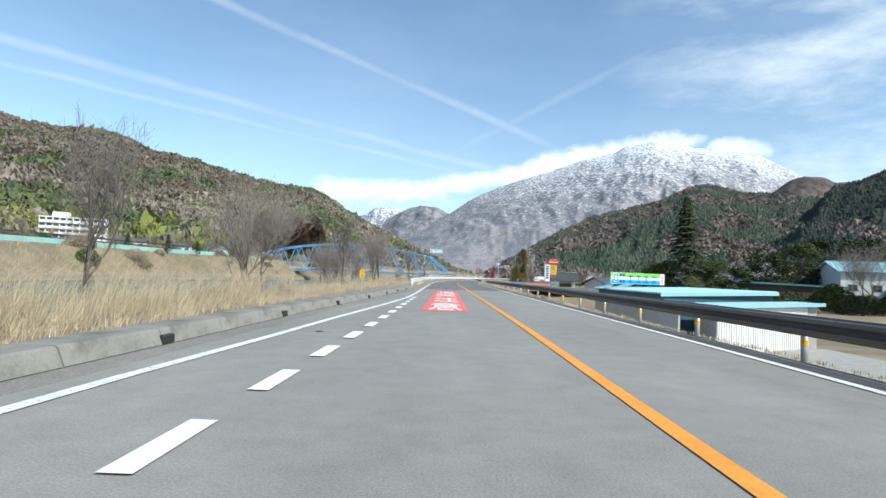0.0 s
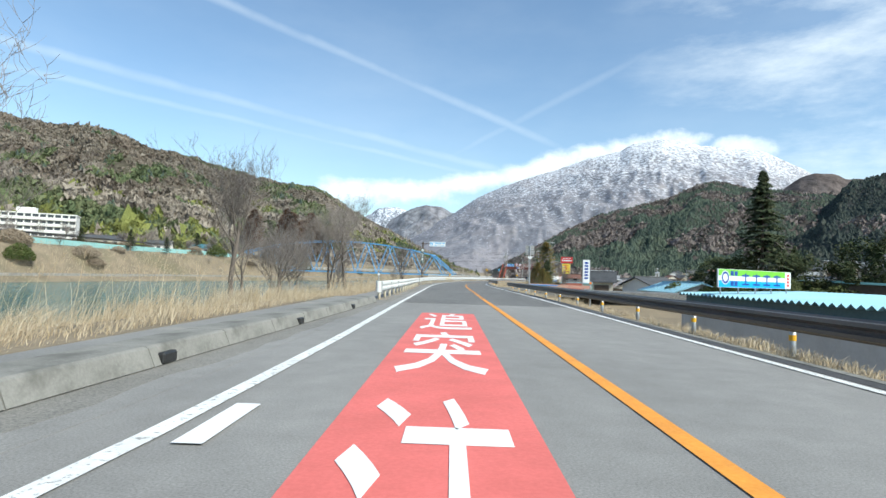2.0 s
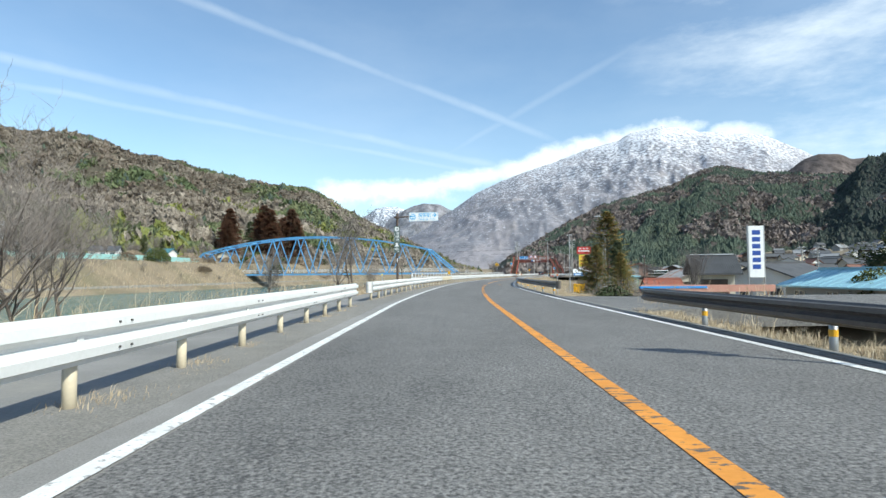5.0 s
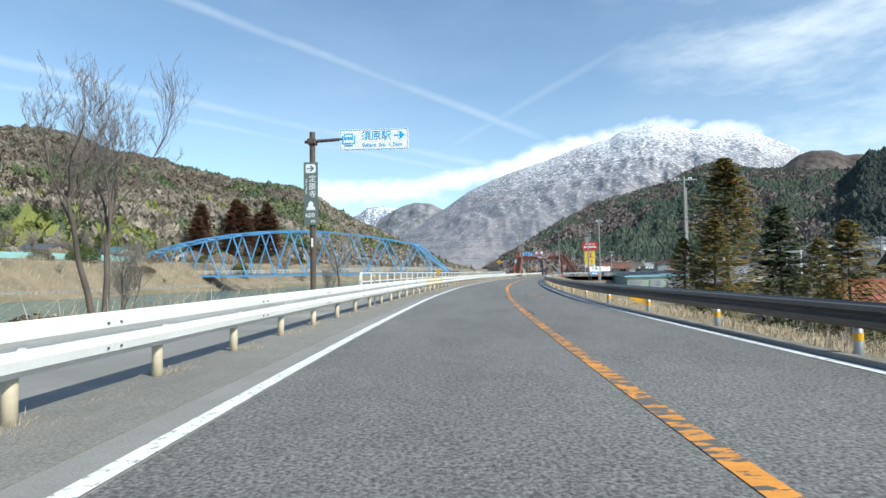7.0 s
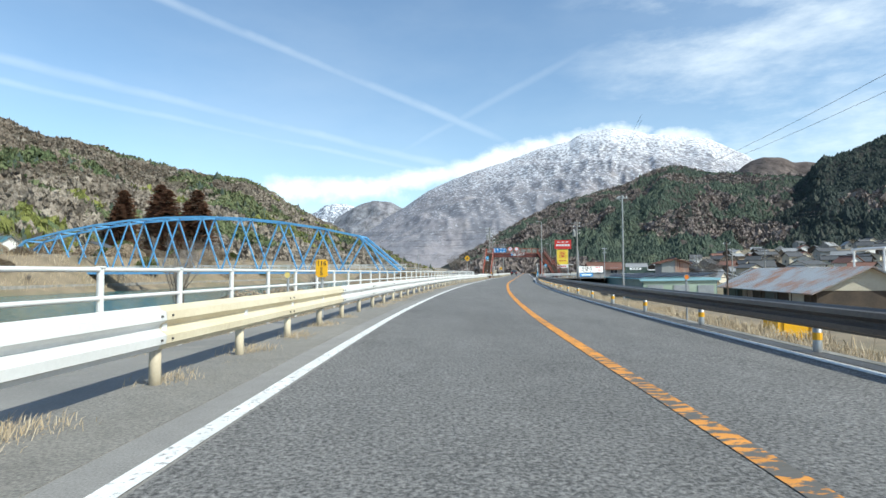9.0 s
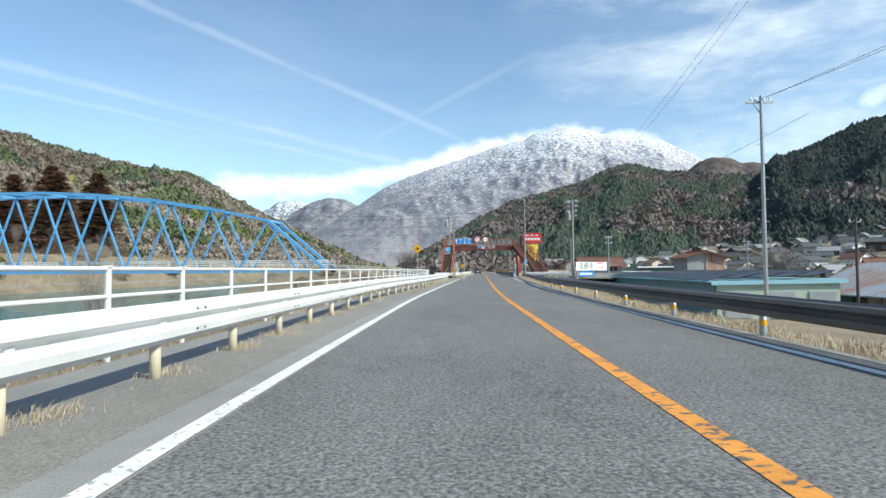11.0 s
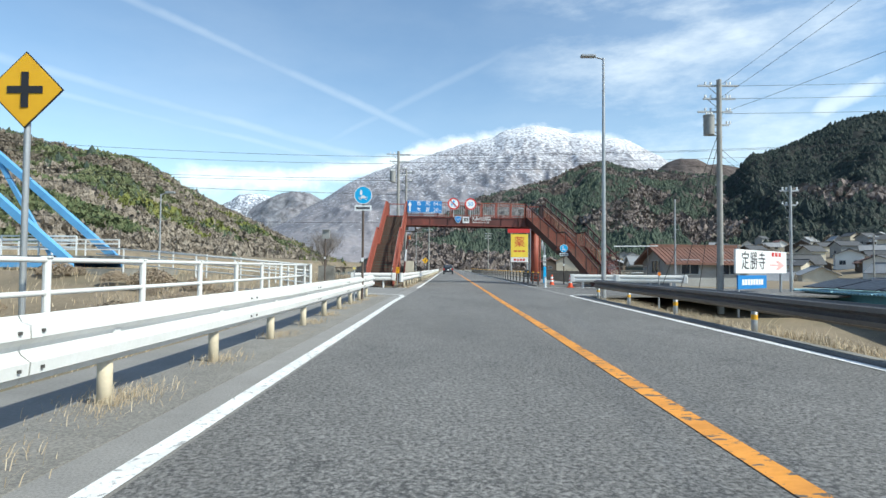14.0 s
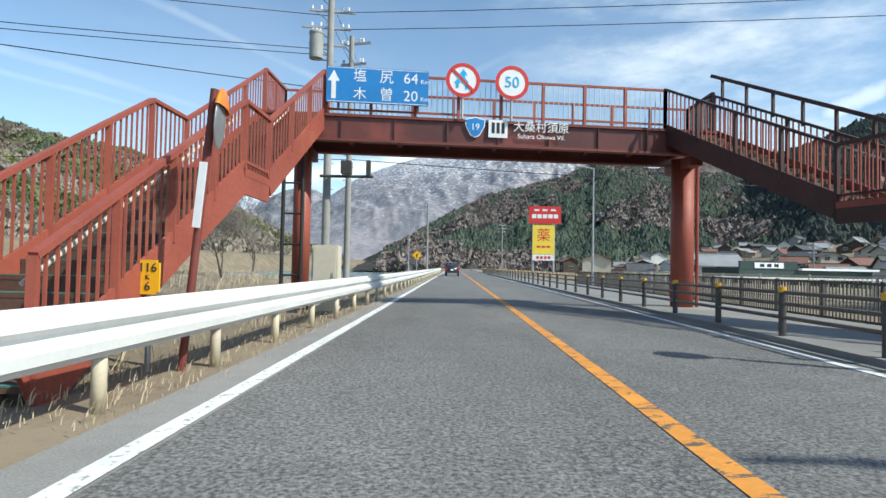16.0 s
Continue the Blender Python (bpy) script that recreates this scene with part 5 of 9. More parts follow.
FENCE = curve([(112, -4.7), (123, -4.75), (130, -4.75), (172, -4.75), (186, -4.5), (205, -4.7), (214, -5.2), (218, -5.7)])
pipe_fence([at(s, FENCE(s), -0.02) for s in np.arange(113.5, 218.5, 2.1)], (0.42, 0.80, 1.18), "white painted pipe fence along the river footway", gap=2.1)
_pts = [at(113.5 - 0.32 * math.cos(a), FENCE(113.5), 0.80 + 0.38 * math.sin(a)) for a in np.linspace(-math.pi / 2, math.pi / 2, 12)]
tagged(new("fence_end", raw("fence_end", *sweep(_pts, 0.035), GALV_W, True)), "rounded white pipe end of the fence", "fence")
pipe_fence([at(218.2, -5.8, 0), at(222.3, -9.0, 0.15), at(225.2, -19.0, 0.9)], (0.42, 0.80, 1.18), "white pipe fence turning towards the river bridge", gap=2.3)
pipe_fence([at(229.3, -8.4, 0.05), at(230.9, -19.0, 0.9)], (0.45, 0.82, 1.15), "white pipe fence on the far side of the bridge road", gap=2.3)


def w_beam_piece(name, p0, p1, label, posts=2, box_beam=False):
    """A short straight white barrier between two points."""
    ob = thing(name, label, "guard rail")
    y = (p1 - p0)
    ln = y.length
    y.normalize()
    x = Vector((y.y, -y.x, 0))
    m = Matrix((x, y, Vector((0, 0, 1)))).transposed().to_4x4()
    m.translation = p0
    ob.matrix_world = m
    prof = rail_profile()
    full = prof + [(o - 0.006, h) for o, h in reversed(prof)]
    verts = [(o, yy, h) for yy in (0, ln) for o, h in full]
    k = len(full)
    faces = [(j, (j + 1) % k, (j + 1) % k + k, j + k) for j in range(k)]
    part("beam", raw("beam", verts, faces, GALV_W), None, ob)
    for yy in (0, ln):
        bm = B()
        box(bm, (0.03, yy, 0.575), (0.13, 0.24, 0.45), bevel=0.03)
        part("end_piece", bm, GALV_W, ob)
    for i in range(posts):
        bm = B()
        rod(bm, (-0.09, 0, -0.1), (-0.09, 0, 0.5), 0.06, n=12)
        rod(bm, (-0.09, 0, 0.3), (-0.09, 0, 0.34), 0.062, n=12)
        q = part("post", bm, GALV_W, ob)
        q.location = (0, ln * (i + 0.5) / posts, 0)
    return ob


w_beam_piece("guard_rail", at(226.1, -5.35, 0), at(226.5, -3.15, 0), "short scuffed white barrier before the stairs")
w_beam_piece("guard_rail", at(227.1, 6.9, 0), at(226.7, 9.2, 0), "short white barrier by the village lane", 2)
w_beam_piece("guard_rail", at(226.65, 9.3, 0), at(226.0, 12.8, 0), "longer white barrier by the village lane", 3)
after = thing("guard_rail", "white guard rail running on beyond the footbridge", "guard rail", group="left guard rails")
FAR_L = curve([(224.5, -2.62), (230, -2.5), (240, -2.35), (260, -2.3), (420, -2.5)])
rail_end("end_piece", 224.9, lambda q: FAR_L(225.5), 1, 0.12, RAIL_SCUFF, after, "scuffed white end piece")
for s in np.arange(225.0, 330, 4.0):
    beam(s, s + 3.99, FAR_L, 1, after, GALV_W)
for s in np.arange(227.2, 330, 2.08):
    p = part("post", POST_ME, None, after)
    p.matrix_world = spot(s, FAR_L(s) - 0.06, 0)

# bronze pipe rail of the footway
pm = B()
rod(pm, (0, 0, -0.2), (0, 0, 0.78), 0.057, n=12)
PRAIL_POST = mesh_of(pm, "post", STEEL_D)
pm = B()
rod(pm, (0, 0, 0.70), (0, 0, 0.79), 0.062, n=12)
PRAIL_CAP = mesh_of(pm, "post_cap", REFL_Y)
foot_rail = thing("pipe_rail", "dark bronze pipe rail with yellow-banded posts along the footway", "railing")
for h in (0.30, 0.52, 0.70):
    pts = [at(s, 5.42, h + 0.10) for s in list(np.arange(229.8, 330, 6.0)) + [330]]
    part("rail", raw("rail", *sweep(pts, 0.032), BRONZE, True), None, foot_rail)
for s in np.arange(229.9, 330, 2.25):
    p = part("post", PRAIL_POST, None, foot_rail)
    p.matrix_world = spot(s, 5.42, 0.10)
    part("post_cap", PRAIL_CAP, None, p, "yellow reflective band")


# ---- road signs ----
def board(parent, name, w, h, place, material, thick=0.02, bevel=0.0, label=""):
    bm = B()
    box(bm, (0, 0, 0), (w, thick, h))
    if bevel:
        es = [e for e in bm.edges if abs(e.verts[0].co.x - e.verts[1].co.x) < 1e-6 and abs(e.verts[0].co.z - e.verts[1].co.z) < 1e-6]
        bmesh.ops.bevel(bm, geom=es, offset=bevel, segments=4, affect="EDGES")
    ob = part(name, bm, material, parent, label)
    ob.location = place
    return ob


def flat(parent, name, pts, place, material, thick=0.006, label=""):
    """A flat cut-out shape, its outline in x and z."""
    bm = B()
    f = bm.faces.new([bm.verts.new((x, 0, z)) for x, z in pts])
    r = bmesh.ops.extrude_face_region(bm, geom=[f])
    for v in [g for g in r["geom"] if isinstance(g, bmesh.types.BMVert)]:
        v.co.y += thick
    bmesh.ops.recalc_face_normals(bm, faces=bm.faces)
    ob = part(name, bm, material, parent, label)
    ob.location = place
    return ob


def ring(parent, name, r0, r1, place, material, thick=0.008, n=36):
    bm = B()
    a = [[bm.verts.new((r * math.cos(i / n * 2 * math.pi), y, r * math.sin(i / n * 2 * math.pi))) for i in range(n)] for r, y in ((r0, 0), (r1, 0), (r1, thick), (r0, thick))]
    for k in range(4):
        for i in range(n):
            bm.faces.new((a[k][i], a[k][(i + 1) % n], a[(k + 1) % 4][(i + 1) % n], a[(k + 1) % 4][i]))
    bmesh.ops.recalc_face_normals(bm, faces=bm.faces)
    ob = part(name, bm, material, parent)
    ob.location = place
    return ob


def pole(parent, p0, p1, r, material, name="pole", r1=None, n=14, label=""):
    return part(name, rod(B(), p0, p1, r, r1, n), material, parent, label)


def bars(parent, place, n, w, h, gap, material, vertical=False):
    """Plain bars for writing that is not spelt out."""
    for i in range(n):
        off = (i - (n - 1) / 2) * (w + gap) if not vertical else -(i - (n - 1) / 2) * (h + gap)
        p = Vector(place) + (Vector((off, 0, 0)) if not vertical else Vector((0, 0, off)))
        board(parent, "writing_bar", w, h, p, material, 0.006)


ARROW = [(-0.5, -0.07), (0.12, -0.07), (-0.12, -0.36), (0.12, -0.36), (0.5, 0.0), (0.12, 0.36), (-0.12, 0.36), (0.12, 0.07), (-0.5, 0.07)]


def station_sign():
    sg = thing("direction_sign", "brown pole carrying a white station board and grey temple board", "road sign", spot(107.7, -5.1, -0.1))
    pole(sg, (0, 0, 0), (0, 0, 6.05), 0.095, BROWN_POLE)
    pole(sg, (-0.25, -0.02, 5.72), (1.05, -0.02, 5.78), 0.055, BROWN_POLE, "arm")
    bm = B()
    box(bm, (0, 0, 5.72), (0.3, 0.3, 0.22), bevel=0.04)
    part("clamp", bm, BROWN_POLE, sg)
    b = board(sg, "station_board", 2.34, 0.70, (2.12, -0.05, 5.74), SIGN_W, 0.03, 0.03, "white board with blue writing")
    for w, h, x, z in ((2.26, 0.012, 0, 0.325), (2.26, 0.012, 0, -0.325), (0.012, 0.65, 1.13, 0), (0.012, 0.65, -1.13, 0)):
        board(b, "border", w, h, (x, -0.018, z), SIGN_CY, 0.006)
    board(b, "pictogram", 0.44, 0.44, (-0.86, -0.018, 0), SIGN_CY, 0.006, 0.08)
    board(b, "pictogram", 0.35, 0.34, (-0.86, -0.023, 0.0), SIGN_W, 0.006, 0.06)
    for i in range(3):
        board(b, "pictogram", 0.09, 0.11, (-0.97 + i * 0.11, -0.028, 0.05), SIGN_CY, 0.006)
    board(b, "pictogram", 0.22, 0.05, (-0.86, -0.028, -0.12), SIGN_CY, 0.006)
    lettering(b, "須原駅", 0.34, (0.08, -0.02, 0.11), SIGN_CY)
    lettering(b, "Suhara  Sta.  1.2Km", 0.17, (0.28, -0.02, -0.19), SIGN_CY)
    flat(b, "arrow", [(x * 0.36, z * 0.36) for x, z in ARROW], (0.86, -0.021, 0.12), SIGN_CY)
    t = board(sg, "temple_board", 0.48, 2.12, (-0.03, -0.11, 3.95), SIGN_GREY_GREEN, 0.03, 0.0, "tall grey-green board with white writing")
    board(t, "arrow_panel", 0.34, 0.30, (0, -0.018, 0.84), SIGN_W, 0.006, 0.03)
    flat(t, "arrow", [(x * 0.26, z * 0.26) for x, z in ARROW], (0, -0.026, 0.84), SIGN_GREY_GREEN)
    for ch, z in zip("定勝寺", (0.48, 0.22, -0.04)):
        lettering(t, ch, 0.25, (0.06, -0.02, z), SIGN_W)
    lettering(t, "Joshoji Temple", 0.085, (-0.15, -0.02, 0.24), SIGN_W, rot=Matrix.Rotation(radians(90), 4, "X") @ Matrix.Rotation(radians(-90), 4, "Z"))
    flat(t, "pictogram", [(-0.15, -0.16), (0.15, -0.16), (0.13, -0.06), (0.08, -0.03), (0.09, 0.06), (0.05, 0.12), (0.0, 0.14), (-0.05, 0.12), (-0.09, 0.06), (-0.08, -0.03), (-0.13, -0.06)], (0, -0.02, -0.40), SIGN_W)
    lettering(t, "600", 0.22, (-0.03, -0.02, -0.74), SIGN_W)
    lettering(t, "m", 0.20, (0.08, -0.02, -0.93), SIGN_W)
    board(sg, "sticker", 0.07, 0.30, (0.0, -0.10, 2.3), SIGN_W, 0.005)
    return sg


SIGN_GREY_GREEN = mat("sign_grey_green", (0.13, 0.17, 0.16), (0.11, 0.145, 0.135), 0.5, 1, 8)
station_sign()


def kilometre_post(s, d, number, z0=0.0):
    k = thing("kilometre_post", "small yellow kilometre marker plate on a thin grey post", "road marker", spot(s, d, z0), "kilometre markers")
    pole(k, (0, 0, -0.1), (0, 0, 0.80), 0.03, STEEL)
    b = board(k, "plate", 0.25, 0.37, (0, -0.04, 0.93), SIGN_Y, 0.03, 0.03)
    lettering(b, "116", 0.135, (0, -0.018, 0.10), INK)
    lettering(b, "K", 0.07, (0, -0.018, 0.0), INK)
    lettering(b, number, 0.135, (0, -0.018, -0.10), INK)


kilometre_post(28.4, -4.25, "4", 0.15)
kilometre_post(128.4, -2.98, "5", 0.27)
kilometre_post(228.9, -3.15, "6")


def crossroads_sign():
    c = thing("warning_sign", "yellow diamond crossroads warning sign on a grey pole", "road sign", spot(201.1, -5.0, -0.1))
    pole(c, (0, 0, -0.3), (0, 0, 3.65), 0.035, STEEL)
    dd = 0.455
    flat(c, "border", [(0, dd), (dd, 0), (0, -dd), (-dd, 0)], (0, -0.05, 3.25), INK, 0.01)
    flat(c, "plate", [(0, dd - 0.02), (dd - 0.02, 0), (0, -dd + 0.02), (-dd + 0.02, 0)], (0, -0.056, 3.25), SIGN_Y, 0.01, "yellow plate")
    board(c, "cross_bar", 0.42, 0.085, (0, -0.06, 3.25), INK, 0.008)
    board(c, "cross_bar", 0.085, 0.42, (0, -0.062, 3.25), INK, 0.008)


crossroads_sign()


def cycle_sign(s, d, zt, label, r=0.3, plate=True):
    c = thing("round_sign", label, "road sign", spot(s, d, 0))
    pole(c, (0, 0, -0.2), (0, 0, zt + r), 0.04, BROWN_POLE)
    bm = disc(B(), (0, 0, 0), r, 0.02, 36)
    q = part("disc", bm, SIGN_CY, c, "blue disc")
    q.location = (0, -0.05, zt)
    ring(q, "rim", r * 0.93, r, (0, -0.016, 0), SIGN_W, 0.006)
    ring(q, "wheel", r * 0.13, r * 0.18, (-r * 0.30, -0.018, -r * 0.36), SIGN_W, 0.006, 18)
    ring(q, "wheel", r * 0.13, r * 0.18, (r * 0.30, -0.018, -r * 0.36), SIGN_W, 0.006, 18)
    flat(q, "frame_mark", [(-r * 0.32, -r * 0.36), (-r * 0.02, -r * 0.36), (r * 0.3, -r * 0.33), (r * 0.16, -r * 0.05), (-r * 0.16, -r * 0.05)], (0, -0.02, 0), SIGN_W)
    flat(q, "emblem", [(-r * 0.34, r * 0.0), (-r * 0.12, r * 0.0), (-r * 0.10, r * 0.42), (-r * 0.23, r * 0.62), (-r * 0.36, r * 0.42)], (0, -0.02, 0), SIGN_W)
    if plate:
        b = board(c, "plate", 0.56, 0.17, (0, -0.05, zt - r - 0.13), SIGN_W, 0.02)
        bars(b, (0, -0.014, 0), 7, 0.05, 0.08, 0.016, INK)
    board(c, "sticker", 0.075, 0.13, (0, -0.045, 1.35), SIGN_W, 0.006)


cycle_sign(213.6, -2.95, 3.5, "blue round cycle and footway sign on a brown pole")
cycle_sign(231.5, 7.3, 2.4, "blue round sign beside the red stairs", 0.26)


def delineator(s, d, z, material, label):
    c = thing("delineator", label, "road marker", spot(s, d, 0), "delineators")
    pole(c, (0, 0, 0.0), (0, 0, z), 0.022, STEEL)
    q = part("reflector", disc(B(), (0, 0, 0), 0.05, 0.03, 24), material, c, "round reflector")
    q.location = (0, -0.02, z)
    ring(c, "rim", 0.05, 0.06, (0, -0.04, z), STEEL, 0.03, 24)


ORANGE = mat("reflector_orange", (0.85, 0.24, 0.02), (0.75, 0.2, 0.02), 0.3, 4, 30)
PALE_Y = mat("reflector_pale_yellow", (0.85, 0.68, 0.22), (0.78, 0.6, 0.2), 0.3, 4, 30)
for s in (48.5, 90.4, 108.8, 126.5, 170.2, 213.0):
    delineator(s, RAIL_L(s) - 0.10, 1.07, PALE_Y if s > 50 else SIGN_W, "pale yellow round reflector on a thin post by the guard rail")
for s in (48.2, 91.5, 110.0, 129.6, 173.2, 211):
    delineator(s, RAIL_R(s) + 0.08, 0.98, ORANGE, "orange round reflector on a thin post by the dark rail")


def back_boards():
    c = thing("information_boards", "two grey sign backs stacked on a galvanised pole", "road sign", spot(67.9, 5.9, 0))
    pole(c, (0, 0, -0.3), (0, 0, 3.6), 0.05, STEEL)
    for x, z, h in ((-0.17, 3.42, 0.34), (0.17, 3.42, 0.34), (-0.17, 3.06, 0.34), (0.17, 3.06, 0.34)):
        board(c, "board", 0.32, h, (x, 0.06, z), SIGN_GREY, 0.03)
    for z in (3.3, 3.1, 2.75):
        pole(c, (-0.32, 0.02, z), (0.32, 0.02, z), 0.022, STEEL, "bracket")
    board(c, "loudspeaker_box", 0.28, 0.16, (0, 0.0, 2.68), SIGN_W, 0.16, 0.03)


back_boards()


def tall_board():
    c = thing("upright_signboard", "tall narrow white upright signboard in a steel frame", "signboard", spot(92.9, 15.8, 0))
    for x in (-0.42, 0.42):
        pole(c, (x, 0, -2.8), (x, 0, 3.5), 0.04, STEEL, "post")
    b = board(c, "panel", 0.76, 2.7, (0, -0.02, 2.12), SIGN_W, 0.06)
    bars(b, (0, -0.034, 0.1), 6, 0.42, 0.24, 0.12, INK_BLUE, True)


tall_board()


def roof_sign():
    """The factory's board on its roof; the name is left as bars."""
    a, b = at(61.9, 17.4, 0), at(66.6, 24.9, 0)
    c = (a + b) / 2
    x = (b - a).normalized()
    m = Matrix((x, Vector((-x.y, x.x, 0)), Vector((0, 0, 1)))).transposed().to_4x4()
    m.translation = c
    w = (b - a).length
    sg = thing("roof_signboard", "green, white and blue factory signboard standing on the roof", "signboard", m)
    p = board(sg, "panel", w, 1.22, (0, 0, 1.52), SIGN_W, 0.10)
    board(p, "green_band", w - 0.1, 0.42, (0, -0.054, 0.38), SIGN_G, 0.008)
    board(p, "blue_band", w - 0.1, 0.44, (0, -0.054, -0.37), SIGN_CY, 0.008)
    board(p, "end_panel", 0.75, 1.16, (w / 2 - 0.42, -0.058, 0), SIGN_W, 0.008)
    bars(p, (w / 2 - 0.42, -0.066, 0), 4, 0.3, 0.16, 0.08, SIGN_R, True)
    q = part("emblem", disc(B(), (0, 0, 0), 0.46, 0.01, 32), SIGN_W, p)
    q.location = (-w / 2 + 0.75, -0.062, 0.05)
    ring(q, "emblem_ring", 0.26, 0.40, (0, -0.012, 0), INK_BLUE, 0.006)
    bars(p, (-w / 2 + 1.75, -0.064, 0.34), 2, 0.34, 0.3, 0.1, INK_BLUE)
    bars(p, (-w / 2 + 1.75, -0.064, -0.34), 2, 0.34, 0.3, 0.1, INK_BLUE)
    for i in range(4):      # four broad characters as plain crossed strokes
        cx = -w / 2 + 3.1 + i * 1.3
        board(p, "writing_bar", 0.85, 0.12, (cx, -0.066, 0.22), INK_BLUE, 0.006)
        board(p, "writing_bar", 0.12, 0.80, (cx, -0.068, -0.03), INK_BLUE, 0.006)
        board(p, "writing_bar", 0.85, 0.11, (cx, -0.066, -0.38), INK_BLUE, 0.006)
    for i in range(5):
        pole(sg, (-w / 2 + 0.4 + i * (w - 0.8) / 4, 0.06, 0.25), (-w / 2 + 0.4 + i * (w - 0.8) / 4, 0.06, 1.0), 0.04, STEEL, "post")


roof_sign()


def temple_board():
    c = thing("temple_signboard", "white temple direction board with a blue board beneath", "signboard", spot(222.3, 14.95, 0, 41.6))
    for x in (-2.6, 2.6):
        pole(c, (x, 0.05, -1.5), (x, 0.05, 2.1), 0.06, STEEL, "post")
    b = board(c, "panel", 6.2, 1.08, (0, -0.02, 1.50), SIGN_W, 0.08)
    lettering(b, "定勝寺", 0.9, (-1.1, -0.045, -0.02), INK, spacing=1.15)
    bars(b, (1.7, -0.045, 0.38), 3, 0.3, 0.2, 0.16, SIGN_R)
    flat(b, "arrow", [(x * 1.9, z * 0.62) for x, z in ARROW], (1.8, -0.05, -0.15), PALE_RED)
    q = board(c, "lower_panel", 3.3, 0.62, (-1.2, -0.02, 0.55), SIGN_B, 0.06)
    bars(q, (0, -0.034, 0), 8, 0.24, 0.26, 0.07, SIGN_W)


PALE_RED = mat("sign_pale_red", (0.80, 0.45, 0.42), (0.74, 0.4, 0.38), 0.5, 1, 8)
temple_board()


def shop_sign():
    c = thing("shop_sign", "tall red and yellow roadside shop sign", "signboard", spot(330, 16.6, 0, -3))
    for x in (-1.9, 1.9):
        pole(c, (x, 0.2, -1), (x, 0.2, 11.0), 0.22, STEEL, "post")
    a = board(c, "red_panel", 5.9, 3.2, (0.2, 0, 11.0), SIGN_R, 0.5)
    bars(a, (0, -0.26, -0.25), 5, 0.8, 0.75, 0.2, SIGN_W)
    bars(a, (0, -0.26, 0.9), 3, 0.9, 0.35, 0.6, SIGN_W)
    b = board(c, "yellow_panel", 4.0, 5.4, (0.0, 0, 6.4), SHOP_Y, 0.45)
    lettering(b, "薬", 2.6, (0, -0.24, 0.7), SIGN_R)
    bars(b, (0, -0.24, -1.3), 3, 0.7, 0.35, 0.2, SIGN_R)
    d = board(c, "white_panel", 4.0, 1.1, (0, 0, 3.1), SIGN_W, 0.45)
    bars(d, (0, -0.24, 0), 4, 0.5, 0.5, 0.2, SIGN_R)


SHOP_Y = mat("shop_yellow", (0.88, 0.66, 0.08), (0.82, 0.6, 0.07), 0.4, 1, 5)
shop_sign()


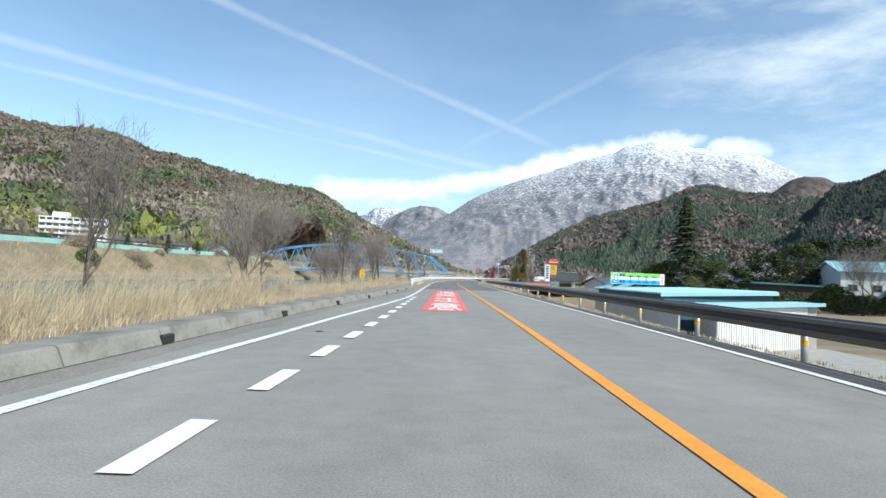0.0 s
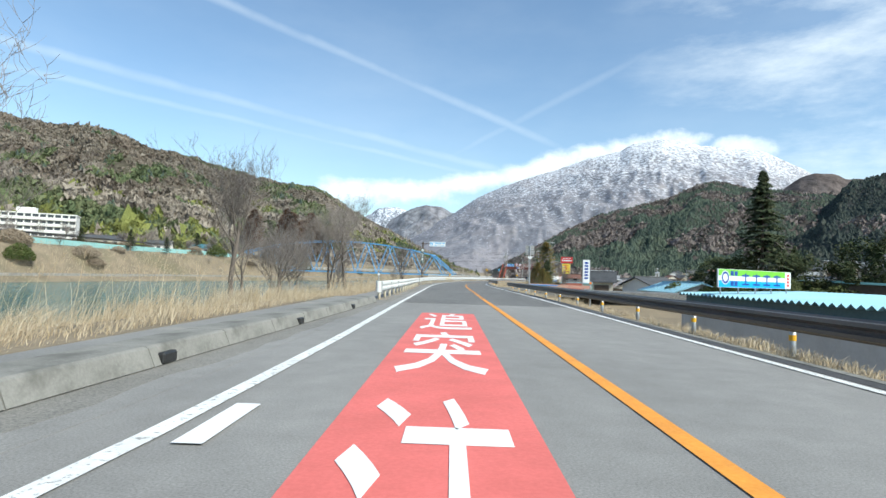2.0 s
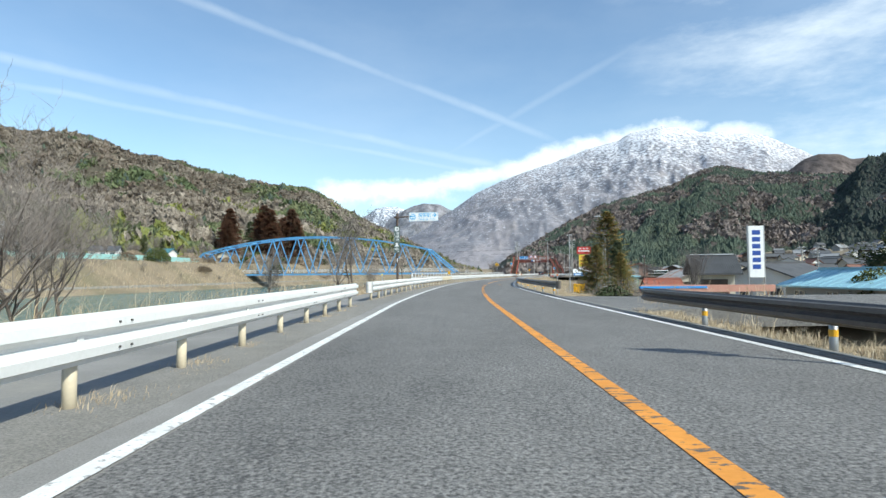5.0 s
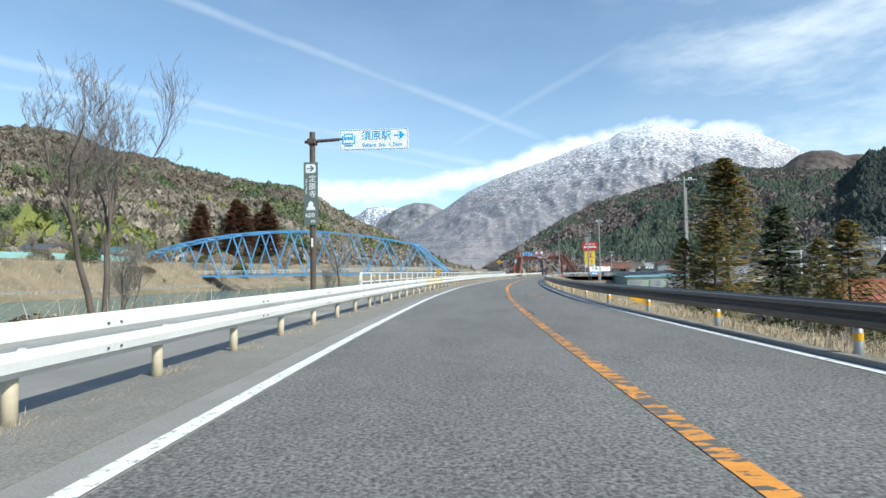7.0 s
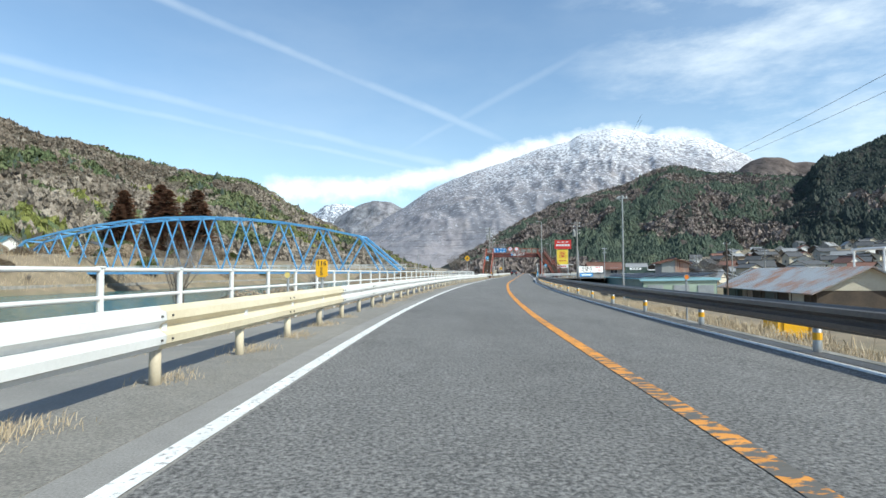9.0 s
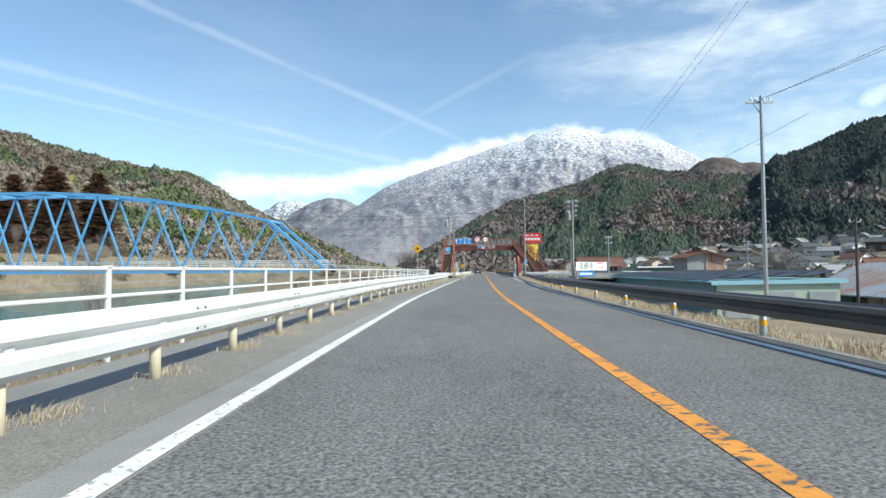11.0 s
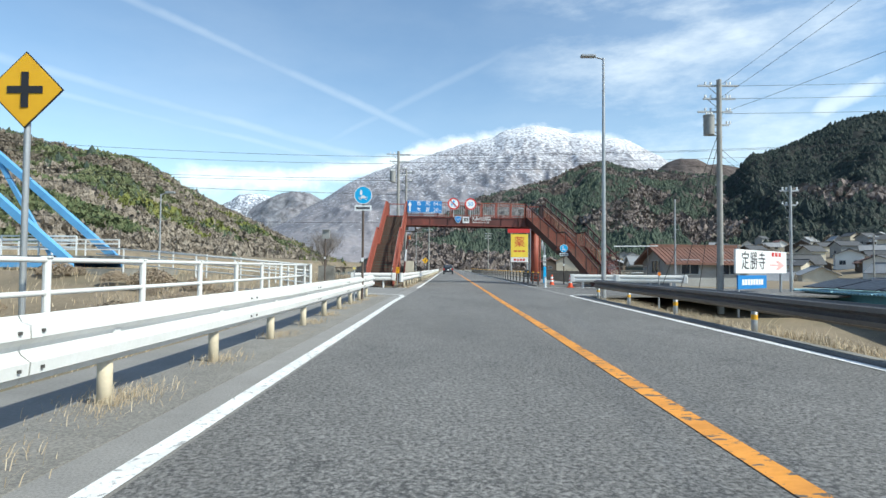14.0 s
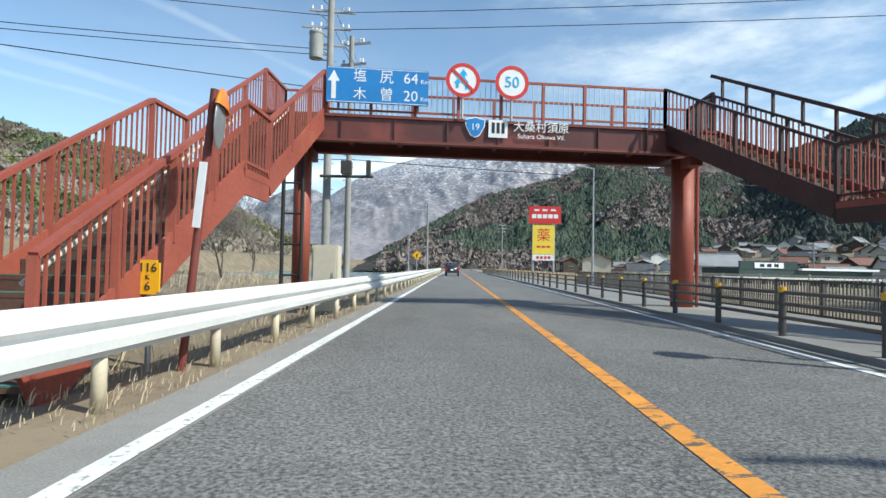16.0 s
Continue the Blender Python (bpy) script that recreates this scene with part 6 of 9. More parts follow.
# boards fixed to the footbridge's road side
def bridge_boards():
    m = spot(237.5, 0, 0, 7.0)
    d = thing("distance_board", "blue distance board with white writing on the footbridge", "road sign", m)
    b = board(d, "panel", 2.56, 0.90, (-1.92, -0.12, 5.62), SIGN_B, 0.04, 0.02)
    for w, h, x, z in ((2.5, 0.014, 0, 0.425), (2.5, 0.014, 0, -0.425)):
        board(b, "border", w, h, (x, -0.023, z), SIGN_W, 0.006)
    flat(b, "arrow", [(-z * 0.62, x * 0.72) for x, z in [(-0.5, -0.09), (0.12, -0.09), (0.12, -0.24), (0.5, 0.0), (0.12, 0.24), (0.12, 0.09), (-0.5, 0.09)]], (-1.1, -0.025, 0), SIGN_W)
    for row, z in ((("塩", "尻", "64"), 0.22), (("木", "曽", "20"), -0.23)):
        lettering(b, row[0], 0.34, (-0.45, -0.022, z), SIGN_W)
        lettering(b, row[1], 0.36, (0.22, -0.022, z), SIGN_W)
        lettering(b, row[2], 0.38, (0.83, -0.022, z), SIGN_W)
        lettering(b, "Km", 0.16, (1.19, -0.022, z - 0.06), SIGN_W)
    for x in (-2.9, -0.9):
        bm = B()
        box(bm, (x, -0.04, 5.12), (0.06, 0.10, 0.16))
        part("bracket", bm, STEEL_D, d)
    for x, label in ((0.24, "round red-rimmed no-overtaking sign on the footbridge"), (1.52, "round red-rimmed speed limit sign on the footbridge")):
        c = thing("round_sign", label, "road sign", m)
        q = part("disc", disc(B(), (0, 0, 0), 0.44, 0.02, 40), SIGN_W, c)
        q.location = (x, -0.16, 5.88)
        ring(q, "rim", 0.345, 0.44, (0, -0.016, 0), SIGN_R, 0.006, 40)
        pole(c, (x, -0.12, 4.9), (x, -0.12, 5.6), 0.035, STEEL, "bracket")
        if x > 1:
            lettering(q, "50", 0.40, (0, -0.018, 0), SIGN_CY)
        else:
            flat(q, "arrow", [(-0.17, -0.2), (-0.11, -0.2), (-0.11, -0.08), (-0.06, -0.08), (-0.14, 0.04), (-0.22, -0.08), (-0.17, -0.08)], (0, -0.022, 0), SIGN_CY)
            flat(q, "arrow", [(0.06, -0.26), (0.14, -0.2), (0.14, -0.05), (0.05, 0.06), (0.05, 0.13), (0.11, 0.13), (0.01, 0.29), (-0.10, 0.13), (-0.04, 0.13), (-0.04, 0.04), (0.06, -0.07)], (0, -0.022, 0), SIGN_CY)
            bm = B()
            box(bm, (0, -0.03, 0), (0.76, 0.006, 0.06), tilt=Matrix.Rotation(radians(45), 4, "Y"))
            part("slash", bm, SIGN_R, q)
    g = thing("route_badge", "blue route shield and village emblem with white name on the girder", "road sign", m)
    flat(g, "shield_border", [(-0.27, 0.20), (0, 0.27), (0.27, 0.20), (0.25, 0.02), (0.12, -0.22), (0, -0.27), (-0.12, -0.22), (-0.25, 0.02)], (0.60, -0.02, 4.72), SIGN_W)
    flat(g, "shield", [(x * 0.9, z * 0.9) for x, z in [(-0.27, 0.20), (0, 0.27), (0.27, 0.20), (0.25, 0.02), (0.12, -0.22), (0, -0.27), (-0.12, -0.22), (-0.25, 0.02)]], (0.60, -0.028, 4.72), SIGN_B)
    lettering(g, "19", 0.24, (0.60, -0.032, 4.72), SIGN_W)
    board(g, "emblem", 0.50, 0.46, (1.20, -0.024, 4.70), SIGN_W, 0.012)
    bars(g, (1.20, -0.034, 4.72), 3, 0.08, 0.28, 0.05, INK)
    lettering(g, "大桑村須原", 0.30, (2.35, -0.022, 4.77), SIGN_W, spacing=1.0)
    lettering(g, "Suhara Okuwa Vil.", 0.17, (2.35, -0.022, 4.53), SIGN_W)


bridge_boards()


def curve_sign():
    c = thing("warning_sign", "small yellow bend warning sign on a pole", "road sign", spot(277, -3.4, 0))
    pole(c, (0, 0, -0.2), (0, 0, 2.6), 0.04, STEEL)
    flat(c, "plate", [(0, 0.45), (0.45, 0), (0, -0.45), (-0.45, 0)], (0, -0.06, 2.1), SIGN_Y, 0.02)
    flat(c, "arrow", [(-0.06, -0.22), (0.05, -0.22), (0.05, 0.0), (0.16, 0.12), (0.1, 0.2), (-0.06, 0.06)], (0, -0.07, 2.1), INK)


curve_sign()


def bend_mirror():
    c = thing("traffic_mirror", "orange-hooded convex traffic mirror on a brown pole", "traffic mirror", spot(229.0, -2.8, 0.22) @ Matrix.Rotation(radians(5), 4, "Y"))
    pole(c, (0, 0, -0.4), (0, 0, 2.8), 0.045, RED_DARK)
    bm = B()
    bmesh.ops.create_uvsphere(bm, u_segments=24, v_segments=12, radius=0.31, matrix=Matrix.Translation((0.10, 0, 2.45)) @ Matrix.Rotation(radians(103), 4, "Z") @ Matrix.Diagonal((1, 0.10, 1.0, 1)))
    part("mirror", bm, STEEL, c, "convex mirror seen edge on", True)
    bm = B()
    bmesh.ops.create_uvsphere(bm, u_segments=24, v_segments=10, radius=0.33, matrix=Matrix.Translation((0.11, -0.01, 2.48)) @ Matrix.Rotation(radians(103), 4, "Z") @ Matrix.Diagonal((1, 0.2, 1.0, 1)))
    bmesh.ops.delete(bm, geom=[v for v in bm.verts if v.co.z < 2.56], context="VERTS")
    part("hood", bm, ORANGE, c, "orange hood", True)
    board(c, "plate", 0.085, 0.72, (0.0, -0.06, 1.62), SIGN_W, 0.015)
    c2 = thing("square_mirror", "square grey traffic mirror seen from behind on a brown pole", "traffic mirror", spot(226.6, -7.0, 0))
    pole(c2, (0, 0, -0.1), (0, 0, 3.0), 0.04, BROWN_POLE)
    board(c2, "mirror", 0.40, 0.46, (0.06, -0.07, 2.9), SIGN_GREY, 0.08, 0.03)
    board(c2, "hood", 0.44, 0.05, (0.06, -0.12, 3.15), SIGN_GREY, 0.2)
    board(c2, "sticker", 0.08, 0.12, (0, -0.05, 1.6), SIGN_W, 0.006)


bend_mirror()


# ---- street lamps, poles and wires ----
def street_lamp(s, d, z, base, label, arm=-1.0, r=0.09):
    c = thing("street_lamp", label, "street lamp", spot(s, d, 0), "street lamps")
    pole(c, (0, 0, base), (0, 0, z), r, STEEL, r1=r * 0.5)
    pole(c, (0, 0, z - 0.05), (arm, 0, z + 0.1), 0.03, STEEL, "arm")
    bm = B()
    box(bm, (arm * 1.15, 0, z + 0.08), (0.62, 0.24, 0.12), bevel=0.04)
    part("lantern", bm, STEEL, c)
    return c


street_lamp(217.9, 6.2, 9.75, -0.3, "tall tapered grey street lamp by the junction", -0.55, 0.10)
street_lamp(229.6, -17.8, 5.5, 0.3, "slim grey street lamp by the bridge road", 0.5, 0.07)
street_lamp(262, 9.5, 8.0, -0.1, "tall grey street lamp beyond the footbridge", -0.8)
street_lamp(112, 44, 6.2, -2.6, "grey street lamp in the village", -0.8)
street_lamp(300, -6.0, 7.5, -0.4, "grey street lamp by the river", 0.8)


def insulator(parent, place):
    bm = B()
    for i in range(3):
        bmesh.ops.create_cone(bm, cap_ends=True, segments=10, radius1=0.05, radius2=0.035, depth=0.04, matrix=Matrix.Translation(Vector(place) + Vector((0, 0, 0.03 + 0.045 * i))))
    part("insulator", bm, SIGN_W, parent)


def utility_pole(s, d, z, base, label, arms=3, transformer=False, r=0.15, rz=0, material=None, wide=1.1, step=0.75):
    c = thing("utility_pole", label, "utility pole", spot(s, d, 0, rz), "utility poles")
    pole(c, (0, 0, base), (0, 0, z), r, material or CONCRETE_POLE, r1=r * 0.72, n=16)
    for i in range(arms):
        h = z - 0.25 - i * step
        a = part("crossarm", bar(B(), (-wide + 0.25 * (i % 2), 0.1, h), (wide - 0.15 * i, 0.1, h), 0.08, 0.08), STEEL, c)
        for x in (-wide + 0.35, -0.35, 0.4, wide - 0.4):
            insulator(a, (x, 0.1, h + 0.04))
        pole(c, (-wide * 0.55, 0.1, h), (0, 0.1, h - 0.45), 0.018, STEEL, "brace", n=6)
    if transformer:
        bm = B()
        rod(bm, (-0.48, 0.0, z - 2.6), (-0.48, 0.0, z - 1.75), 0.24, n=20)
        rod(bm, (-0.48, 0.0, z - 1.75), (-0.48, 0.0, z - 1.68), 0.26, n=20)
        t = part("transformer", bm, SIGN_GREY, c, "grey transformer drum")
        for k in range(3):
            insulator(t, (-0.6 + 0.12 * k, 0, z - 1.68))
        pole(c, (-0.5, 0.0, z - 2.62), (0.1, 0.0, z - 2.62), 0.04, STEEL, "bracket")
    for k in range(int((z - base - 3) / 0.45)):
        pole(c, (0.0, 0, base + 2.2 + k * 0.45), (0.22 * (-1) ** k, 0, base + 2.2 + k * 0.45), 0.012, STEEL, "step_bolt", n=6)
    return c


utility_pole(221.3, 12.5, 10.0, -1.2, "concrete utility pole with transformer and crossarms by the temple board", 4, True, wide=0.95, step=0.62)
utility_pole(242.6, -4.35, 10.85, -0.3, "concrete utility pole with crossarms behind the footbridge", 4, True, rz=10, wide=1.0, step=0.6)
utility_pole(243.4, -3.75, 9.4, -0.3, "second slimmer utility pole behind the footbridge", 3, rz=-15, r=0.12, wide=0.7)
utility_pole(133.9, 15.0, 8.1, -2.8, "old utility pole with a wide crossarm above the cedars", 1, r=0.105, wide=0.95)
utility_pole(135.0, 15.4, 7.4, -2.8, "leaning stay pole beside the utility pole", 0, r=0.09)
utility_pole(171.1, 12.3, 8.15, -2.8, "slim steel pole with a short crossarm on the verge", 1, r=0.09, wide=0.55, material=STEEL)
utility_pole(224.4, 17.6, 5.5, -1.5, "short grey pole with cables behind the temple board", 2, r=0.09, wide=0.5, material=STEEL)
utility_pole(228.9, 13.4, 5.3, -0.5, "thin steel pole by the village lane", 0, r=0.06, material=STEEL)
utility_pole(190, 27.5, 4.6, -2.7, "dark wooden utility pole between the sheds", 1, r=0.11, wide=0.4, material=BROWN_POLE)
utility_pole(310, 2.0 - 6.0, 10.5, -0.3, "distant utility pole beside the road", 3)
utility_pole(355, 11.0, 11.0, -0.3, "distant utility pole near the shop", 3)
for s, d in ((205, 62), (232, 75), (262, 52), (290, 70), (250, 96), (320, 60), (180, 80)):
    utility_pole(s, d, 8.5 + ground_z(s, d) + 0.6, ground_z(s, d) - 0.3, "distant village utility pole with crossarms", 3, wide=0.9)


def wire(p, q, sag, r=0.008, n=14):
    pts = [p.lerp(q, i / n) - Vector((0, 0, sag * 4 * i / n * (1 - i / n))) for i in range(n + 1)]
    ob = new("overhead_wire", raw("overhead_wire", *sweep(pts, r, 5), BLACK_PAINT, True))
    return tagged(ob, "thin black overhead wire between poles", "wire", "overhead wires")


for z, k in ((10.6, 0.02), (10.5, 0.03), (9.9, 0.02), (9.3, 0.03)):
    wire(at(242.6, -4.3, z), at(236, 60, z + 2.0), 0.8, 0.013)
for z in (10.4, 9.8, 8.6, 8.4):
    wire(at(242.6, -4.4, z), at(222, -62, z + 0.5), 1.1, 0.014)
wire(at(242.6, -4.4, 7.2), at(205, -60, 6.5), 0.8, 0.016)
wire(at(243.4, -3.7, 4.9), at(250, 40, 5.2), 0.5, 0.014)
wire(at(243.4, -3.7, 4.9), at(246, -50, 6.2), 0.4, 0.014)
for z in (9.7, 9.1, 8.4):
    wire(at(221.3, 12.5, z), at(218, 75, z + 5.0), 1.3)
    wire(at(221.3, 12.5, z), at(171.1, 14.2, z + 6.0 if z > 9 else z - 1.0), 0.9)
for z in (7.2, 6.9, 6.5):
    wire(at(221.3, 12.5, z - 0.4), at(224.4, 17.6, z - 2.0), 0.25)
    wire(at(224.4, 17.6, 5.2), at(226 + (z - 6.5) * 8, 40, 3.0), 0.7)
for k in range(4):
    wire(at(221.3, 12.5, 7.6 - k * 0.4), at(222 + k, 9.8 + k * 1.4, -0.4), 0.02, 0.014, 6)
for z in (8.0, 7.9):
    wire(at(133.9, 15.0 + (z - 7.95) * 16, z), at(171.1, 12.3, 8.0), 0.5)
for z in (10.3, 9.6):
    wire(at(310, -4, z), at(242.6, -4.35, z), 0.8)


# ---- street furniture by the footbridge ----
def cone_(s, d, label="orange traffic cone with white bands"):
    c = thing("traffic_cone", label, "traffic cone", spot(s, d, 0.01), "traffic cones")
    bm = B()
    box(bm, (0, 0, 0.02), (0.38, 0.38, 0.04), bevel=0.012)
    bmesh.ops.create_cone(bm, cap_ends=True, segments=20, radius1=0.14, radius2=0.03, depth=0.68, matrix=Matrix.Translation((0, 0, 0.37)))
    part("body", bm, CONE_O, c)
    for z in (0.33, 0.52):
        r = 0.14 - 0.11 * (z - 0.03) / 0.68
        bm = B()
        bmesh.ops.create_cone(bm, cap_ends=False, segments=20, radius1=r + 0.012, radius2=r - 0.006, depth=0.11, matrix=Matrix.Translation((0, 0, z)))
        part("white_band", bm, SIGN_W, c)


cone_(228.1, 7.0)
cone_(230.2, 6.3)
cone_(231.2, 6.5)
st = thing("bus_stop_post", "blue and white upright notice post at the lane corner", "notice post", spot(229.2, 5.68, 0))
pole(st, (0.0, 0, -0.05), (0, 0, 2.5), 0.045, STEEL)
bm = B()
box(bm, (0, -0.06, 0.72), (0.17, 0.06, 1.0), bevel=0.02)
part("blue_panel", bm, SIGN_CY, st)
w = board(st, "white_panel", 0.17, 0.62, (0, -0.06, 1.60), SIGN_W, 0.03)
for ch, z in (("注", 0.09), ("意", -0.13)):
    lettering(w, ch, 0.18, (0, -0.02, z), INK)
bm = B()
bmesh.ops.create_uvsphere(bm, u_segments=20, v_segments=10, radius=0.30, matrix=Matrix.Translation((-0.12, 0, 2.45)) @ Matrix.Rotation(radians(70), 4, "Z") @ Matrix.Diagonal((1, 0.2, 1.1, 1)))
part("mirror", bm, STEEL, st, "convex mirror seen edge on", True)
for s, d in ((227.8, 5.5), (227.0, 9.6)):
    b_ = thing("bollard", "white plastic bollard at the lane corner", "bollard", spot(s, d, 0), "bollards")
    pole(b_, (0, 0, -0.05), (0, 0, 0.62), 0.06, SIGN_W, "post")
    pole(b_, (0, 0, 0.56), (0, 0, 0.61), 0.063, STEEL, "band")
cab = thing("control_cabinet", "beige metal control cabinet beside the footbridge column", "cabinet", spot(236.4, -2.95, 0))
board(cab, "body", 0.62, 1.55, (0, 0.2, 0.78), WALL_CREAM, 0.45, 0.02)
board(cab, "door", 0.54, 1.4, (0, -0.035, 0.80), WALL_CREAM, 0.02, 0.01)
board(cab, "handle", 0.03, 0.12, (0.2, -0.055, 0.85), STEEL, 0.02)
fr = thing("ladder_rack", "black pipe frame behind the footbridge column", "rack", spot(237.6, -4.1, 0))
for x in (-0.25, 0.25):
    pole(fr, (x, 0, -0.1), (x, 0, 4.0), 0.05, BLACK_PAINT, "post")
for z in (0.8, 1.6, 2.4, 3.2):
    pole(fr, (-0.25, 0, z), (0.25, 0, z), 0.025, BLACK_PAINT, "rung")
cam_arm = thing("pole_equipment", "dark control box on an arm from the utility pole", "equipment", spot(242.2, -3.6, 0))
pole(cam_arm, (-0.9, 0, 4.1), (0.9, 0, 4.1), 0.05, STEEL_D, "arm")
board(cam_arm, "box", 0.35, 0.45, (0.0, 0, 4.4), STEEL_D, 0.3, 0.02)
board(cam_arm, "hood", 0.14, 0.5, (0.75, 0, 4.4), STEEL_D, 0.2, 0.02)
par = thing("parapet", "stained concrete parapet posts at the bridge road corner", "parapet", spot(231.2, -8.6, 0))
for x in (-0.75, 0.75):
    board(par, "block", 1.0, 1.25, (x, 0, 0.55), CONCRETE, 0.5, 0.03)
gate = thing("metal_fence", "brown metal bar fence beside the stairs", "fence", spot(231.2, -6.6, 0))
for z in (0.15, 1.05):
    part("rail", bar(B(), (-1.15, 0, z), (1.2, 0, z), 0.05, 0.06), BROWN_POLE, gate)
for i in range(20):
    part("bar", bar(B(), (-1.12 + i * 0.122, 0, 0.15), (-1.12 + i * 0.122, 0, 1.05), 0.022), BROWN_POLE, gate)


def lattice_gate():
    g = thing("scaffold", "dark pipe frame with a rusty lattice under the stairs", "scaffold", spot(229.0, 9.2, 0))
    for x in (0.0, 0.9, 2.6):
        pole(g, (x, 0, 0), (x, 0, 2.5), 0.025, STEEL_D, "upright", n=8)
    pole(g, (0.6, 0, 2.45), (3.2, 0, 2.5), 0.03, SIGN_W, "ledger", n=8)
    pole(g, (-0.3, 0, 1.25), (2.6, 0, 1.25), 0.02, STEEL_D, "ledger", n=8)
    for i in range(4):
        z = 0.25 + 0.48 * i
        pole(g, (0.0, 0.03, z), (0.9, 0.03, z + 0.48), 0.018, RED_DARK, "brace", n=8)
        pole(g, (0.9, 0.05, z), (0.0, 0.05, z + 0.48), 0.018, RED_DARK, "brace", n=8)


lattice_gate()


def car(s, d, label, paint, rz=0.0):
    c = thing("car", label, "car", spot(s, d, 0, rz))
    bm = B()
    prof = [(-2.0, 0.35), (-2.08, 0.62), (-2.02, 0.98), (-1.9, 1.05), (-1.45, 1.50), (-0.3, 1.58), (0.55, 1.50), (1.15, 1.05), (1.95, 0.92), (2.08, 0.60), (2.02, 0.35)]
    for x, k in ((-0.83, 1.0), (0.83, 1.0)):
        for y, z in prof:
            t = 1 - 0.14 * max(0.0, (z - 1.0) / 0.5)
            bm.verts.new((x * t, y, z))
    bm.verts.ensure_lookup_table()
    n = len(prof)
    for i in range(n):
        j = (i + 1) % n
        bm.faces.new([bm.verts[k] for k in (i, i + n, j + n, j)])
    bm.faces.new([bm.verts[k] for k in range(n)])
    bm.faces.new([bm.verts[k] for k in range(2 * n - 1, n - 1, -1)])
    bmesh.ops.recalc_face_normals(bm, faces=bm.faces)
    bmesh.ops.bevel(bm, geom=list(bm.edges), offset=0.05, segments=2, affect="EDGES")
    part("body", bm, paint, c, "", True)
    f = flat(c, "rear_window", [(-0.62, 1.10), (0.62, 1.10), (0.54, 1.44), (-0.54, 1.44)], (0, 0, 0), GLASS_DARK, 0.01)
    f.matrix_local = Matrix.Translation((0, -1.93, 0)) @ Matrix.Translation((0, 0.05, 1.08)) @ Matrix.Rotation(radians(-44), 4, "X") @ Matrix.Translation((0, -0.055, -1.08))
    for x in (-0.68, 0.68):
        board(c, "tail_lamp", 0.24, 0.26, (x, -2.05, 0.82), LAMP_RED, 0.05, 0.03)
    board(c, "number_plate", 0.33, 0.165, (0, -2.09, 0.72), SIGN_W, 0.02)
    board(c, "bumper", 1.6, 0.24, (0, -2.06, 0.46), paint, 0.1, 0.05)
    for x in (-0.72, 0.72):
        for y in (-1.25, 1.3):
            w_ = part("wheel", rod(B(), (x - 0.1, y, 0.31), (x + 0.1, y, 0.31), 0.31, n=24), TYRE, c)
            part("rim", rod(B(), (x * 1.145 - 0.01, y, 0.31), (x * 1.145 + 0.01, y, 0.31), 0.19, n=16), STEEL, w_)
    return c


car(292, -0.1, "dark compact car standing in the lane ahead", CAR_PAINT)


# ---- trees ----
def tube(verts, faces, p0, p1, r0, r1, n):
    d = (p1 - p0)
    if d.length < 1e-5:
        return
    d = d.normalized()
    x = d.orthogonal().normalized()
    y = d.cross(x)
    k = len(verts)
    for p, r in ((p0, r0), (p1, r1)):
        for i in range(n):
            a = 2 * math.pi * i / n
            v = p + x * (r * math.cos(a)) + y * (r * math.sin(a))
            verts.append((v.x, v.y, v.z))
    for i in range(n):
        j = (i + 1) % n
        faces.append((k + i, k + j, k + n + j, k + n + i))


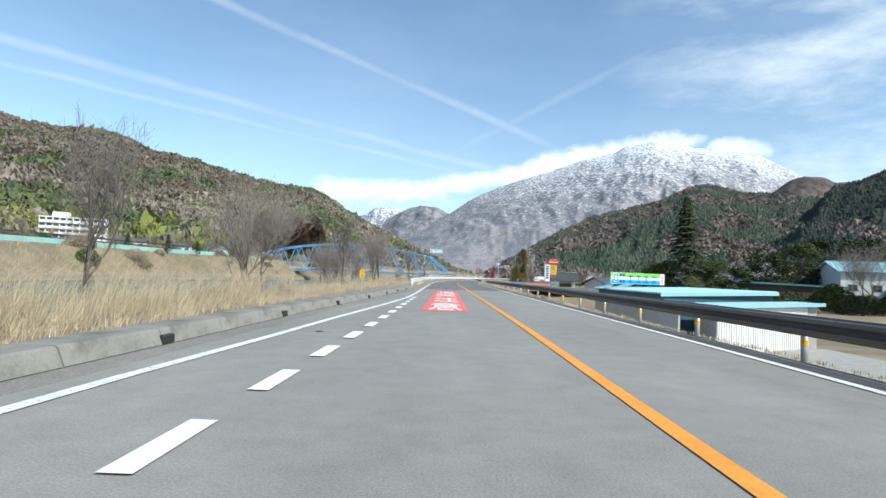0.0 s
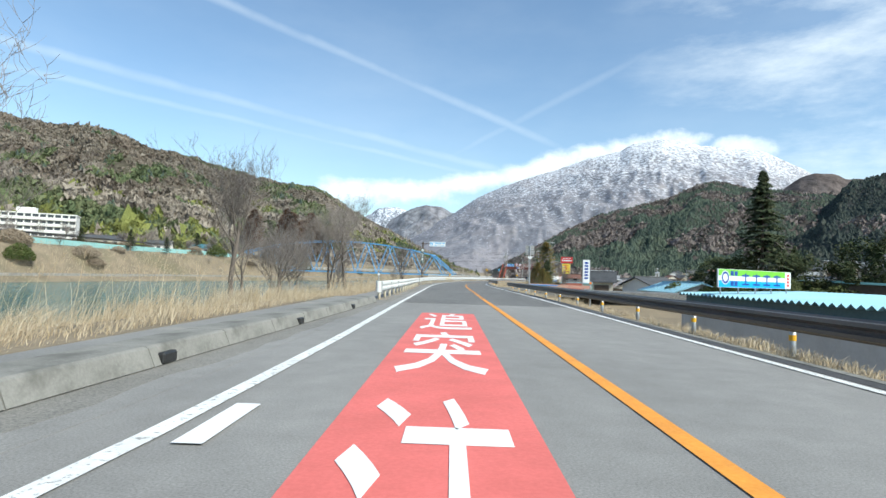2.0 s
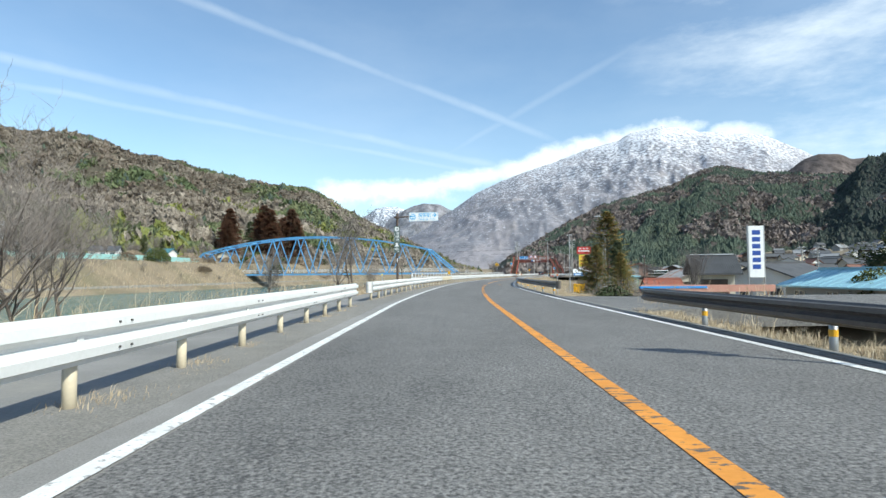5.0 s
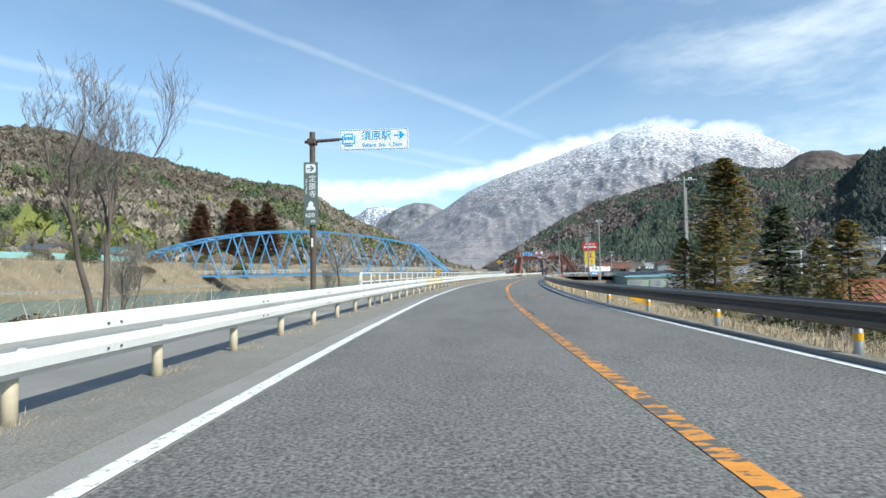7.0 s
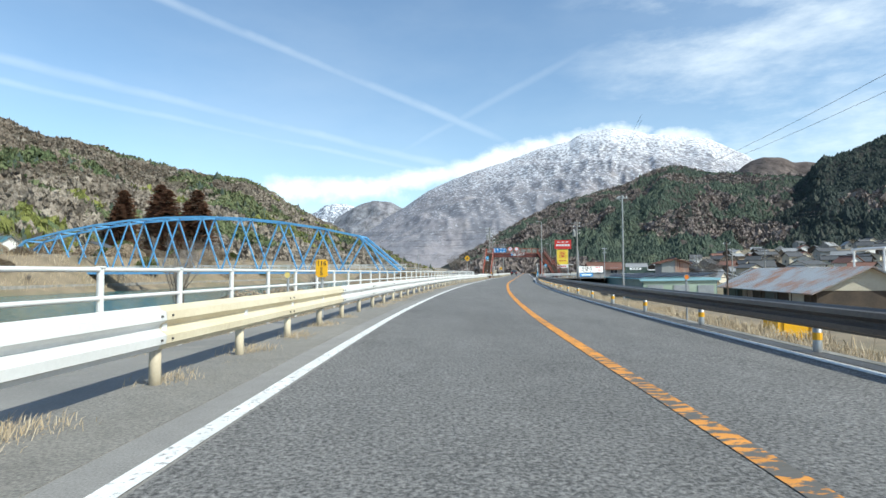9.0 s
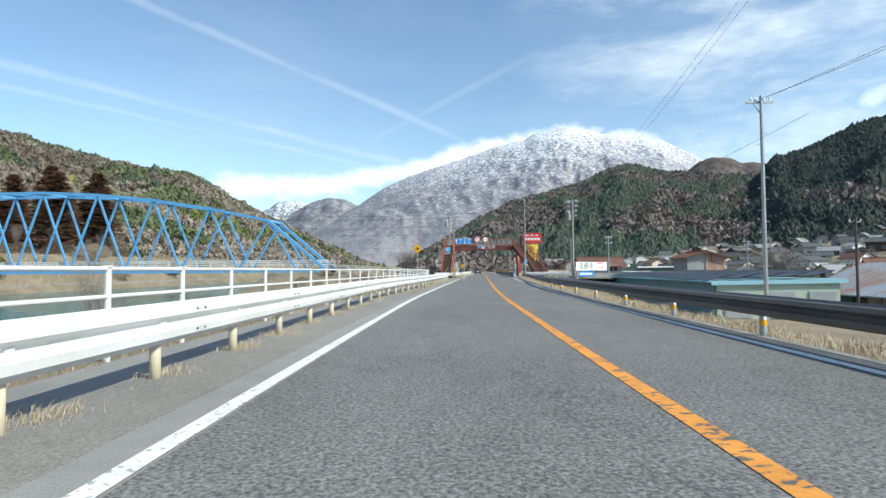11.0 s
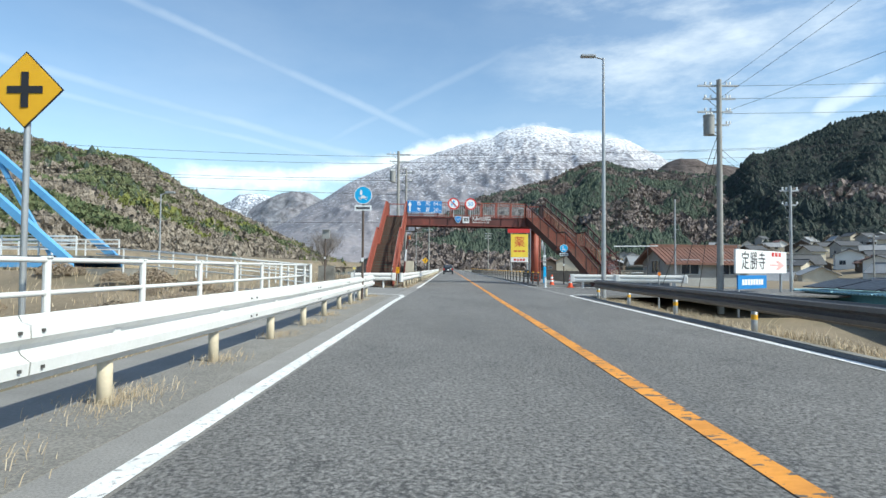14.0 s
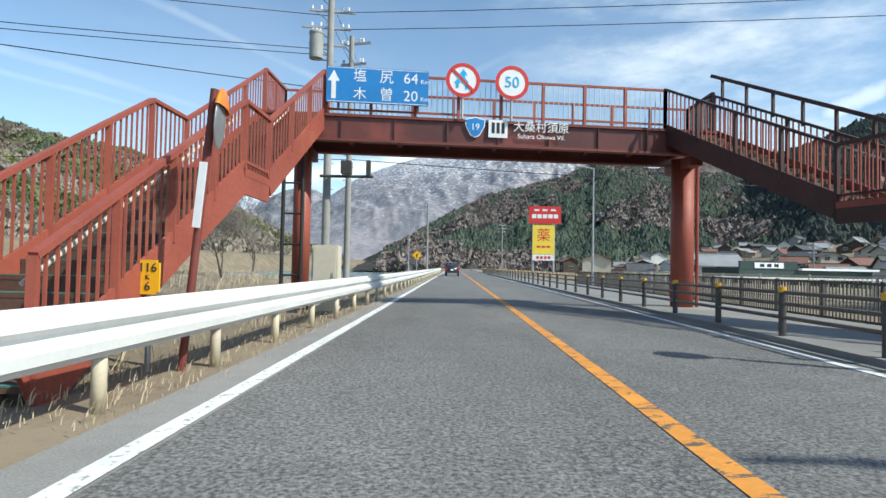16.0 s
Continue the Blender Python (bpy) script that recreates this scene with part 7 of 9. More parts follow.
def bare_tree_meshes(seed, height, spread, stems=1, fine=1.0, droop=0.0, trunk=0.5, reach=(0.48, 0.72), crook=0.16):
    """Bark and twig meshes of a leafless tree."""
    rg = random.Random(seed)
    bark, twig = ([], []), ([], [])

    def grow(p, d, ln, r, level):
        segs = 5 if level < 2 else 3
        q = p
        pts = [p]
        for i in range(segs):
            bend = Vector((rg.uniform(-1, 1), rg.uniform(-1, 1), rg.uniform(-0.5, 0.8))) * (crook + 0.06 * level)
            d = (d + bend + Vector((0, 0, 0.10 - droop * level))).normalized()
            q2 = q + d * (ln / segs)
            ra, rb = r * (1 - 0.55 * i / segs), r * (1 - 0.55 * (i + 1) / segs)
            store, n = (bark, 8 if level == 0 else 6) if level < 2 else (twig, 3)
            tube(store[0], store[1], q, q2, ra, rb, n)
            q = q2
            pts.append(q)
        if level >= 5 or ln < 0.12:
            return
        kids = {0: 8, 1: 8, 2: 6, 3: 5, 4: 3}[level]
        kids = max(2, int(kids * fine + rg.uniform(-0.4, 0.6)))
        for i in range(kids):
            u = rg.uniform(0.55 if level == 0 else 0.2, 1.0)
            k = min(int(u * segs), segs - 1)
            base = pts[k].lerp(pts[k + 1], u * segs - k)
            side = Vector((rg.uniform(-1, 1), rg.uniform(-1, 1), rg.uniform(0.0, 0.7)))
            nd = (d * 0.5 + side.normalized() * (0.85 * spread)).normalized()
            lo, hi = reach if level < 2 else (0.48, 0.72)
            grow(base, nd, ln * rg.uniform(lo, hi) * (1.0 if level else 1.0 / max(trunk * 2, 0.6)), max(r * (1 - 0.5 * u) * rg.uniform(0.42, 0.6), 0.0042), level + 1)

    for i in range(stems):
        lean = Vector((rg.uniform(-0.35, 0.35), rg.uniform(-0.35, 0.35), 1)) if stems > 1 else Vector((rg.uniform(-0.1, 0.1), rg.uniform(-0.1, 0.1), 1))
        grow(Vector((rg.uniform(-0.1, 0.1) * (stems > 1), rg.uniform(-0.1, 0.1) * (stems > 1), -0.4)), lean.normalized(), height * trunk * rg.uniform(0.85, 1.1), 0.0155 * height * (0.75 if stems > 1 else 1.0), 0)
    return raw("trunk", *bark, BARK, True), raw("branchwork", *twig, TWIG), max(v[2] for v in twig[0])


BARE = [bare_tree_meshes(11, 7.0, 0.8, 1, 0.85, reach=(0.5, 0.75)), bare_tree_meshes(12, 7.0, 0.95, 2, 0.85, 0.0, 0.45, (0.55, 0.8), 0.2), bare_tree_meshes(13, 7.5, 0.5, 2, 0.75, trunk=0.55, reach=(0.4, 0.62)), bare_tree_meshes(14, 6.5, 1.0, 1, 0.8, 0.0, 0.45, (0.55, 0.85), 0.22), bare_tree_meshes(16, 7.0, 0.8, 1, 0.75)]


def bare_tree(kind, s, d, top, label, rz=0.0, sink=0.0):
    z = ground_z(s, d) - sink
    t = thing("bare_tree", label, "tree", spot(s, d, z, rz) @ Matrix.Scale((top - z) / BARE[kind][2], 4), "leafless roadside trees")
    part("trunk", BARE[kind][0], None, t)
    part("branchwork", BARE[kind][1], None, t, "fine grey-brown twigs")


for kind, s, d, top, rz in ((0, 25.0, -15.8, 8.1, 20), (1, 33.3, -10.9, 7.2, 70), (0, 45.2, -8.3, 6.5, 140), (3, 52.8, -8.6, 5.6, 10), (1, 60.0, -7.8, 6.2, 200), (2, 65.9, -7.7, 7.6, 40), (3, 74.5, -10.5, 5.8, 300),
                           (1, 84.5, -16.5, 6.5, 120), (3, 90.6, -5.95, 4.0, 250), (2, 99.4, -6.9, 5.8, 15), (4, 112.9, -5.6, 3.9, 90), (0, 40.0, -14.0, 5.5, 290), (4, 57.0, -12.5, 5.0, 160), (1, 70.0, -14.5, 5.5, 220),
                           (3, 12.0, -13.0, 4.8, 330), (4, 91, -20, 6.0, 60), (0, 122, -22, 4.5, 33), (2, 152, -19, 4.0, 80), (3, 176, -18, 3.2, 120), (1, 255, -13, 5.5, 45), (4, 268, -16, 6, 200)):
    bare_tree(kind, s, d, top, ("grey leafless riverside tree with spreading branches", "bushy leafless riverside tree with several stems", "slender tall leafless tree with upright stems", "low spreading leafless riverside tree", "thin young leafless tree")[kind], rz)
for kind, s, d, top, rz in ((0, 82, 70, 12, 0), (1, 90, 78, 11, 50), (3, 75, 82, 12, 90), (0, 100, 92, 13, 140), (1, 84, 60, 9, 200), (3, 116, 72, 10, 260), (0, 96, 13.5, 3.0, 10), (1, 206, 30, 4, 20)):
    bare_tree(kind, s, d, top, "brownish leafless tree on the village side", rz)


far_rnd = random.Random(61)
for i in range(56):
    s, d = far_rnd.uniform(60, 330), -far_rnd.uniform(99, 150)
    bare_tree(far_rnd.choice((0, 1, 3, 2)), s, d, ground_z(s, d) + far_rnd.uniform(4.5, 9.0), "grey-brown leafless tree on the far bank", far_rnd.uniform(0, 360))
for i in range(26):
    s, d = far_rnd.uniform(20, 300), -far_rnd.uniform(86, 95)
    bare_tree(far_rnd.choice((1, 3)), s, d, ground_z(s, d) + far_rnd.uniform(1.6, 3.6), "low leafless scrub tree at the far waterline", far_rnd.uniform(0, 360))


def needle_clumps(rg, height, width, n, top_sharp=1.3, droop=0.35, base=0.06, size=1.0):
    """Sprays hanging along drooping branches round a conifer's stem; a few branches are missing."""
    verts, faces = [], []
    each = 13
    for i in range(max(n // each, 20)):
        u = rg.random() ** 0.85
        z = height * (base + (1 - base) * u)
        a = rg.uniform(0, 2 * math.pi)
        reach = width * (1 - u) ** (1 / top_sharp) * rg.uniform(0.45, 1.12) + 0.12
        out = Vector((math.cos(a), math.sin(a), 0))
        side = Vector((-math.sin(a), math.cos(a), 0))
        for k in range(each):
            t = rg.uniform(0.12, 1.0) ** 0.7
            off = rg.uniform(-1, 1) * (0.30 * reach * (1.08 - t) + 0.08 * size)
            c = out * (reach * t) + side * off + Vector((0, 0, z + reach * t * (0.18 - droop * t) + rg.uniform(-0.12, 0.12) * size))
            d = (out * rg.uniform(0.5, 1.0) + side * (off / reach * 1.2 + rg.uniform(-0.4, 0.4)) + Vector((0, 0, -droop * rg.uniform(0.3, 1.6)))).normalized()
            w = d.cross(Vector((0, 0, 1))).normalized()
            ln, wd = size * rg.uniform(0.35, 0.8), size * rg.uniform(0.10, 0.22)
            up = Vector((0, 0, 1)) * wd * 0.5
            q = len(verts)
            for v in (c - d * ln * 0.5, c + w * wd, c + d * ln * 0.6, c - w * wd, c + up):
                verts.append(tuple(v))
            faces += [(q, q + 1, q + 4), (q + 1, q + 2, q + 4), (q + 2, q + 3, q + 4), (q + 3, q, q + 4)]
    return verts, faces


def conifer_meshes(seed, height, width, n, material, sharp=1.3, size=1.0, droop=0.35):
    rg = random.Random(seed)
    v, f = needle_clumps(rg, height, width, n, sharp, droop, size=size)
    bm = rod(B(), (0, 0, -0.5), (0, 0, height * 0.97), 0.016 * height, 0.02, 8)
    for i in range(24):
        a, z = rg.uniform(0, 6.28), height * rg.uniform(0.15, 0.85)
        r = width * (1 - z / height) * 0.8
        rod(bm, (0, 0, z), (r * math.cos(a), r * math.sin(a), z - droop * r * 0.4), 0.03, 0.008, 5, False)
    return mesh_of(bm, "trunk", BARK), raw("crown", v, f, material)


CON = {"fir": conifer_meshes(21, 16.0, 4.9, 7000, CONIFER, 1.15, 0.85, 0.24), "cedar": conifer_meshes(22, 9.0, 3.3, 8000, CEDAR, 1.5, 0.42, 0.0), "dark": conifer_meshes(23, 7.0, 1.9, 5000, CONIFER, 1.6, 0.45, 0.1), "red": conifer_meshes(24, 14.0, 4.6, 7000, REDDISH, 1.9, 1.0, 0.05)}
CON_H = {"fir": 16.0, "cedar": 9.0, "dark": 7.0, "red": 14.0}


def conifer(kind, s, d, top, label, rz=0.0, z=None):
    z = ground_z(s, d) if z is None else z
    t = thing("conifer", label, "tree", spot(s, d, z, rz) @ Matrix.Scale((top - z) / CON_H[kind], 4), "conifers")
    part("trunk", CON[kind][0], None, t)
    part("crown", CON[kind][1], None, t, "dense crown of small sprays")


def broad_meshes(seed):
    """Trunk and uneven leafy crown of a broad evergreen ten metres high."""
    rg = random.Random(seed)
    bm = rod(B(), (0, 0, -0.5), (0.2, 0, 6.0), 0.28, 0.10, 8)
    verts, faces = [], []
    for i in range(26):
        a, z = rg.uniform(0, 6.283), rg.uniform(2.2, 8.6)
        r = 3.2 * math.sin(math.pi * min(max((z - 1.0) / 9.4, 0.05), 0.97)) * rg.uniform(0.35, 1.0)
        c, big = Vector((r * math.cos(a), r * math.sin(a), z)), rg.uniform(0.8, 1.5)
        rod(bm, (0.1, 0, max(z - 2.2, 1.0)), tuple(c), 0.06, 0.015, 5, False)
        for k in range(230):
            o = Vector((rg.gauss(0, 1), rg.gauss(0, 1), rg.gauss(0, 0.75)))
            o = o.normalized() * big * rg.random() ** 0.35
            x = Vector((rg.uniform(-1, 1), rg.uniform(-1, 1), rg.uniform(-0.6, 0.6))).normalized()
            y = x.orthogonal().normalized()
            q, n = rg.uniform(0.10, 0.22), len(verts)
            verts += [tuple(c + o + x * q), tuple(c + o + y * q * 0.55), tuple(c + o - x * q), tuple(c + o - y * q * 0.55)]
            faces.append((n, n + 1, n + 2, n + 3))
    return mesh_of(bm, "trunk", BARK), raw("crown", verts, faces, EVERGREEN)


EVERGREEN = island_mat("evergreen_leaves", [(0.022, 0.036, 0.018), (0.035, 0.05, 0.022), (0.05, 0.062, 0.026), (0.075, 0.078, 0.034), (0.03, 0.042, 0.02)])
BROAD = [broad_meshes(71), broad_meshes(72), broad_meshes(73)]


def broad_tree(s, d, top, wide):
    z = ground_z(s, d)
    k = (top - z) / 10.0
    t = thing("evergreen_tree", "dark broad-crowned evergreen tree behind the factory", "tree", spot(s, d, z, s * 37 % 360) @ Matrix.Diagonal((k * wide, k * wide, k, 1)), "evergreens behind the factory")
    pair = BROAD[int(s + d) % 3]
    part("trunk", pair[0], None, t)
    part("crown", pair[1], None, t)


conifer("fir", 106.2, 42.2, 16.9, "tall dark fir with drooping branches", 0)
conifer("fir", 112, 49, 7.0, "dark fir beside the taller one", 90)
conifer("cedar", 122.0, 13.9, 7.2, "golden-brown tinged cedar beside the road", 0)
conifer("cedar", 119.6, 12.4, 3.7, "golden-green cedar beside the road", 140)
conifer("dark", 115.2, 13.7, 3.9, "dark green narrow cypress by the verge", 60)
conifer("cedar", 123.5, 12.0, 2.9, "golden-green cedar bush beside the road", 160)
conifer("cedar", 111.5, 13.4, 2.2, "low dark green cedar bush behind the rail", 220)
conifer("cedar", 108.0, 12.4, 2.6, "rounded evergreen bush behind the dark rail", 300)
for s, d, top, wide in ((104, 37, 6.0, 1.3), (110, 58, 9, 1.1), (116, 66, 11, 1), (122, 72, 12, 1.1), (112, 92, 16, 1), (120, 100, 17, 1.1), (104, 104, 16, 1), (130, 84, 13, 1.1), (96, 112, 16, 1.2), (100, 49, 5, 1.4), (108, 46, 7, 1.2), (118, 40, 6, 1.3)):
    broad_tree(s, d, top, wide)
for i in range(22):
    s, d = 84 + 50 * rnd.random(), 92 + 60 * rnd.random()
    conifer(rnd.choice(("fir", "dark", "dark")), s, d, ground_z(s, d) + rnd.uniform(9, 16), "dark conifer on the slope behind the factory", rnd.uniform(0, 360))
for s, d, k, h in ((322, -134, "red", 26), (330, -142, "red", 29), (336, -130, "red", 28), (345, -140, "red", 24), (330, -124, "red", 22), (340, -150, "red", 26), (362, -183, "red", 30), (370, -190, "red", 27), (352, -178, "red", 22), (378, -180, "dark", 24), (215, -110, "dark", 7), (222, -122, "dark", 8), (160, -95, "dark", 6), (150, -100, "dark", 5), (170, -92, "dark", 5)):
    conifer(k, s, d, ground_z(s, d) + h, "reddish-brown winter cedar on the far bank" if k == "red" else "dark evergreen on the far bank", rnd.uniform(0, 360))


def shrub_mesh(seed, n, r, h, material, size=0.22):
    rg = random.Random(seed)
    verts, faces = [], []
    for i in range(n):
        a, u = rg.uniform(0, 6.283), rg.random()
        rr = r * math.sqrt(rg.random())
        c = Vector((rr * math.cos(a), rr * math.sin(a), h * (1 - (rr / r) ** 2 * 0.7) * u ** 0.6))
        x = Vector((rg.uniform(-1, 1), rg.uniform(-1, 1), rg.uniform(-1, 1))).normalized()
        y = x.orthogonal().normalized()
        q = size * rg.uniform(0.5, 1.2)
        k = len(verts)
        verts += [tuple(c + x * q), tuple(c + y * q * 0.5), tuple(c - x * q * 0.3), tuple(c - y * q * 0.5)]
        faces.append((k, k + 1, k + 2, k + 3))
    return raw("shrub", verts, faces, material)



def bramble_mesh(seed):
    """A heap of arching bare canes."""
    rg = random.Random(seed)
    verts, faces = [], []
    for i in range(170):
        a, r = rg.uniform(0, 6.283), 1.1 * math.sqrt(rg.random())
        p = Vector((r * math.cos(a), r * math.sin(a), 0.0))
        d = Vector((rg.uniform(-0.6, 0.6), rg.uniform(-0.6, 0.6), 1.0)).normalized()
        ln = rg.uniform(0.9, 2.2)
        for k in range(6):
            d = (d + Vector((rg.uniform(-0.35, 0.35), rg.uniform(-0.35, 0.35), -0.22))).normalized()
            q = p + d * ln / 6
            tube(verts, faces, p, q, 0.011 * (1 - k / 8), 0.011 * (1 - (k + 1) / 8), 3)
            p = q
    return raw("shrub", verts, faces, TWIG)


SHRUBS = [shrub_mesh(31, 3200, 1.4, 1.7, SHRUB, 0.11), shrub_mesh(32, 2200, 1.2, 1.2, CONIFER, 0.11), shrub_mesh(33, 2600, 1.6, 1.3, WEED_G, 0.11), shrub_mesh(34, 5200, 1.4, 2.2, BAMBOO, 0.11), shrub_mesh(35, 1500, 1.6, 1.8, WOOD_BARE, 0.14), bramble_mesh(36)]


def shrub(kind, s, d, k=1.0):
    ob = tagged(new("shrub", SHRUBS[kind]), ("olive-green leafy shrub on rough ground", "dark evergreen shrub on the slope", "tangled brown winter shrub on the bank", "pale green bamboo thicket behind the factory", "grey-brown leafless bush in the village", "tangled leafless bramble thicket on the slope")[kind], "shrub", "shrubs")
    ob.matrix_world = spot(s, d, ground_z(s, d) - 0.1, rnd.uniform(0, 360)) @ Matrix.Scale(k, 4)


for i in range(16):
    shrub(5, 93 + 12 * rnd.random(), 8.0 + 3.0 * rnd.random(), rnd.uniform(0.9, 1.5))
for i in range(14):
    shrub(1, 94 + 12 * rnd.random(), 8.2 + 3.0 * rnd.random(), rnd.uniform(0.7, 1.2))
for i in range(12):
    shrub(rnd.choice((0, 2)), 103 + 26 * rnd.random(), 10 + 6 * rnd.random(), rnd.uniform(0.6, 1.1))
for i in range(22):
    shrub(rnd.choice((2, 2, 0)), 50 + 165 * rnd.random(), -12 - 4 * rnd.random(), rnd.uniform(0.4, 0.8))
for i in range(26):
    shrub(rnd.choice((0, 0, 1, 2)), 85 + 40 * rnd.random(), 46 + 30 * rnd.random(), rnd.uniform(1.2, 2.8))
for i in range(18):
    shrub(3, 92 + 18 * rnd.random(), 30 + 16 * rnd.random(), rnd.uniform(1.0, 2.0))
for i in range(40):
    shrub(4, 190 + 330 * rnd.random(), 70 + 160 * rnd.random(), rnd.uniform(1.2, 2.6))
for i in range(30):
    shrub(rnd.choice((2, 2, 0)), 120 + 170 * rnd.random(), -88 - 26 * rnd.random(), rnd.uniform(1.0, 2.4))
for i in range(72):
    shrub(rnd.choice((5, 5, 2)), 86 + 132 * rnd.random(), -6.3 - 4.5 * rnd.random(), rnd.uniform(0.35, 0.75))
for i in range(26):
    shrub(2, 195 + 30 * rnd.random(), -9.5 - 14 * rnd.random(), rnd.uniform(0.3, 0.7))
for i in range(24):
    shrub(rnd.choice((0, 2, 2)), 240 + 90 * rnd.random(), -86 - 30 * rnd.random(), rnd.uniform(1.2, 3.0))


# ---- dry grass: blades as one sheet of stuff for each bank ----
def grass(name, places, label, material, seed):
    """places: (s, d, z, height, lean)."""
    rg = random.Random(seed)
    verts, faces = [], []
    for s, d, z, h, w in places:
        p = at(s, d, z - 0.03)
        a = rg.uniform(0, 6.283)
        x = Vector((math.cos(a), math.sin(a), 0))
        b = rg.uniform(0, 6.283)
        lean = (Vector((math.cos(b), math.sin(b), 0)) * rg.uniform(0.1, 0.8) + Vector((0.25, 0.3, 0))) * h
        k = len(verts)
        m = p + lean * 0.35 + Vector((0, 0, h * 0.62))
        t = p + lean + Vector((0, 0, h * rg.uniform(0.6, 1.0)))
        verts += [tuple(p - x * w), tuple(p + x * w), tuple(m + x * w * 0.8), tuple(m - x * w * 0.8), tuple(t)]
        faces += [(k, k + 1, k + 2, k + 3), (k + 3, k + 2, k + 4)]
    ob = new(name, raw(name, verts, faces, material))
    return tagged(ob, label, "grass", kind="stuff")


def scatter(n, s0, s1, d0, d1, h0, h1, w, seed, clump=0.12, thin=0.45, edge=None, zfix=None, zf=ground_z):
    rg = random.Random(seed)
    out = []
    tries = 0
    while len(out) < n and tries < n * 5:
        tries += 1
        s, d = rg.uniform(s0, s1), rg.uniform(d0, d1)
        v = noise.noise((s * clump * 2, d * clump * 4, seed))
        if rg.random() > thin + 0.7 * (v + 0.35):
            continue
        if edge is not None and not edge(s, d):
            continue
        h = rg.uniform(h0, h1) * (0.8 + 1.0 * v)
        out.append((s, d, (zf(s, d) if zfix is None else zfix), max(h, 0.06), w * rg.uniform(0.6, 1.4)))
    return out


near_edge = lambda s, d: d < KERB(s) - VERGE(s) - 0.05 - 0.2 * noise.noise((s * 0.7, 3, 0))
bank_z = lambda s, d: 0.17 if d > KERB(s) - 2.6 else ground_z(s, d)
bank = scatter(46000, -4, 46.4, -9.0, -4.0, 0.08, 0.34, 0.005, 1, 0.3, 0.45, edge=near_edge, zf=bank_z)
bank += scatter(20000, -2, 46.4, -8.8, -5.0, 0.35, 0.85, 0.0035, 2, 0.3, 0.0, edge=lambda s, d: near_edge(s, d + 0.7), zf=bank_z)
bank += scatter(7000, -2, 20, -9.4, -5.6, 0.8, 1.5, 0.003, 23, 0.35, 0.0, edge=lambda s, d: near_edge(s, d + 1.2), zf=bank_z)
bank += scatter(900, -2, 50, -9.6, -6.2, 1.2, 2.1, 0.004, 21, 0.5, 0.0)
bank += scatter(12000, 0, 60, -14.0, -8.5, 0.3, 0.9, 0.006, 9, 0.3, 0.2)
grass("dry_grass", bank, "straw-coloured dry grass and stalks on the river bank", DRY, 3)
far_edge = lambda s, d: d < RAIL_L(s) - PATH_W(s) + 0.13 - 0.2 * noise.noise((s * 0.7, 5, 0))
bank = scatter(24000, 46, 122, -10.0, -4.6, 0.10, 0.42, 0.007, 4, 0.3, 0.25, edge=far_edge)
bank += scatter(3000, 50, 110, -9.5, -6.0, 0.6, 1.4, 0.006, 22, 0.4, 0.05)
bank += scatter(26000, 112, 218, -7.5, -3.9, 0.06, 0.30, 0.005, 24, 0.4, 0.25, edge=far_edge)
stalks = scatter(16000, 100, 218, -9.0, -4.5, 0.2, 0.6, 0.006, 5, 0.3, 0.3, edge=far_edge)
stalks += scatter(6000, 50, 220, -15.0, -8.5, 0.3, 0.9, 0.010, 6, 0.3, 0.2)
grass("winter_weeds", stalks, "brown dead weeds and stalks beside the river footway", WEED_G, 14)
grass("dry_grass", bank, "straw-coloured dry grass beside the river footway", DRY, 4)
verge = scatter(5000, 4, 34, 5.2, 6.6, 0.04, 0.12, 0.006, 11, 0.4, 0.2, edge=lambda s, d: d > WHITE_R(s) + 0.75)
verge += scatter(26000, 30, 81, 5.15, 7.2, 0.05, 0.26, 0.005, 13, 0.4, 0.3, edge=lambda s, d: d > WHITE_R(s) + 0.75)
verge += scatter(60000, 90, 217, 4.9, 6.9, 0.05, 0.27, 0.005, 12, 0.4, 0.3, edge=lambda s, d: d > WHITE_R(s) + 0.62)
grass("verge_grass", verge, "short dry grass along the dark guard rail", DRY, 5)
tufts = []
tr = random.Random(8)


def clump(s, d, n, r, h0, h1, z=0.005):
    return [(s + tr.gauss(0, r * 1.5), d + tr.gauss(0, r), z, tr.uniform(h0, h1), 0.003) for _ in range(n)]


for rail in ((47.5, 82.4), (86.0, 217.0)):
    s = rail[0] + 0.7
    while s < rail[1]:
        k = noise.noise((s * 0.2, 7, 1)) + (0.6 if s > 115 else 0.35)
        if k > 0:
            tufts += clump(s + tr.uniform(-0.1, 0.5), RAIL_L(s) + tr.uniform(-0.05, 0.12), int((70 + 200 * k) * (2 if s > 115 else 1)), 0.10 + 0.09 * k, 0.03, 0.17 if s > 115 else 0.13)
        for q in range(3):
            if tr.random() < 0.25 + 0.6 * k:
                tufts += clump(s + tr.uniform(0.2, 2.0), RAIL_L(s) + tr.uniform(-0.2, 0.25), int(40 + 60 * tr.random()), 0.12, 0.02, 0.08)
        s += 2.08
for s in np.arange(226.5, 300, 0.4):
    tufts += scatter(60, s, s + 0.5, FAR_L(s) - 0.9, FAR_L(s) + 0.5, 0.03, 0.16, 0.004, int(s * 10), 2.0, 0.9, zfix=0.0)
grass("verge_weeds", tufts, "small dry grass tufts round the rail posts", DRY, 6)
reeds = scatter(9000, 228, 330, -9, -3.2, 0.2, 0.7, 0.008, 15)
reeds += scatter(9000, 206, 262, -30, -9.5, 0.15, 0.6, 0.012, 25)
reeds += scatter(8000, 100, 330, -94, -84, 0.5, 1.8, 0.03, 16)
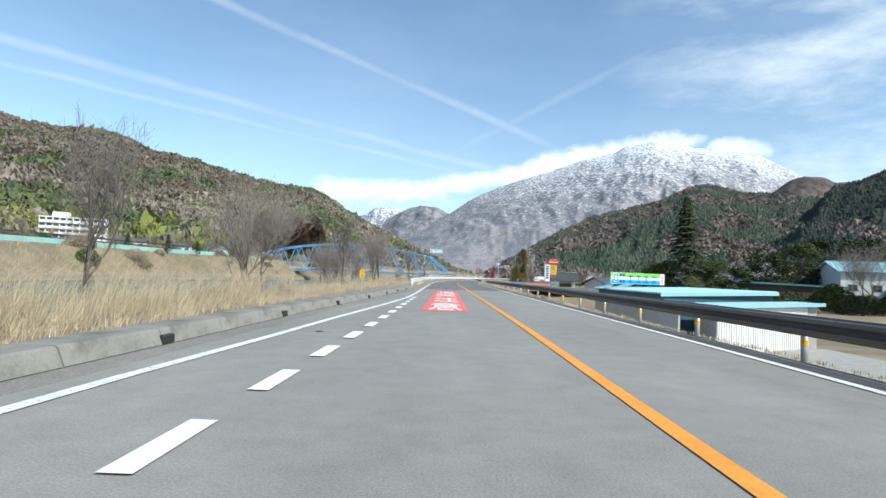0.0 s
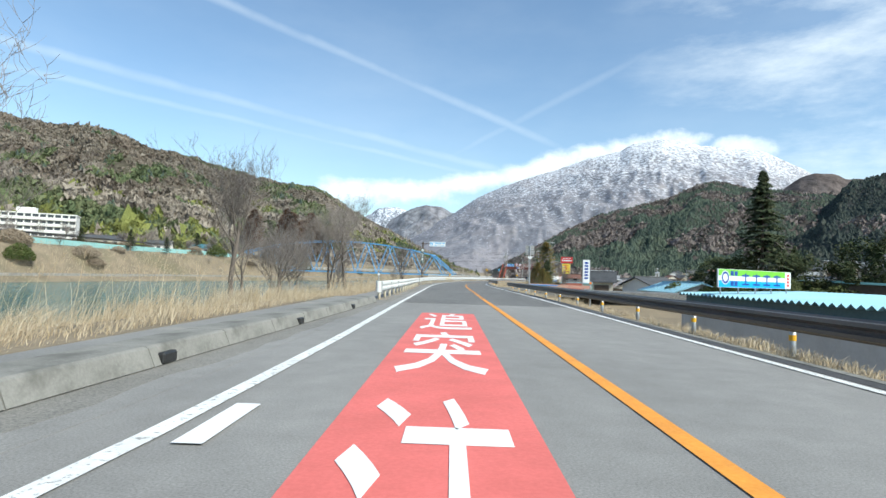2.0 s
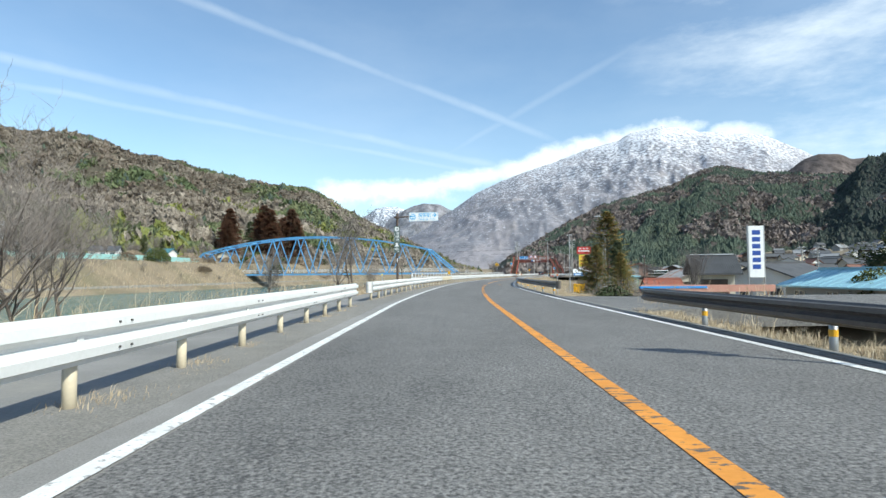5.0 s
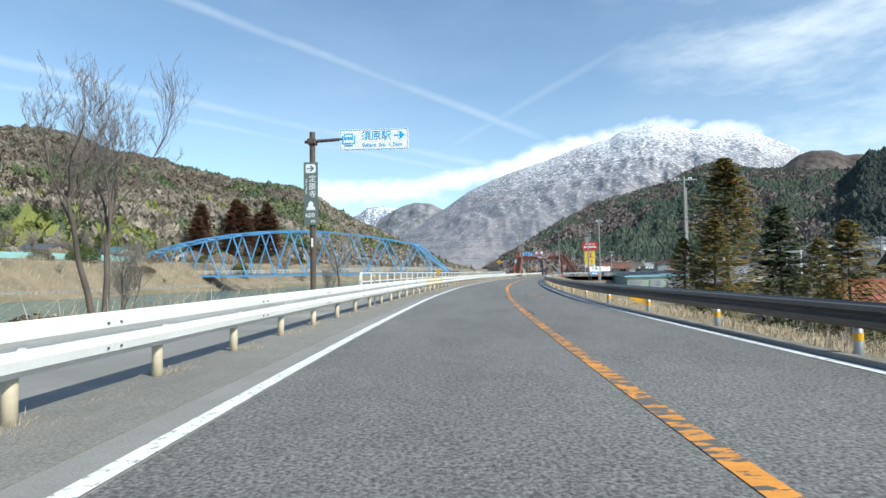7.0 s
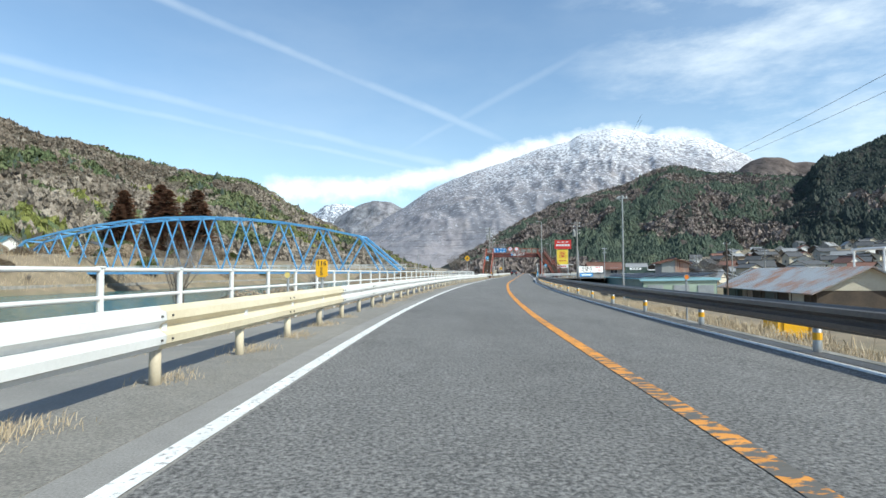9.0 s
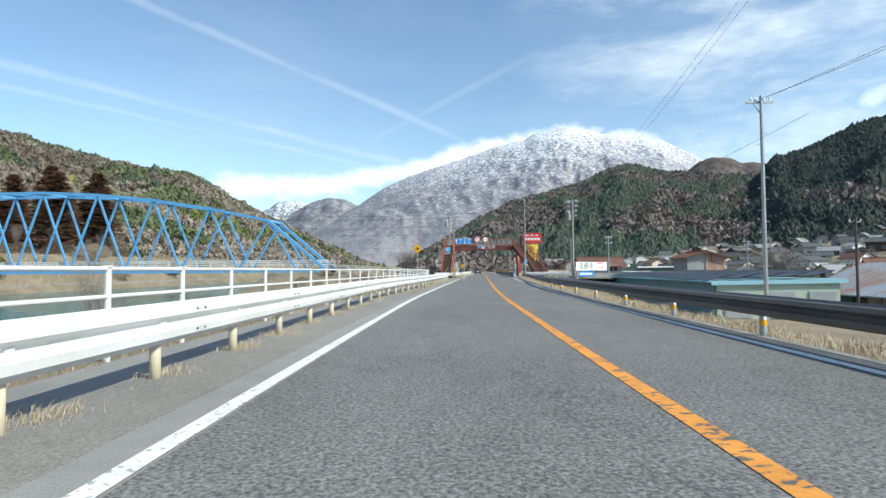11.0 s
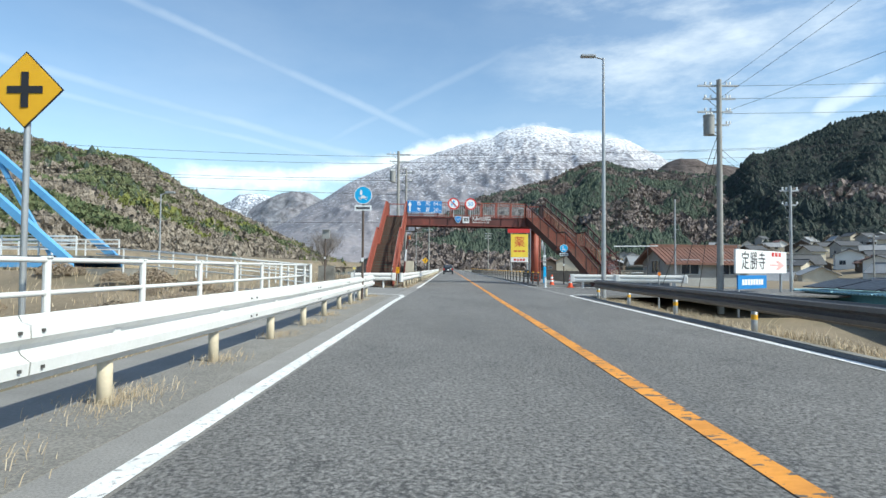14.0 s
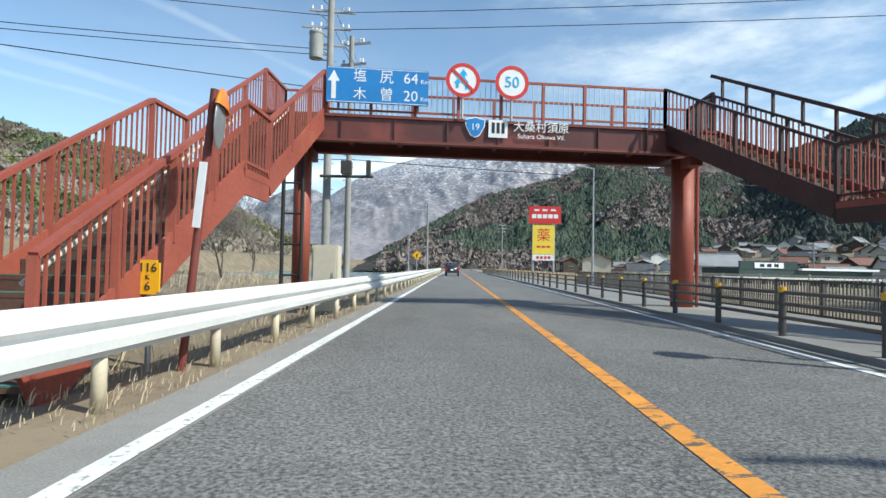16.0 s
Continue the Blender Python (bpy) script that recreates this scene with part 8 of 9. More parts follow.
reeds += scatter(8000, 10, 100, -94, -84, 0.5, 1.8, 0.03, 17)
reeds += scatter(9000, 95, 215, 7.0, 11.5, 0.3, 0.9, 0.010, 18)
reeds += scatter(5000, 54, 84, 6.8, 11.5, 0.5, 1.5, 0.008, 19)
grass("dry_grass", reeds, "dry grass and reeds on both banks", DRY, 7)


# ---- woods on the hillsides: one mass of crowns for each hill ----
def blob(rg, pointed=False):
    """A ragged crown one metre wide and high: a five-sided cone, or a loose heap of small sprays."""
    if pointed:
        vs, fs, n = [(rg.uniform(-0.15, 0.15), rg.uniform(-0.15, 0.15), 1.0)], [], 5
        for j in (1, 2):
            for i in range(n):
                a, u = 2 * math.pi * (i + 0.5 * (j % 2)) / n, j / 2.2
                rr = u ** 0.9 * rg.uniform(0.6, 1.3)
                vs.append((rr * math.cos(a), rr * math.sin(a), (1 - u) * rg.uniform(0.75, 1.2)))
        for i in range(n):
            k = (i + 1) % n
            fs += [(0, 1 + i, 1 + k), (1 + i, 1 + n + i, 1 + n + k), (1 + i, 1 + n + k, 1 + k)]
        return np.array(vs), np.array(fs)
    vs, fs = [], []
    for i in range(13):
        o = Vector((rg.gauss(0, 1), rg.gauss(0, 1), rg.gauss(0, 1))).normalized() * rg.uniform(0.35, 0.95)
        c = Vector((o.x, o.y, 0.5 + 0.5 * o.z))
        x = Vector((rg.gauss(0, 1), rg.gauss(0, 1), rg.gauss(0, 1))).normalized()
        y = x.orthogonal().normalized()
        k, q = len(vs), rg.uniform(0.32, 0.56)
        vs += [tuple(c + x * q), tuple(c - x * q * 0.5 + y * q * 0.8), tuple(c - x * q * 0.5 - y * q * 0.8)]
        fs.append((k, k + 1, k + 2))
    return np.array(vs), np.array(fs)


def wood(name, hill, count, size, material, label, pointed, seed, b0, b1, far=1.0, sel=None, tall=(1.0, 1.7)):
    rg, rs = random.Random(seed), np.random.RandomState(seed)
    me = hill.data
    polys = [p for p in me.polygons if b0 < math.degrees(math.atan2(p.center.x - HUB.x, p.center.y - HUB.y)) < b1 and (sel is None or sel(p.center))]
    wts = np.array([p.area / ((p.center.x - HUB.x) ** 2 + (p.center.y - HUB.y) ** 2) ** (0.5 * far) for p in polys])
    pick = rs.choice(len(polys), size=count, p=wts / wts.sum())
    co = np.array([v.co for v in me.vertices])
    quad = co[np.array([list(p.vertices) for p in polys])][pick]
    u, v = rs.rand(count, 1), rs.rand(count, 1)
    c = (quad[:, 0] * (1 - u) + quad[:, 1] * u) * (1 - v) + (quad[:, 3] * (1 - u) + quad[:, 2] * u) * v
    r = size * np.exp(rs.normal(0.0, 0.32, count))
    h = r * rs.uniform(*tall, count)
    turned = rs.uniform(0, 2 * math.pi, count)
    kinds = [blob(rg, pointed) for _ in range(10)]
    which = rs.randint(0, 10, count)
    vs, fs, k = [], [], 0
    for i, (bv, bf) in enumerate(kinds):
        m = np.nonzero(which == i)[0]
        ca, sa = np.cos(turned[m])[:, None] * r[m, None], np.sin(turned[m])[:, None] * r[m, None]
        x, y, z = bv[:, 0], bv[:, 1], bv[:, 2]
        v = np.stack([c[m, None, 0] + x * ca - y * sa, c[m, None, 1] + x * sa + y * ca, c[m, None, 2] + (z - 0.25) * h[m, None]], -1)
        fs.append((bf[None] + (k + np.arange(len(m)) * len(bv))[:, None, None]).reshape(-1, 3))
        vs.append(v.reshape(-1, 3))
        k += len(m) * len(bv)
    vs, fs = np.concatenate(vs), np.concatenate(fs)
    out = bpy.data.meshes.new(name)
    out.vertices.add(len(vs))
    out.vertices.foreach_set("co", vs.ravel())
    out.loops.add(fs.size)
    out.loops.foreach_set("vertex_index", fs.ravel().astype(np.int32))
    out.polygons.add(len(fs))
    out.polygons.foreach_set("loop_start", np.arange(0, fs.size, 3, dtype=np.int32))
    out.update(calc_edges=True)
    out.polygons.foreach_set("use_smooth", np.zeros(len(fs), bool))
    out.materials.append(material)
    return tagged(new(name, out), label, "forest", kind="stuff")


def stand(v, cut, size=0.009, seed=3.0):
    """Whether evergreens stand here: ragged patches, drawn out down the slope."""
    return noise.fractal((v.x * size, v.y * size, v.z * size * 1.6 + seed), 0.9, 2.2, 4) > cut


def rise(v):
    return math.degrees(math.atan2(v.z, math.hypot(v.x - HUB.x, v.y - HUB.y)))


hl, hr, hn = (bpy.data.objects[n] for n in ("hill_left", "hill_right", "hill_near_right"))
green_left = lambda v: stand(v, 0.10 + 0.05 * abs(rise(v) - 6.0))
wood("leafless_wood", hl, 40000, 2.6, WOOD_BARE, "grey-brown leafless trees on the left hillside", False, 41, -62, 4, 1.3, lambda v: not green_left(v) and rise(v) < 7.5)
wood("russet_wood", hl, 19000, 2.6, WOOD_RUSSET, "russet-brown leafless trees high on the left hillside", False, 46, -62, 4, 1.3, lambda v: not green_left(v) and rise(v) >= 6.5)
wood("evergreen_wood", hl, 23000, 2.5, WOOD_GREEN, "dark evergreens on the left hillside", False, 42, -62, 4, 1.3, green_left)
wood("bamboo_wood", hl, 5000, 2.6, WOOD_OLIVE, "yellow-green bamboo in patches on the left hillside", False, 47, -62, 4, 1.3, lambda v: stand(v, 0.30, 0.014, 8.0) and rise(v) < 7, (1.3, 2.2))
wood("conifer_wood", hl, 1500, 2.6, WOOD_CON, "dark conifers along the left hill's crest", True, 45, -62, 4, 0.4, lambda v: stand(v, 0.15), (1.6, 2.8))
green_right = lambda v: stand(v, 0.02, 0.007, 1.0)
wood("dark_conifer_wood", hr, 30000, 2.2, WOOD_CON, "dark conifer wood on the hill behind the village", True, 43, 6, 48, 1.0, green_right, (1.2, 2.4))
wood("leafless_wood", hr, 26000, 2.7, WOOD_BROWN, "brown leafless woods among conifers on the right hill", False, 44, 6, 48, 1.0, lambda v: not green_right(v))
wood("dark_conifer_wood", hn, 28000, 2.0, WOOD_DARK, "near-black conifer wood on the ridge above the village", True, 48, 22, 64, 1.0, None, (1.2, 2.4))
wood("leafless_wood", hn, 7000, 2.6, WOOD_BROWN, "brown leafless trees low on the dark ridge", False, 49, 22, 64, 1.6, lambda v: stand(v, 0.16, 0.010, 4.0) and rise(v) < 6)


# ---- buildings ----
def gable_roof(w, l, z0, z1, over=0.5, thick=0.12, along="y"):
    """A gable roof over a w by l plan; ridge along y or x; with thickness and ribs."""
    bm = B()
    a, b = (w / 2 + over, l / 2 + over) if along == "y" else (l / 2 + over, w / 2 + over)
    sl = (z1 - z0) / (a - over)
    prof = [(-a, z0 - sl * over), (0, z1), (a, z0 - sl * over)]
    vs = []
    for y in (-b, b):
        for x, z in prof + [(x, z - thick) for x, z in reversed(prof)]:
            vs.append(bm.verts.new((x, y, z) if along == "y" else (y, -x, z)))
    for i in range(6):
        j = (i + 1) % 6
        bm.faces.new((vs[i], vs[j], vs[j + 6], vs[i + 6]))
    bm.faces.new((vs[0], vs[1], vs[4], vs[5]))
    bm.faces.new((vs[1], vs[2], vs[3], vs[4]))
    bm.faces.new((vs[6], vs[7], vs[10], vs[11]))
    bm.faces.new((vs[7], vs[8], vs[9], vs[10]))
    bmesh.ops.recalc_face_normals(bm, faces=bm.faces)
    return bm


def house_walls(w, l, z0, z1, zr, along="y"):
    bm = B()
    h = [(-w / 2, -l / 2), (w / 2, -l / 2), (w / 2, l / 2), (-w / 2, l / 2)]
    lo = [bm.verts.new((x, y, z0)) for x, y in h]
    hi = [bm.verts.new((x, y, z1)) for x, y in h]
    for i in range(4):
        j = (i + 1) % 4
        bm.faces.new((lo[i], lo[j], hi[j], hi[i]))
    if along == "y":
        r = [bm.verts.new((0, y, zr)) for y in (-l / 2, l / 2)]
        bm.faces.new((hi[0], hi[1], r[0]))
        bm.faces.new((hi[2], hi[3], r[1]))
    else:
        r = [bm.verts.new((x, 0, zr)) for x in (-w / 2, w / 2)]
        bm.faces.new((hi[3], hi[0], r[0]))
        bm.faces.new((hi[1], hi[2], r[1]))
    bmesh.ops.recalc_face_normals(bm, faces=bm.faces)
    return bm


def window(parent, w, h, place, frame_mat=None, face=0.0):
    """A framed window with a dark pane; face turns it about z from looking along -y."""
    m = Matrix.Translation(place) @ Matrix.Rotation(radians(face), 4, "Z")
    bm = B()
    for cx, cz, sx, sz in ((0, h / 2, w + 0.1, 0.07), (0, -h / 2, w + 0.1, 0.07), (-w / 2, 0, 0.07, h), (w / 2, 0, 0.07, h), (0, 0, 0.05, h)):
        box(bm, (cx, -0.03, cz), (sx, 0.09, sz))
    fr = part("window_frame", bm, frame_mat or STEEL, parent)
    fr.matrix_local = m
    for sx in (-1, 1):
        p = board(fr, "pane", w / 2 - 0.06, h - 0.07, (sx * w / 4, -0.012, 0), GLASS_DARK, 0.02)


def tile_rows(parent, w, l, z0, z1, over, material, along, n):
    """Raised rows on a roof: each a part."""
    a, b = (w / 2 + over, l / 2 + over) if along == "y" else (l / 2 + over, w / 2 + over)
    sl = (z1 - z0) / (a - over)
    for sx in (-1, 1):
        for i in range(n + 1):
            y = -b + 2 * b * i / n
            p, q = Vector((sx * a, y, z0 - sl * over + 0.02)), Vector((0, y, z1 + 0.02))
            if along != "y":
                p, q = Vector((p.y, -p.x, p.z)), Vector((q.y, -q.x, q.z))
            part("roof_rib", bar(B(), p, q, 0.07, 0.05), material, parent)


def house(s, d, w, l, zg, ze, zr, wall, roof, label, rz=0.0, along="y", ribs=0, windows=True, ridge_cap=True, name="house", sides=(0,)):
    h = thing(name, label, "house", spot(s, d, 0, rz), "village houses")
    part("wall", house_walls(w, l, zg - 0.4, ze, zr, along), wall, h)
    r = part("roof", gable_roof(w, l, ze, zr, 0.55, 0.14, along), roof, h)
    if ridge_cap:
        p, q = (Vector((0, -l / 2 - 0.5, zr + 0.06)), Vector((0, l / 2 + 0.5, zr + 0.06))) if along == "y" else (Vector((-w / 2 - 0.5, 0, zr + 0.06)), Vector((w / 2 + 0.5, 0, zr + 0.06)))
        part("ridge_cap", bar(B(), p, q, 0.28, 0.2), roof, r)
    if ribs:
        tile_rows(r, w, l, ze, zr, 0.55, roof, along, ribs)
    if windows:
        n = max(1, int(w / 3))
        floors = max(1, int((ze - zg) / 2.6))
        for f in range(floors):
            for i in range(n):
                window(h, 1.4, 1.1, (-w / 2 + w * (i + 0.5) / n, -l / 2, zg + 1.5 + f * 2.6))
        for i in range(max(1, int(l / 3.2))):
            window(h, 1.3, 1.0, (-w / 2, -l / 2 + l * (i + 0.5) / max(1, int(l / 3.2)), zg + 1.5), face=-90)
    return h


def corrugated(p0, p1, q0, q1, n, depth, thick=0.03):
    """A folded metal sheet between the edges p0-p1 and q0-q1, folds running from p to q."""
    verts, faces = [], []
    for i in range(n * 2 + 1):
        u = i / (n * 2)
        o = Vector((0, 0, depth * (1 if i % 2 else 0)))
        for v in (p0.lerp(p1, u) + o, q0.lerp(q1, u) + o):
            verts += [tuple(v), tuple(v - Vector((0, 0, thick)))]
    for i in range(n * 2):
        a, b = i * 4, i * 4 + 4
        faces += [(a, b, b + 2, a + 2), (a + 1, a + 3, b + 3, b + 1), (a, a + 1, b + 1, b), (a + 2, b + 2, b + 3, a + 3)]
    return verts, faces


def flat_shed(name, s0, s1, d0, d1, zg, z0, z1, wall, roof, label, folds=40, depth=0.22, over=0.6, skew=0.0):
    """A low industrial shed with a folded-plate roof; folds run away from the road."""
    h = thing(name, label, "factory shed")
    k = skew * (d1 - d0)
    bm = B()
    c = [at(s0, d0), at(s1, d0), at(s1 + k, d1), at(s0 + k, d1)]
    lo = [bm.verts.new((p.x, p.y, zg)) for p in c]
    hi = [bm.verts.new((p.x, p.y, z)) for p, z in zip(c, (z0, z0, z1, z1))]
    for i in range(4):
        j = (i + 1) % 4
        bm.faces.new((lo[i], lo[j], hi[j], hi[i]))
    bmesh.ops.recalc_face_normals(bm, faces=bm.faces)
    part("wall", bm, wall, h)
    v, f = corrugated(at(s0 - over, d0 - over, z0 + 0.02), at(s1 + over, d0 - over, z0 + 0.02), at(s0 - over + k, d1 + over, z1 + 0.02), at(s1 + over + k, d1 + over, z1 + 0.02), folds, depth)
    part("roof", raw("roof", v, f, roof), None, h, "folded metal roof")
    part("fascia", bar(B(), at(s0 - over, d0 - over, z0 - 0.02), at(s0 - over + k, d1 + over, z1 - 0.02), 0.06, 0.3), roof, h)
    return h


flat_shed("factory", 47.2, 67.3, 17.6, 30.8, -4.3, 0.22, 0.5, SHED_TEAL, ROOF_BLUE, "factory shed with a pale blue folded metal roof", 34, 0.2, 0.4, 0.6)
flat_shed("factory", 42.9, 46.3, 20.2, 31.6, -4.3, -0.42, -0.22, WALL_GREY, ROOF_BLUE, "lower factory shed with a pale blue metal roof", 6, 0.08, 0.45, 0.6)
# closed dark walls stand for the shade beneath the canopy roof
flat_shed("canopy", 100.5, 110, 48.5, 64, -2.6, 1.9, 1.45, WALL_DARK, ROOF_TEAL, "open canopy with a teal edge, its inner shade built as dark walls", 20, 0.1, 0.5, -0.3)


def yard_wall(p, q, z, material, label, rib):
    """An upright sheet wall between two places (s, d), ribbed on the side towards the yard."""
    w = thing("yard_wall", label, "wall")
    a, b = at(*p), at(*q)
    out = (b - a).normalized().cross(Vector((0, 0, 1))) * 0.08
    mid = Vector((0, 0, (z - 4.3) / 2))
    part("panel", bar(B(), a + mid, b + mid, 0.12, z + 4.3), material, w)
    n = int((b - a).length / rib)
    for i in range(n):
        c = a.lerp(b, (i + 0.5) / n) + out
        part("rib", bar(B(), c + Vector((0, 0, -4.2)), c + Vector((0, 0, z - 0.03)), min(0.1, rib * 0.3), 0.05, up=(b - a)), material, w)
    return w


yard_wall((42.6, 19.8), (49.0, 30.3), -0.50, WALL_W, "white corrugated metal front of the lower factory shed", 0.3)
yard_wall((43.0, 17.2), (67, 17.2), -0.45, WALL_SHADED, "metal wall below the road, its shaded side painted pale grey", 2.4)
house(106, 74.5, 14, 12.6, -2.6, 4.4, 6.1, WALL_W, ROOF_BLUE, "white two-storey factory office with a blue metal roof", -14, "x", 0, name="office_building")
house(93, 78, 12, 9, -2.6, 1.6, 4.2, WALL_W, ROOF_BLUE, "white outbuilding with a blue metal roof", -14, "y", 10, name="outbuilding")

# tiled house and sheds seen across the verge
old = house(118.0, 22.6, 3.0, 4.2, -2.4, 1.25, 2.55, WALL_CREAM, ROOF_TILE, "old house with a grey tiled roof and cream walls", -8, "x", 24)
# added dark box in place of the shaded openings of the cream front
part("dark_front", box(B(), (-0.2, -2.16, -0.45), (2.2, 0.12, 1.7)), WALL_DARK, old, "dark panel standing for shaded openings in the front")
part("ridge_band", bar(B(), Vector((-1.9, -0.16, 2.66)), Vector((1.9, -0.16, 2.66)), 0.03, 0.06), SIGN_W, old)
house(115.8, 17.6, 2.2, 3.2, -2.6, -0.55, 0.4, WALL_DARK, ROOF_RED, "low shed with a rusty red metal roof", 0, "x", 10, False, name="shed")


def long_shed():
    h = thing("shed", "long shed with a rust-streaked blue metal roof", "shed", spot(188, 35.0, 0, 0))
    w, l = 9.0, 26.0
    part("wall", house_walls(w, l, -3.4, -0.75, 1.45), WALL_DARK, h)
    part("gable_panel", flat(h, "gable_panel", [(-w / 2, -0.75), (w / 2, -0.75), (0, 1.4)], (0, -l / 2 - 0.03, 0), WALL_CREAM, 0.04).data, None, h)
    r = part("roof", gable_roof(w, l, -0.7, 1.5, 0.7, 0.10), ROOF_RUST, h)
    tile_rows(r, w, l, -0.7, 1.5, 0.7, ROOF_RUST, "y", 30)
    for y in np.arange(-12, 12.5, 4.0):
        pole(h, (-w / 2 - 0.05, y, -3.3), (-w / 2 - 0.05, y, -0.75), 0.09, BROWN_POLE, "post")
    for y, m in ((-9, WALL_CREAM), (-3, STEEL_D), (4, WALL_RUST), (9, STEEL_D)):
        part("bay_panel", bar(B(), Vector((-w / 2 - 0.06, y - 1.6, -2.1)), Vector((-w / 2 - 0.06, y + 1.6, -2.1)), 0.05, 2.2), m, h)
    crane = thing("pipe_gantry", "white pipe gantry standing behind the long shed", "gantry", spot(190, 43, 0, 0))
    for y in (-3, 3):
        pole(crane, (0, y, -2.6), (0, y, 3.6), 0.12, SIGN_W, "leg")
    pole(crane, (0, -3.4, 3.6), (0, 3.4, 3.6), 0.16, SIGN_W, "beam")


long_shed()


def solar_shed():
    h = flat_shed("factory", 190, 223.5, 17.7, 26.3, -2.7, 0.08, 0.20, ROOF_TEAL, ROOF_BLUE, "long teal shed with a pale-edged roof under solar panels", 150, 0.09, 0.35)
    c = (at(178, 16.0) + at(178, 31)) / 2
    end = part("end_wall", bar(B(), at(189.9, 17.8, -1.25), at(189.9, 26.2, -1.25), 0.12, 2.5), WALL_GREEN, h, "pale green end wall")
    for d in (19.2, 22.2, 25.0):
        part("shutter", bar(B(), at(189.8, d - 0.9, -1.5), at(189.8, d + 0.9, -1.5), 0.1, 1.9), STEEL, h)
    k = 0
    for i in range(13):
        for j in range(5):
            s, d = 191.5 + i * 2.55, 18.35 + j * 1.75
            bm = B()
            box(bm, (0, 0, 0), (1.75, 2.35, 0.05), tilt=Matrix.Rotation(radians(-13), 4, "Y"))
            p = part("solar_panel", bm, PANEL_SOLAR, h)
            p.matrix_world = spot(s, d, 0.50 + 0.05 * j)
            bm = B()
            box(bm, (0.85, 0, 0.22), (0.05, 2.35, 0.05))
            q = part("panel_edge", bm, STEEL, p)


WALL_GREEN = mat("wall_pale_green", (0.42, 0.50, 0.40), (0.34, 0.42, 0.33), 0.8, 0.4, 5)
solar_shed()
h = house(226.0, 29.6, 4.6, 5.2, -0.3, 2.7, 3.35, WALL_GREY, ROOF_DULL, "rusty corrugated metal workshop with a reddish roof", 0, "y", 8, False, name="workshop")
for i in range(4, 8):
    p = part("rust_sheet", bar(B(), Vector((-2.0 + i * 0.57, -2.67, 0.0)), Vector((-2.0 + i * 0.57, -2.67, 2.65 + 0.5 * (1 - abs(i - 3.5) / 4.5))), 0.61, 0.05, up=(0, 1, 0)), WALL_RUST, h)
house(241.0, 19.6, 6.2, 5.0, -0.2, 1.85, 2.95, WALL_GREY, ROOF_DULL, "small house with a red-brown tiled roof near the footbridge", 4, "x", 22)
yellow_skip = thing("skip", "orange-yellow metal skip in the yard", "skip", spot(140.5, 12.6, -2.4))
board(yellow_skip, "body", 1.5, 2.0, (0, 0, 1.0), SIGN_Y, 1.2, 0.05)
for x in (-0.5, 0.5):
    board(yellow_skip, "rib", 0.08, 1.8, (x, -0.62, 1.0), SIGN_Y, 0.06)
side = thing("guard_rail", "reddish-brown guard rail along the side lane with a blue band", "guard rail")
bm = B()
bar(bm, at(88.6, 8.5, 0.35), at(91.5, 16, 0.25), 0.08, 0.34)
part("beam", bm, RAIL_BROWN, side)
bm = B()
bar(bm, at(88.55, 8.45, 0.40), at(89.9, 12, 0.36), 0.09, 0.10)
part("blue_band", bm, SIGN_B, side)
for k in range(4):
    pole(side, at(88.7 + k * 0.9, 8.7 + k * 2.3, -1.2), at(88.7 + k * 0.9, 8.7 + k * 2.3, 0.3), 0.06, RAIL_BROWN, "post")

# the village up the valley
vr = random.Random(77)
taken = []
count = 0
tries = 0
while count < 230 and tries < 9000:
    tries += 1
    if count < 28 and tries < 1500:
        s, d = vr.uniform(305, 390), vr.uniform(62, 140)
    elif count < 95:
        s, d = vr.uniform(300, 470), vr.uniform(36, 190)
    elif count < 150:
        s, d = vr.uniform(140, 330), vr.uniform(60, 210)
    else:
        s, d = vr.uniform(330, 560), vr.uniform(60, 330)
    if any(abs(s - a) < 9.5 and abs(d - b) < 9.5 for a, b in taken) or (160 < s < 240 and d < 52):
        continue
    taken.append((s, d))
    zg = ground_z(s, d)
    w, l = vr.uniform(4.5, 7.5), vr.uniform(4.5, 6.5)
    two = vr.random() < 0.25
    ze = zg + (3.8 if two else 2.2)
    house(s, d, w, l, zg, ze, ze + vr.uniform(1.1, 1.9), vr.choice((WALL_W, WALL_CREAM, WALL_CREAM, WALL_DARK, WALL_DARK, WALL_GREY)), vr.choice((ROOF_TILE, ROOF_TILE, ROOF_TILE, ROOF_DULL, ROOF_GREY, ROOF_TILE, ROOF_TILE, ROOF_GREY)),
          "distant village house with a low gable roof", vr.uniform(-40, 40), vr.choice("xy"), windows=count < 150 and count % 3 < 2)
    count += 1


def hotel():
    h = thing("apartment_block", "white four-storey block with long balconies across the river", "building", spot(206, -180, 0, 38))
    zg, w, l = 9.8, 24.0, 9.0
    part("wall", box(B(), (0, 0, zg + 4.6), (w, l, 10.4)), WALL_W, h)
    part("roof", box(B(), (0, 0, zg + 9.95), (w + 0.5, l + 0.5, 0.4)), WALL_W, h)
    part("stair_tower", box(B(), (-5, 1, zg + 11.1), (6, 5, 2.4), bevel=0.05), WALL_W, h)
    for f in range(4):
        z = zg + 0.4 + f * 2.4
        b = part("balcony", box(B(), (0, -l / 2 - 0.7, z + 0.5), (w, 0.12, 1.0)), WALL_W, h)
        part("balcony_floor", box(B(), (0, -l / 2 - 0.35, z), (w, 0.8, 0.14)), WALL_W, b)
        for i in range(10):
            p = board(h, "window", 1.9, 1.5, (-w / 2 + w * (i + 0.5) / 10, -l / 2 - 0.03, z + 1.35), GLASS_DARK, 0.06)


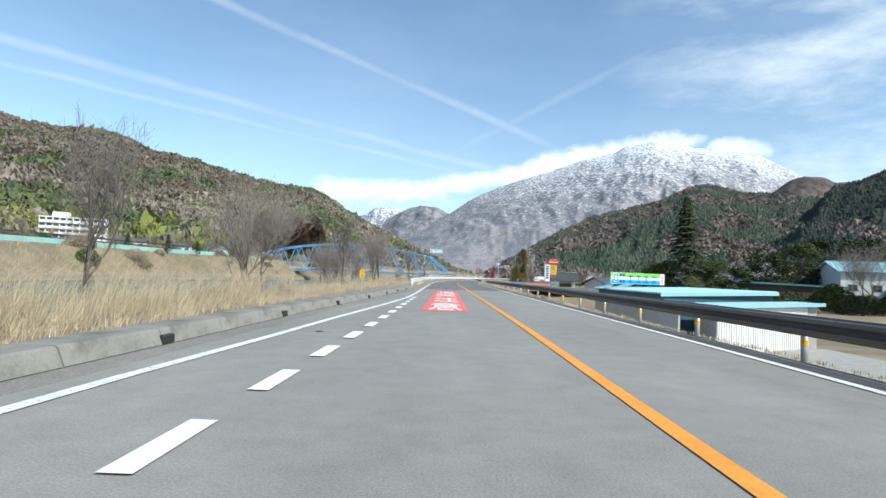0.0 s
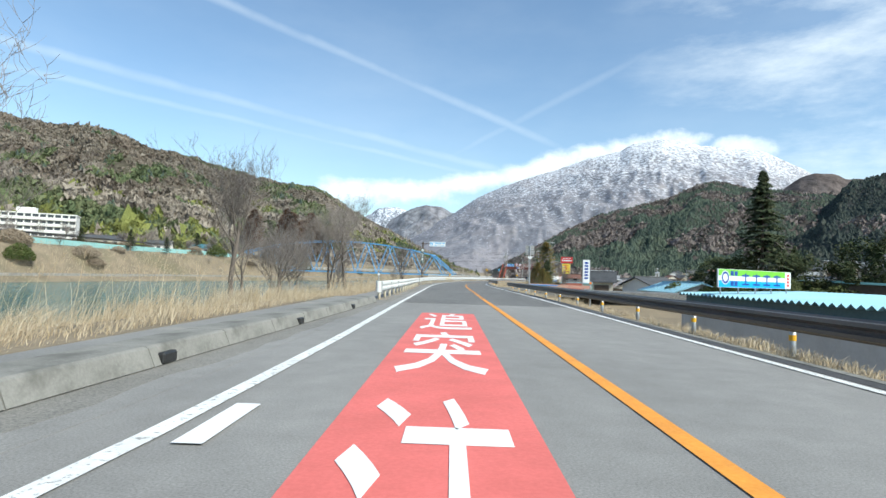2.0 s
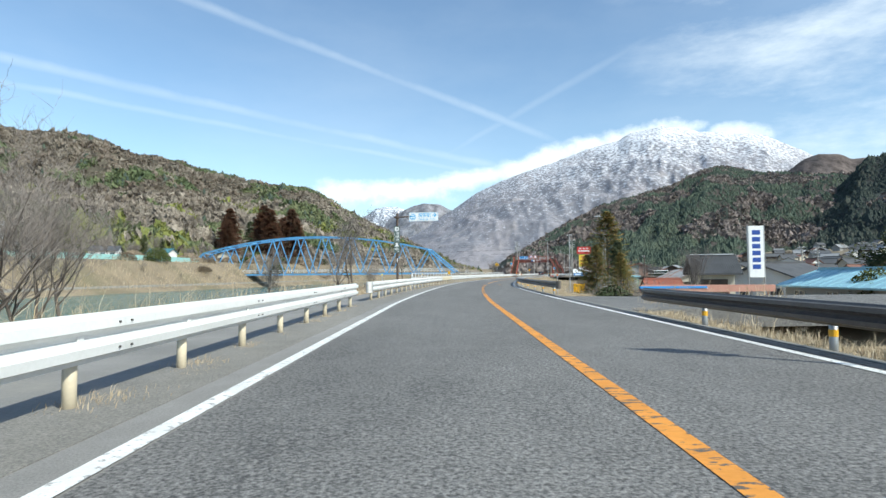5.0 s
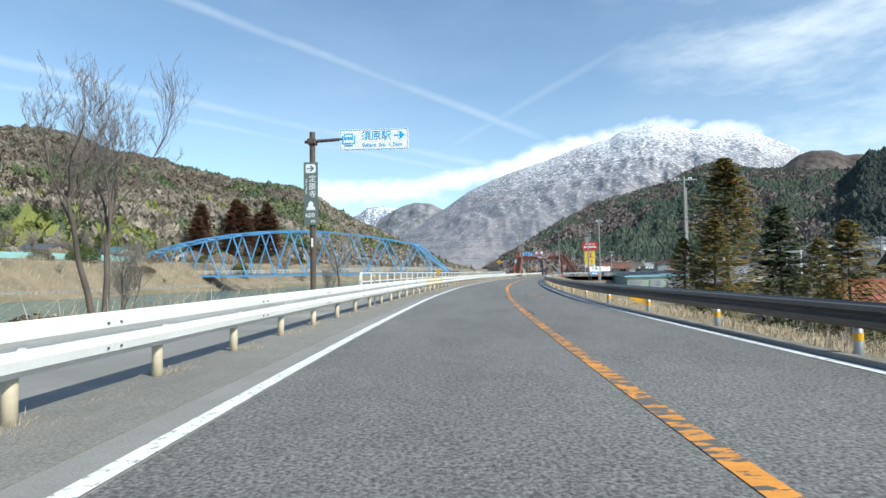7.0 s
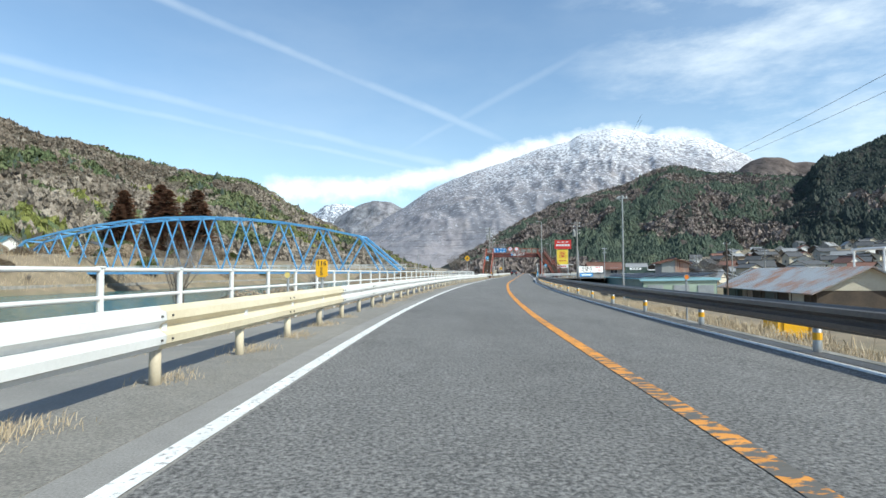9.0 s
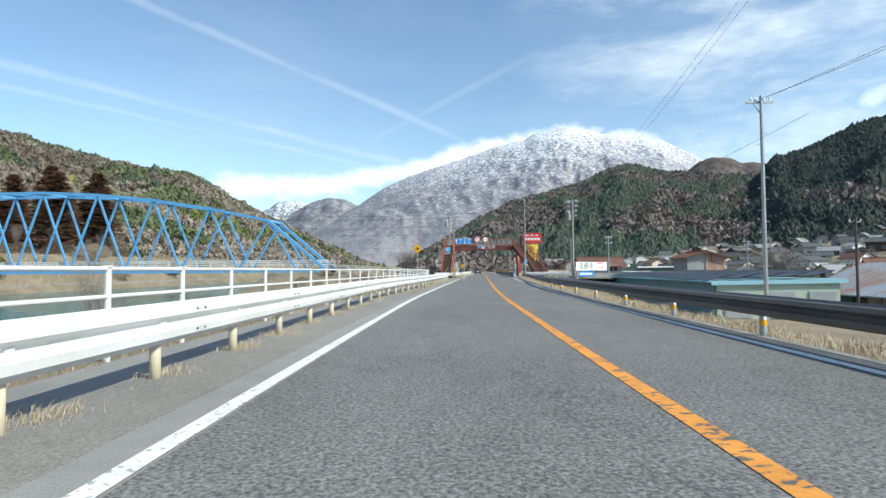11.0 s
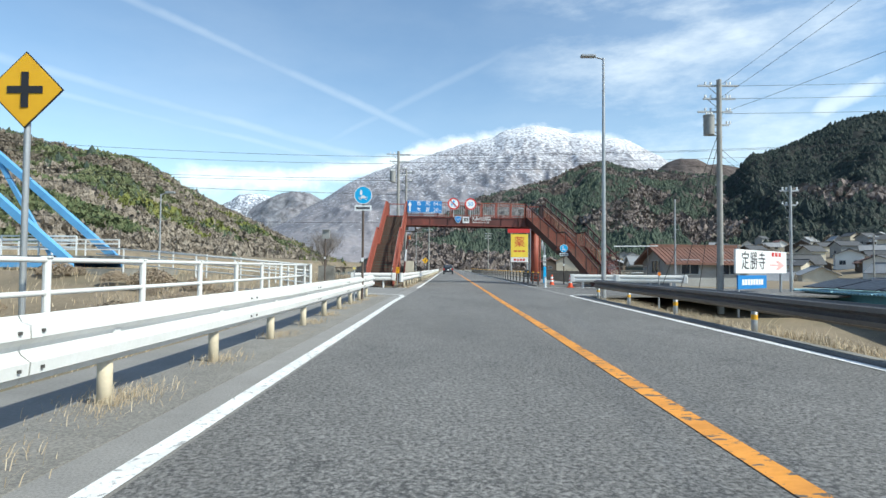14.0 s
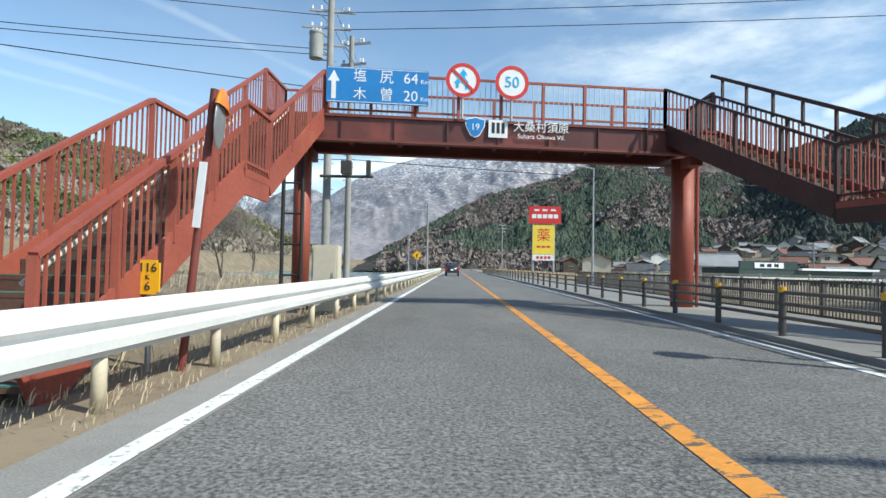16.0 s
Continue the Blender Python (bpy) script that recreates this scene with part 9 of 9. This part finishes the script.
hotel()
house(222, -166, 14, 8, 8.5, 11.5, 13.0, WALL_CREAM, ROOF_TILE, "cream low building beside the white block", 35, "x")
house(236, -150, 9, 7, 7.5, 10.4, 12, WALL_W, ROOF_TILE, "small house on the far bank", 30, "x")
house(262, -148, 9, 7, 7.5, 10.4, 12, WALL_W, ROOF_TEAL, "small house on the far bank behind the bridge", 10, "x")
house(280, -130, 8, 7, 6.5, 9.4, 11, WALL_CREAM, ROOF_TILE, "small house on the far bank beyond the bridge", 10, "y")
plat = thing("platform_roof", "long dark station platform roof across the river", "platform")
part("roof", bar(B(), at(110, -114, 8.6), at(196, -118, 8.8), 4.0, 0.25), ROOF_TILE, plat)
for s in np.arange(112, 196, 7):
    pole(plat, at(s, -115, 5.5), at(s, -115, 8.6), 0.09, STEEL, "post")
part("wall", bar(B(), at(110, -117, 6.8), at(196, -120, 7.0), 0.2, 2.2), WALL_CREAM, plat)


def bank_fence():
    f = thing("bank_fence", "long teal panel fence along the far river bank", "fence")
    for s in np.arange(10, 214, 4.0):
        a, b = at(s, -96.0, ground_z(s, -96) + 0.75), at(s + 3.9, -96.0, ground_z(s + 4, -96) + 0.75)
        part("panel", bar(B(), a, b, 0.05, 1.25), TEAL_FENCE, f)
        pole(f, at(s, -96, ground_z(s, -96) - 0.2), at(s, -96, ground_z(s, -96) + 1.5), 0.06, TEAL_FENCE, "post", n=8)


bank_fence()
bm = B()
for s in np.arange(0, 330, 6.0):
    bar(bm, at(s, -85.6, -2.0), at(s + 5.95, -85.6, -2.0), 1.2, 2.0)
tagged(single("retaining_wall", bm, GRAVEL, "rough stone revetment at the far waterline", "wall"), kind="structure")


# ---- fences and yards by the footbridge ----
def picket_fence(s0, s1, d, z0, h, label, material, gap=0.13):
    f = thing("picket_fence", label, "fence")
    for z in (0.12, h):
        part("rail", bar(B(), at(s0, d, z0 + z), at(s1, d, z0 + z), 0.05, 0.06), material, f)
    n = int((s1 - s0) / gap)
    for i in range(n + 1):
        s = s0 + (s1 - s0) * i / n
        big = i % 16 == 0
        part("post" if big else "picket", bar(B(), at(s, d, z0), at(s, d, z0 + h + (0.06 if big else 0)), 0.07 if big else 0.024, None, up=(0, 1, 0)), material, f)


picket_fence(231.5, 268, 9.6, -0.1, 1.0, "dark brown metal picket fence along the footway", STEEL_D)
picket_fence(240, 275, 15.5, -0.1, 1.1, "pale picket fence of a yard below the footbridge", WALL_CREAM, 0.25)
strip("yard", CONCRETE_POLE, -20, 49, 12.0, 32, -3.95, "pale concrete yard below the road", "yard", thick=0.5)
strip("footway", PATH_GREY, 229.5, 330, 5.1, 9.4, 0.012, "pale footway under the footbridge stairs", "footway", thick=0.12)
shop = thing("shop", "long dark green shop with a white-edged low roof", "building", spot(290, 38, 0, 4))
part("wall", box(B(), (0, 0, 0.35), (15, 8, 2.6)), SHOP_GREEN, shop)
part("eave", box(B(), (3.4, -0.2, 1.55), (8.6, 9, 0.22)), SIGN_W, shop)
part("canopy", box(B(), (-2, -5.2, 0.55), (17, 2.4, 0.16)), SIGN_W, shop)
part("parapet", box(B(), (-4.2, -3.9, 1.9), (6.4, 0.3, 0.9)), SHOP_GREEN, shop)
b = board(shop, "name_board", 3.2, 0.6, (-4.2, -4.1, 1.9), SIGN_W, 0.06)
bars(b, (0, -0.04, 0), 3, 0.5, 0.35, 0.3, INK)
for x in (-8, -3, 2, 6):
    pole(shop, (x, -6.2, -0.9), (x, -6.2, 0.5), 0.06, STEEL, "canopy_post")


def lumber_pile():
    c = thing("lumber_pile", "heap of weathered planks and broken boards", "lumber", spot(92, 26, -2.5, 20))
    lr = random.Random(4)
    for i in range(34):
        x, y, z = lr.uniform(-3, 3), lr.uniform(-1.5, 1.5), 0.15 + 0.9 * lr.random()
        a, t = lr.uniform(-0.7, 0.7), lr.uniform(-0.25, 0.35)
        v = Vector((math.cos(a) * math.cos(t), math.sin(a) * math.cos(t), math.sin(t))) * lr.uniform(1.2, 2.6)
        p = Vector((x, y, z))
        part("plank", bar(B(), p - v, p + v, 0.2, 0.05), WOOD_OLD, c)


WOOD_OLD = mat("weathered_wood", (0.24, 0.18, 0.13), (0.15, 0.11, 0.085), 0.9, 1.5, 12, 0.004, stretch=(1, 1, 1), rand=0.3)
lumber_pile()
house(110, 32.5, 7, 12, -2.6, 0.0, 1.2, WALL_GREY, ROOF_BLUE, "long low workshop with a pale blue metal roof", 6, "y", 12, name="workshop")
house(125, 31.5, 6, 7, -2.6, 0.7, 1.9, WALL_W, ROOF_TILE, "white house with a grey gable roof behind the workshop", 30, "x", 0)
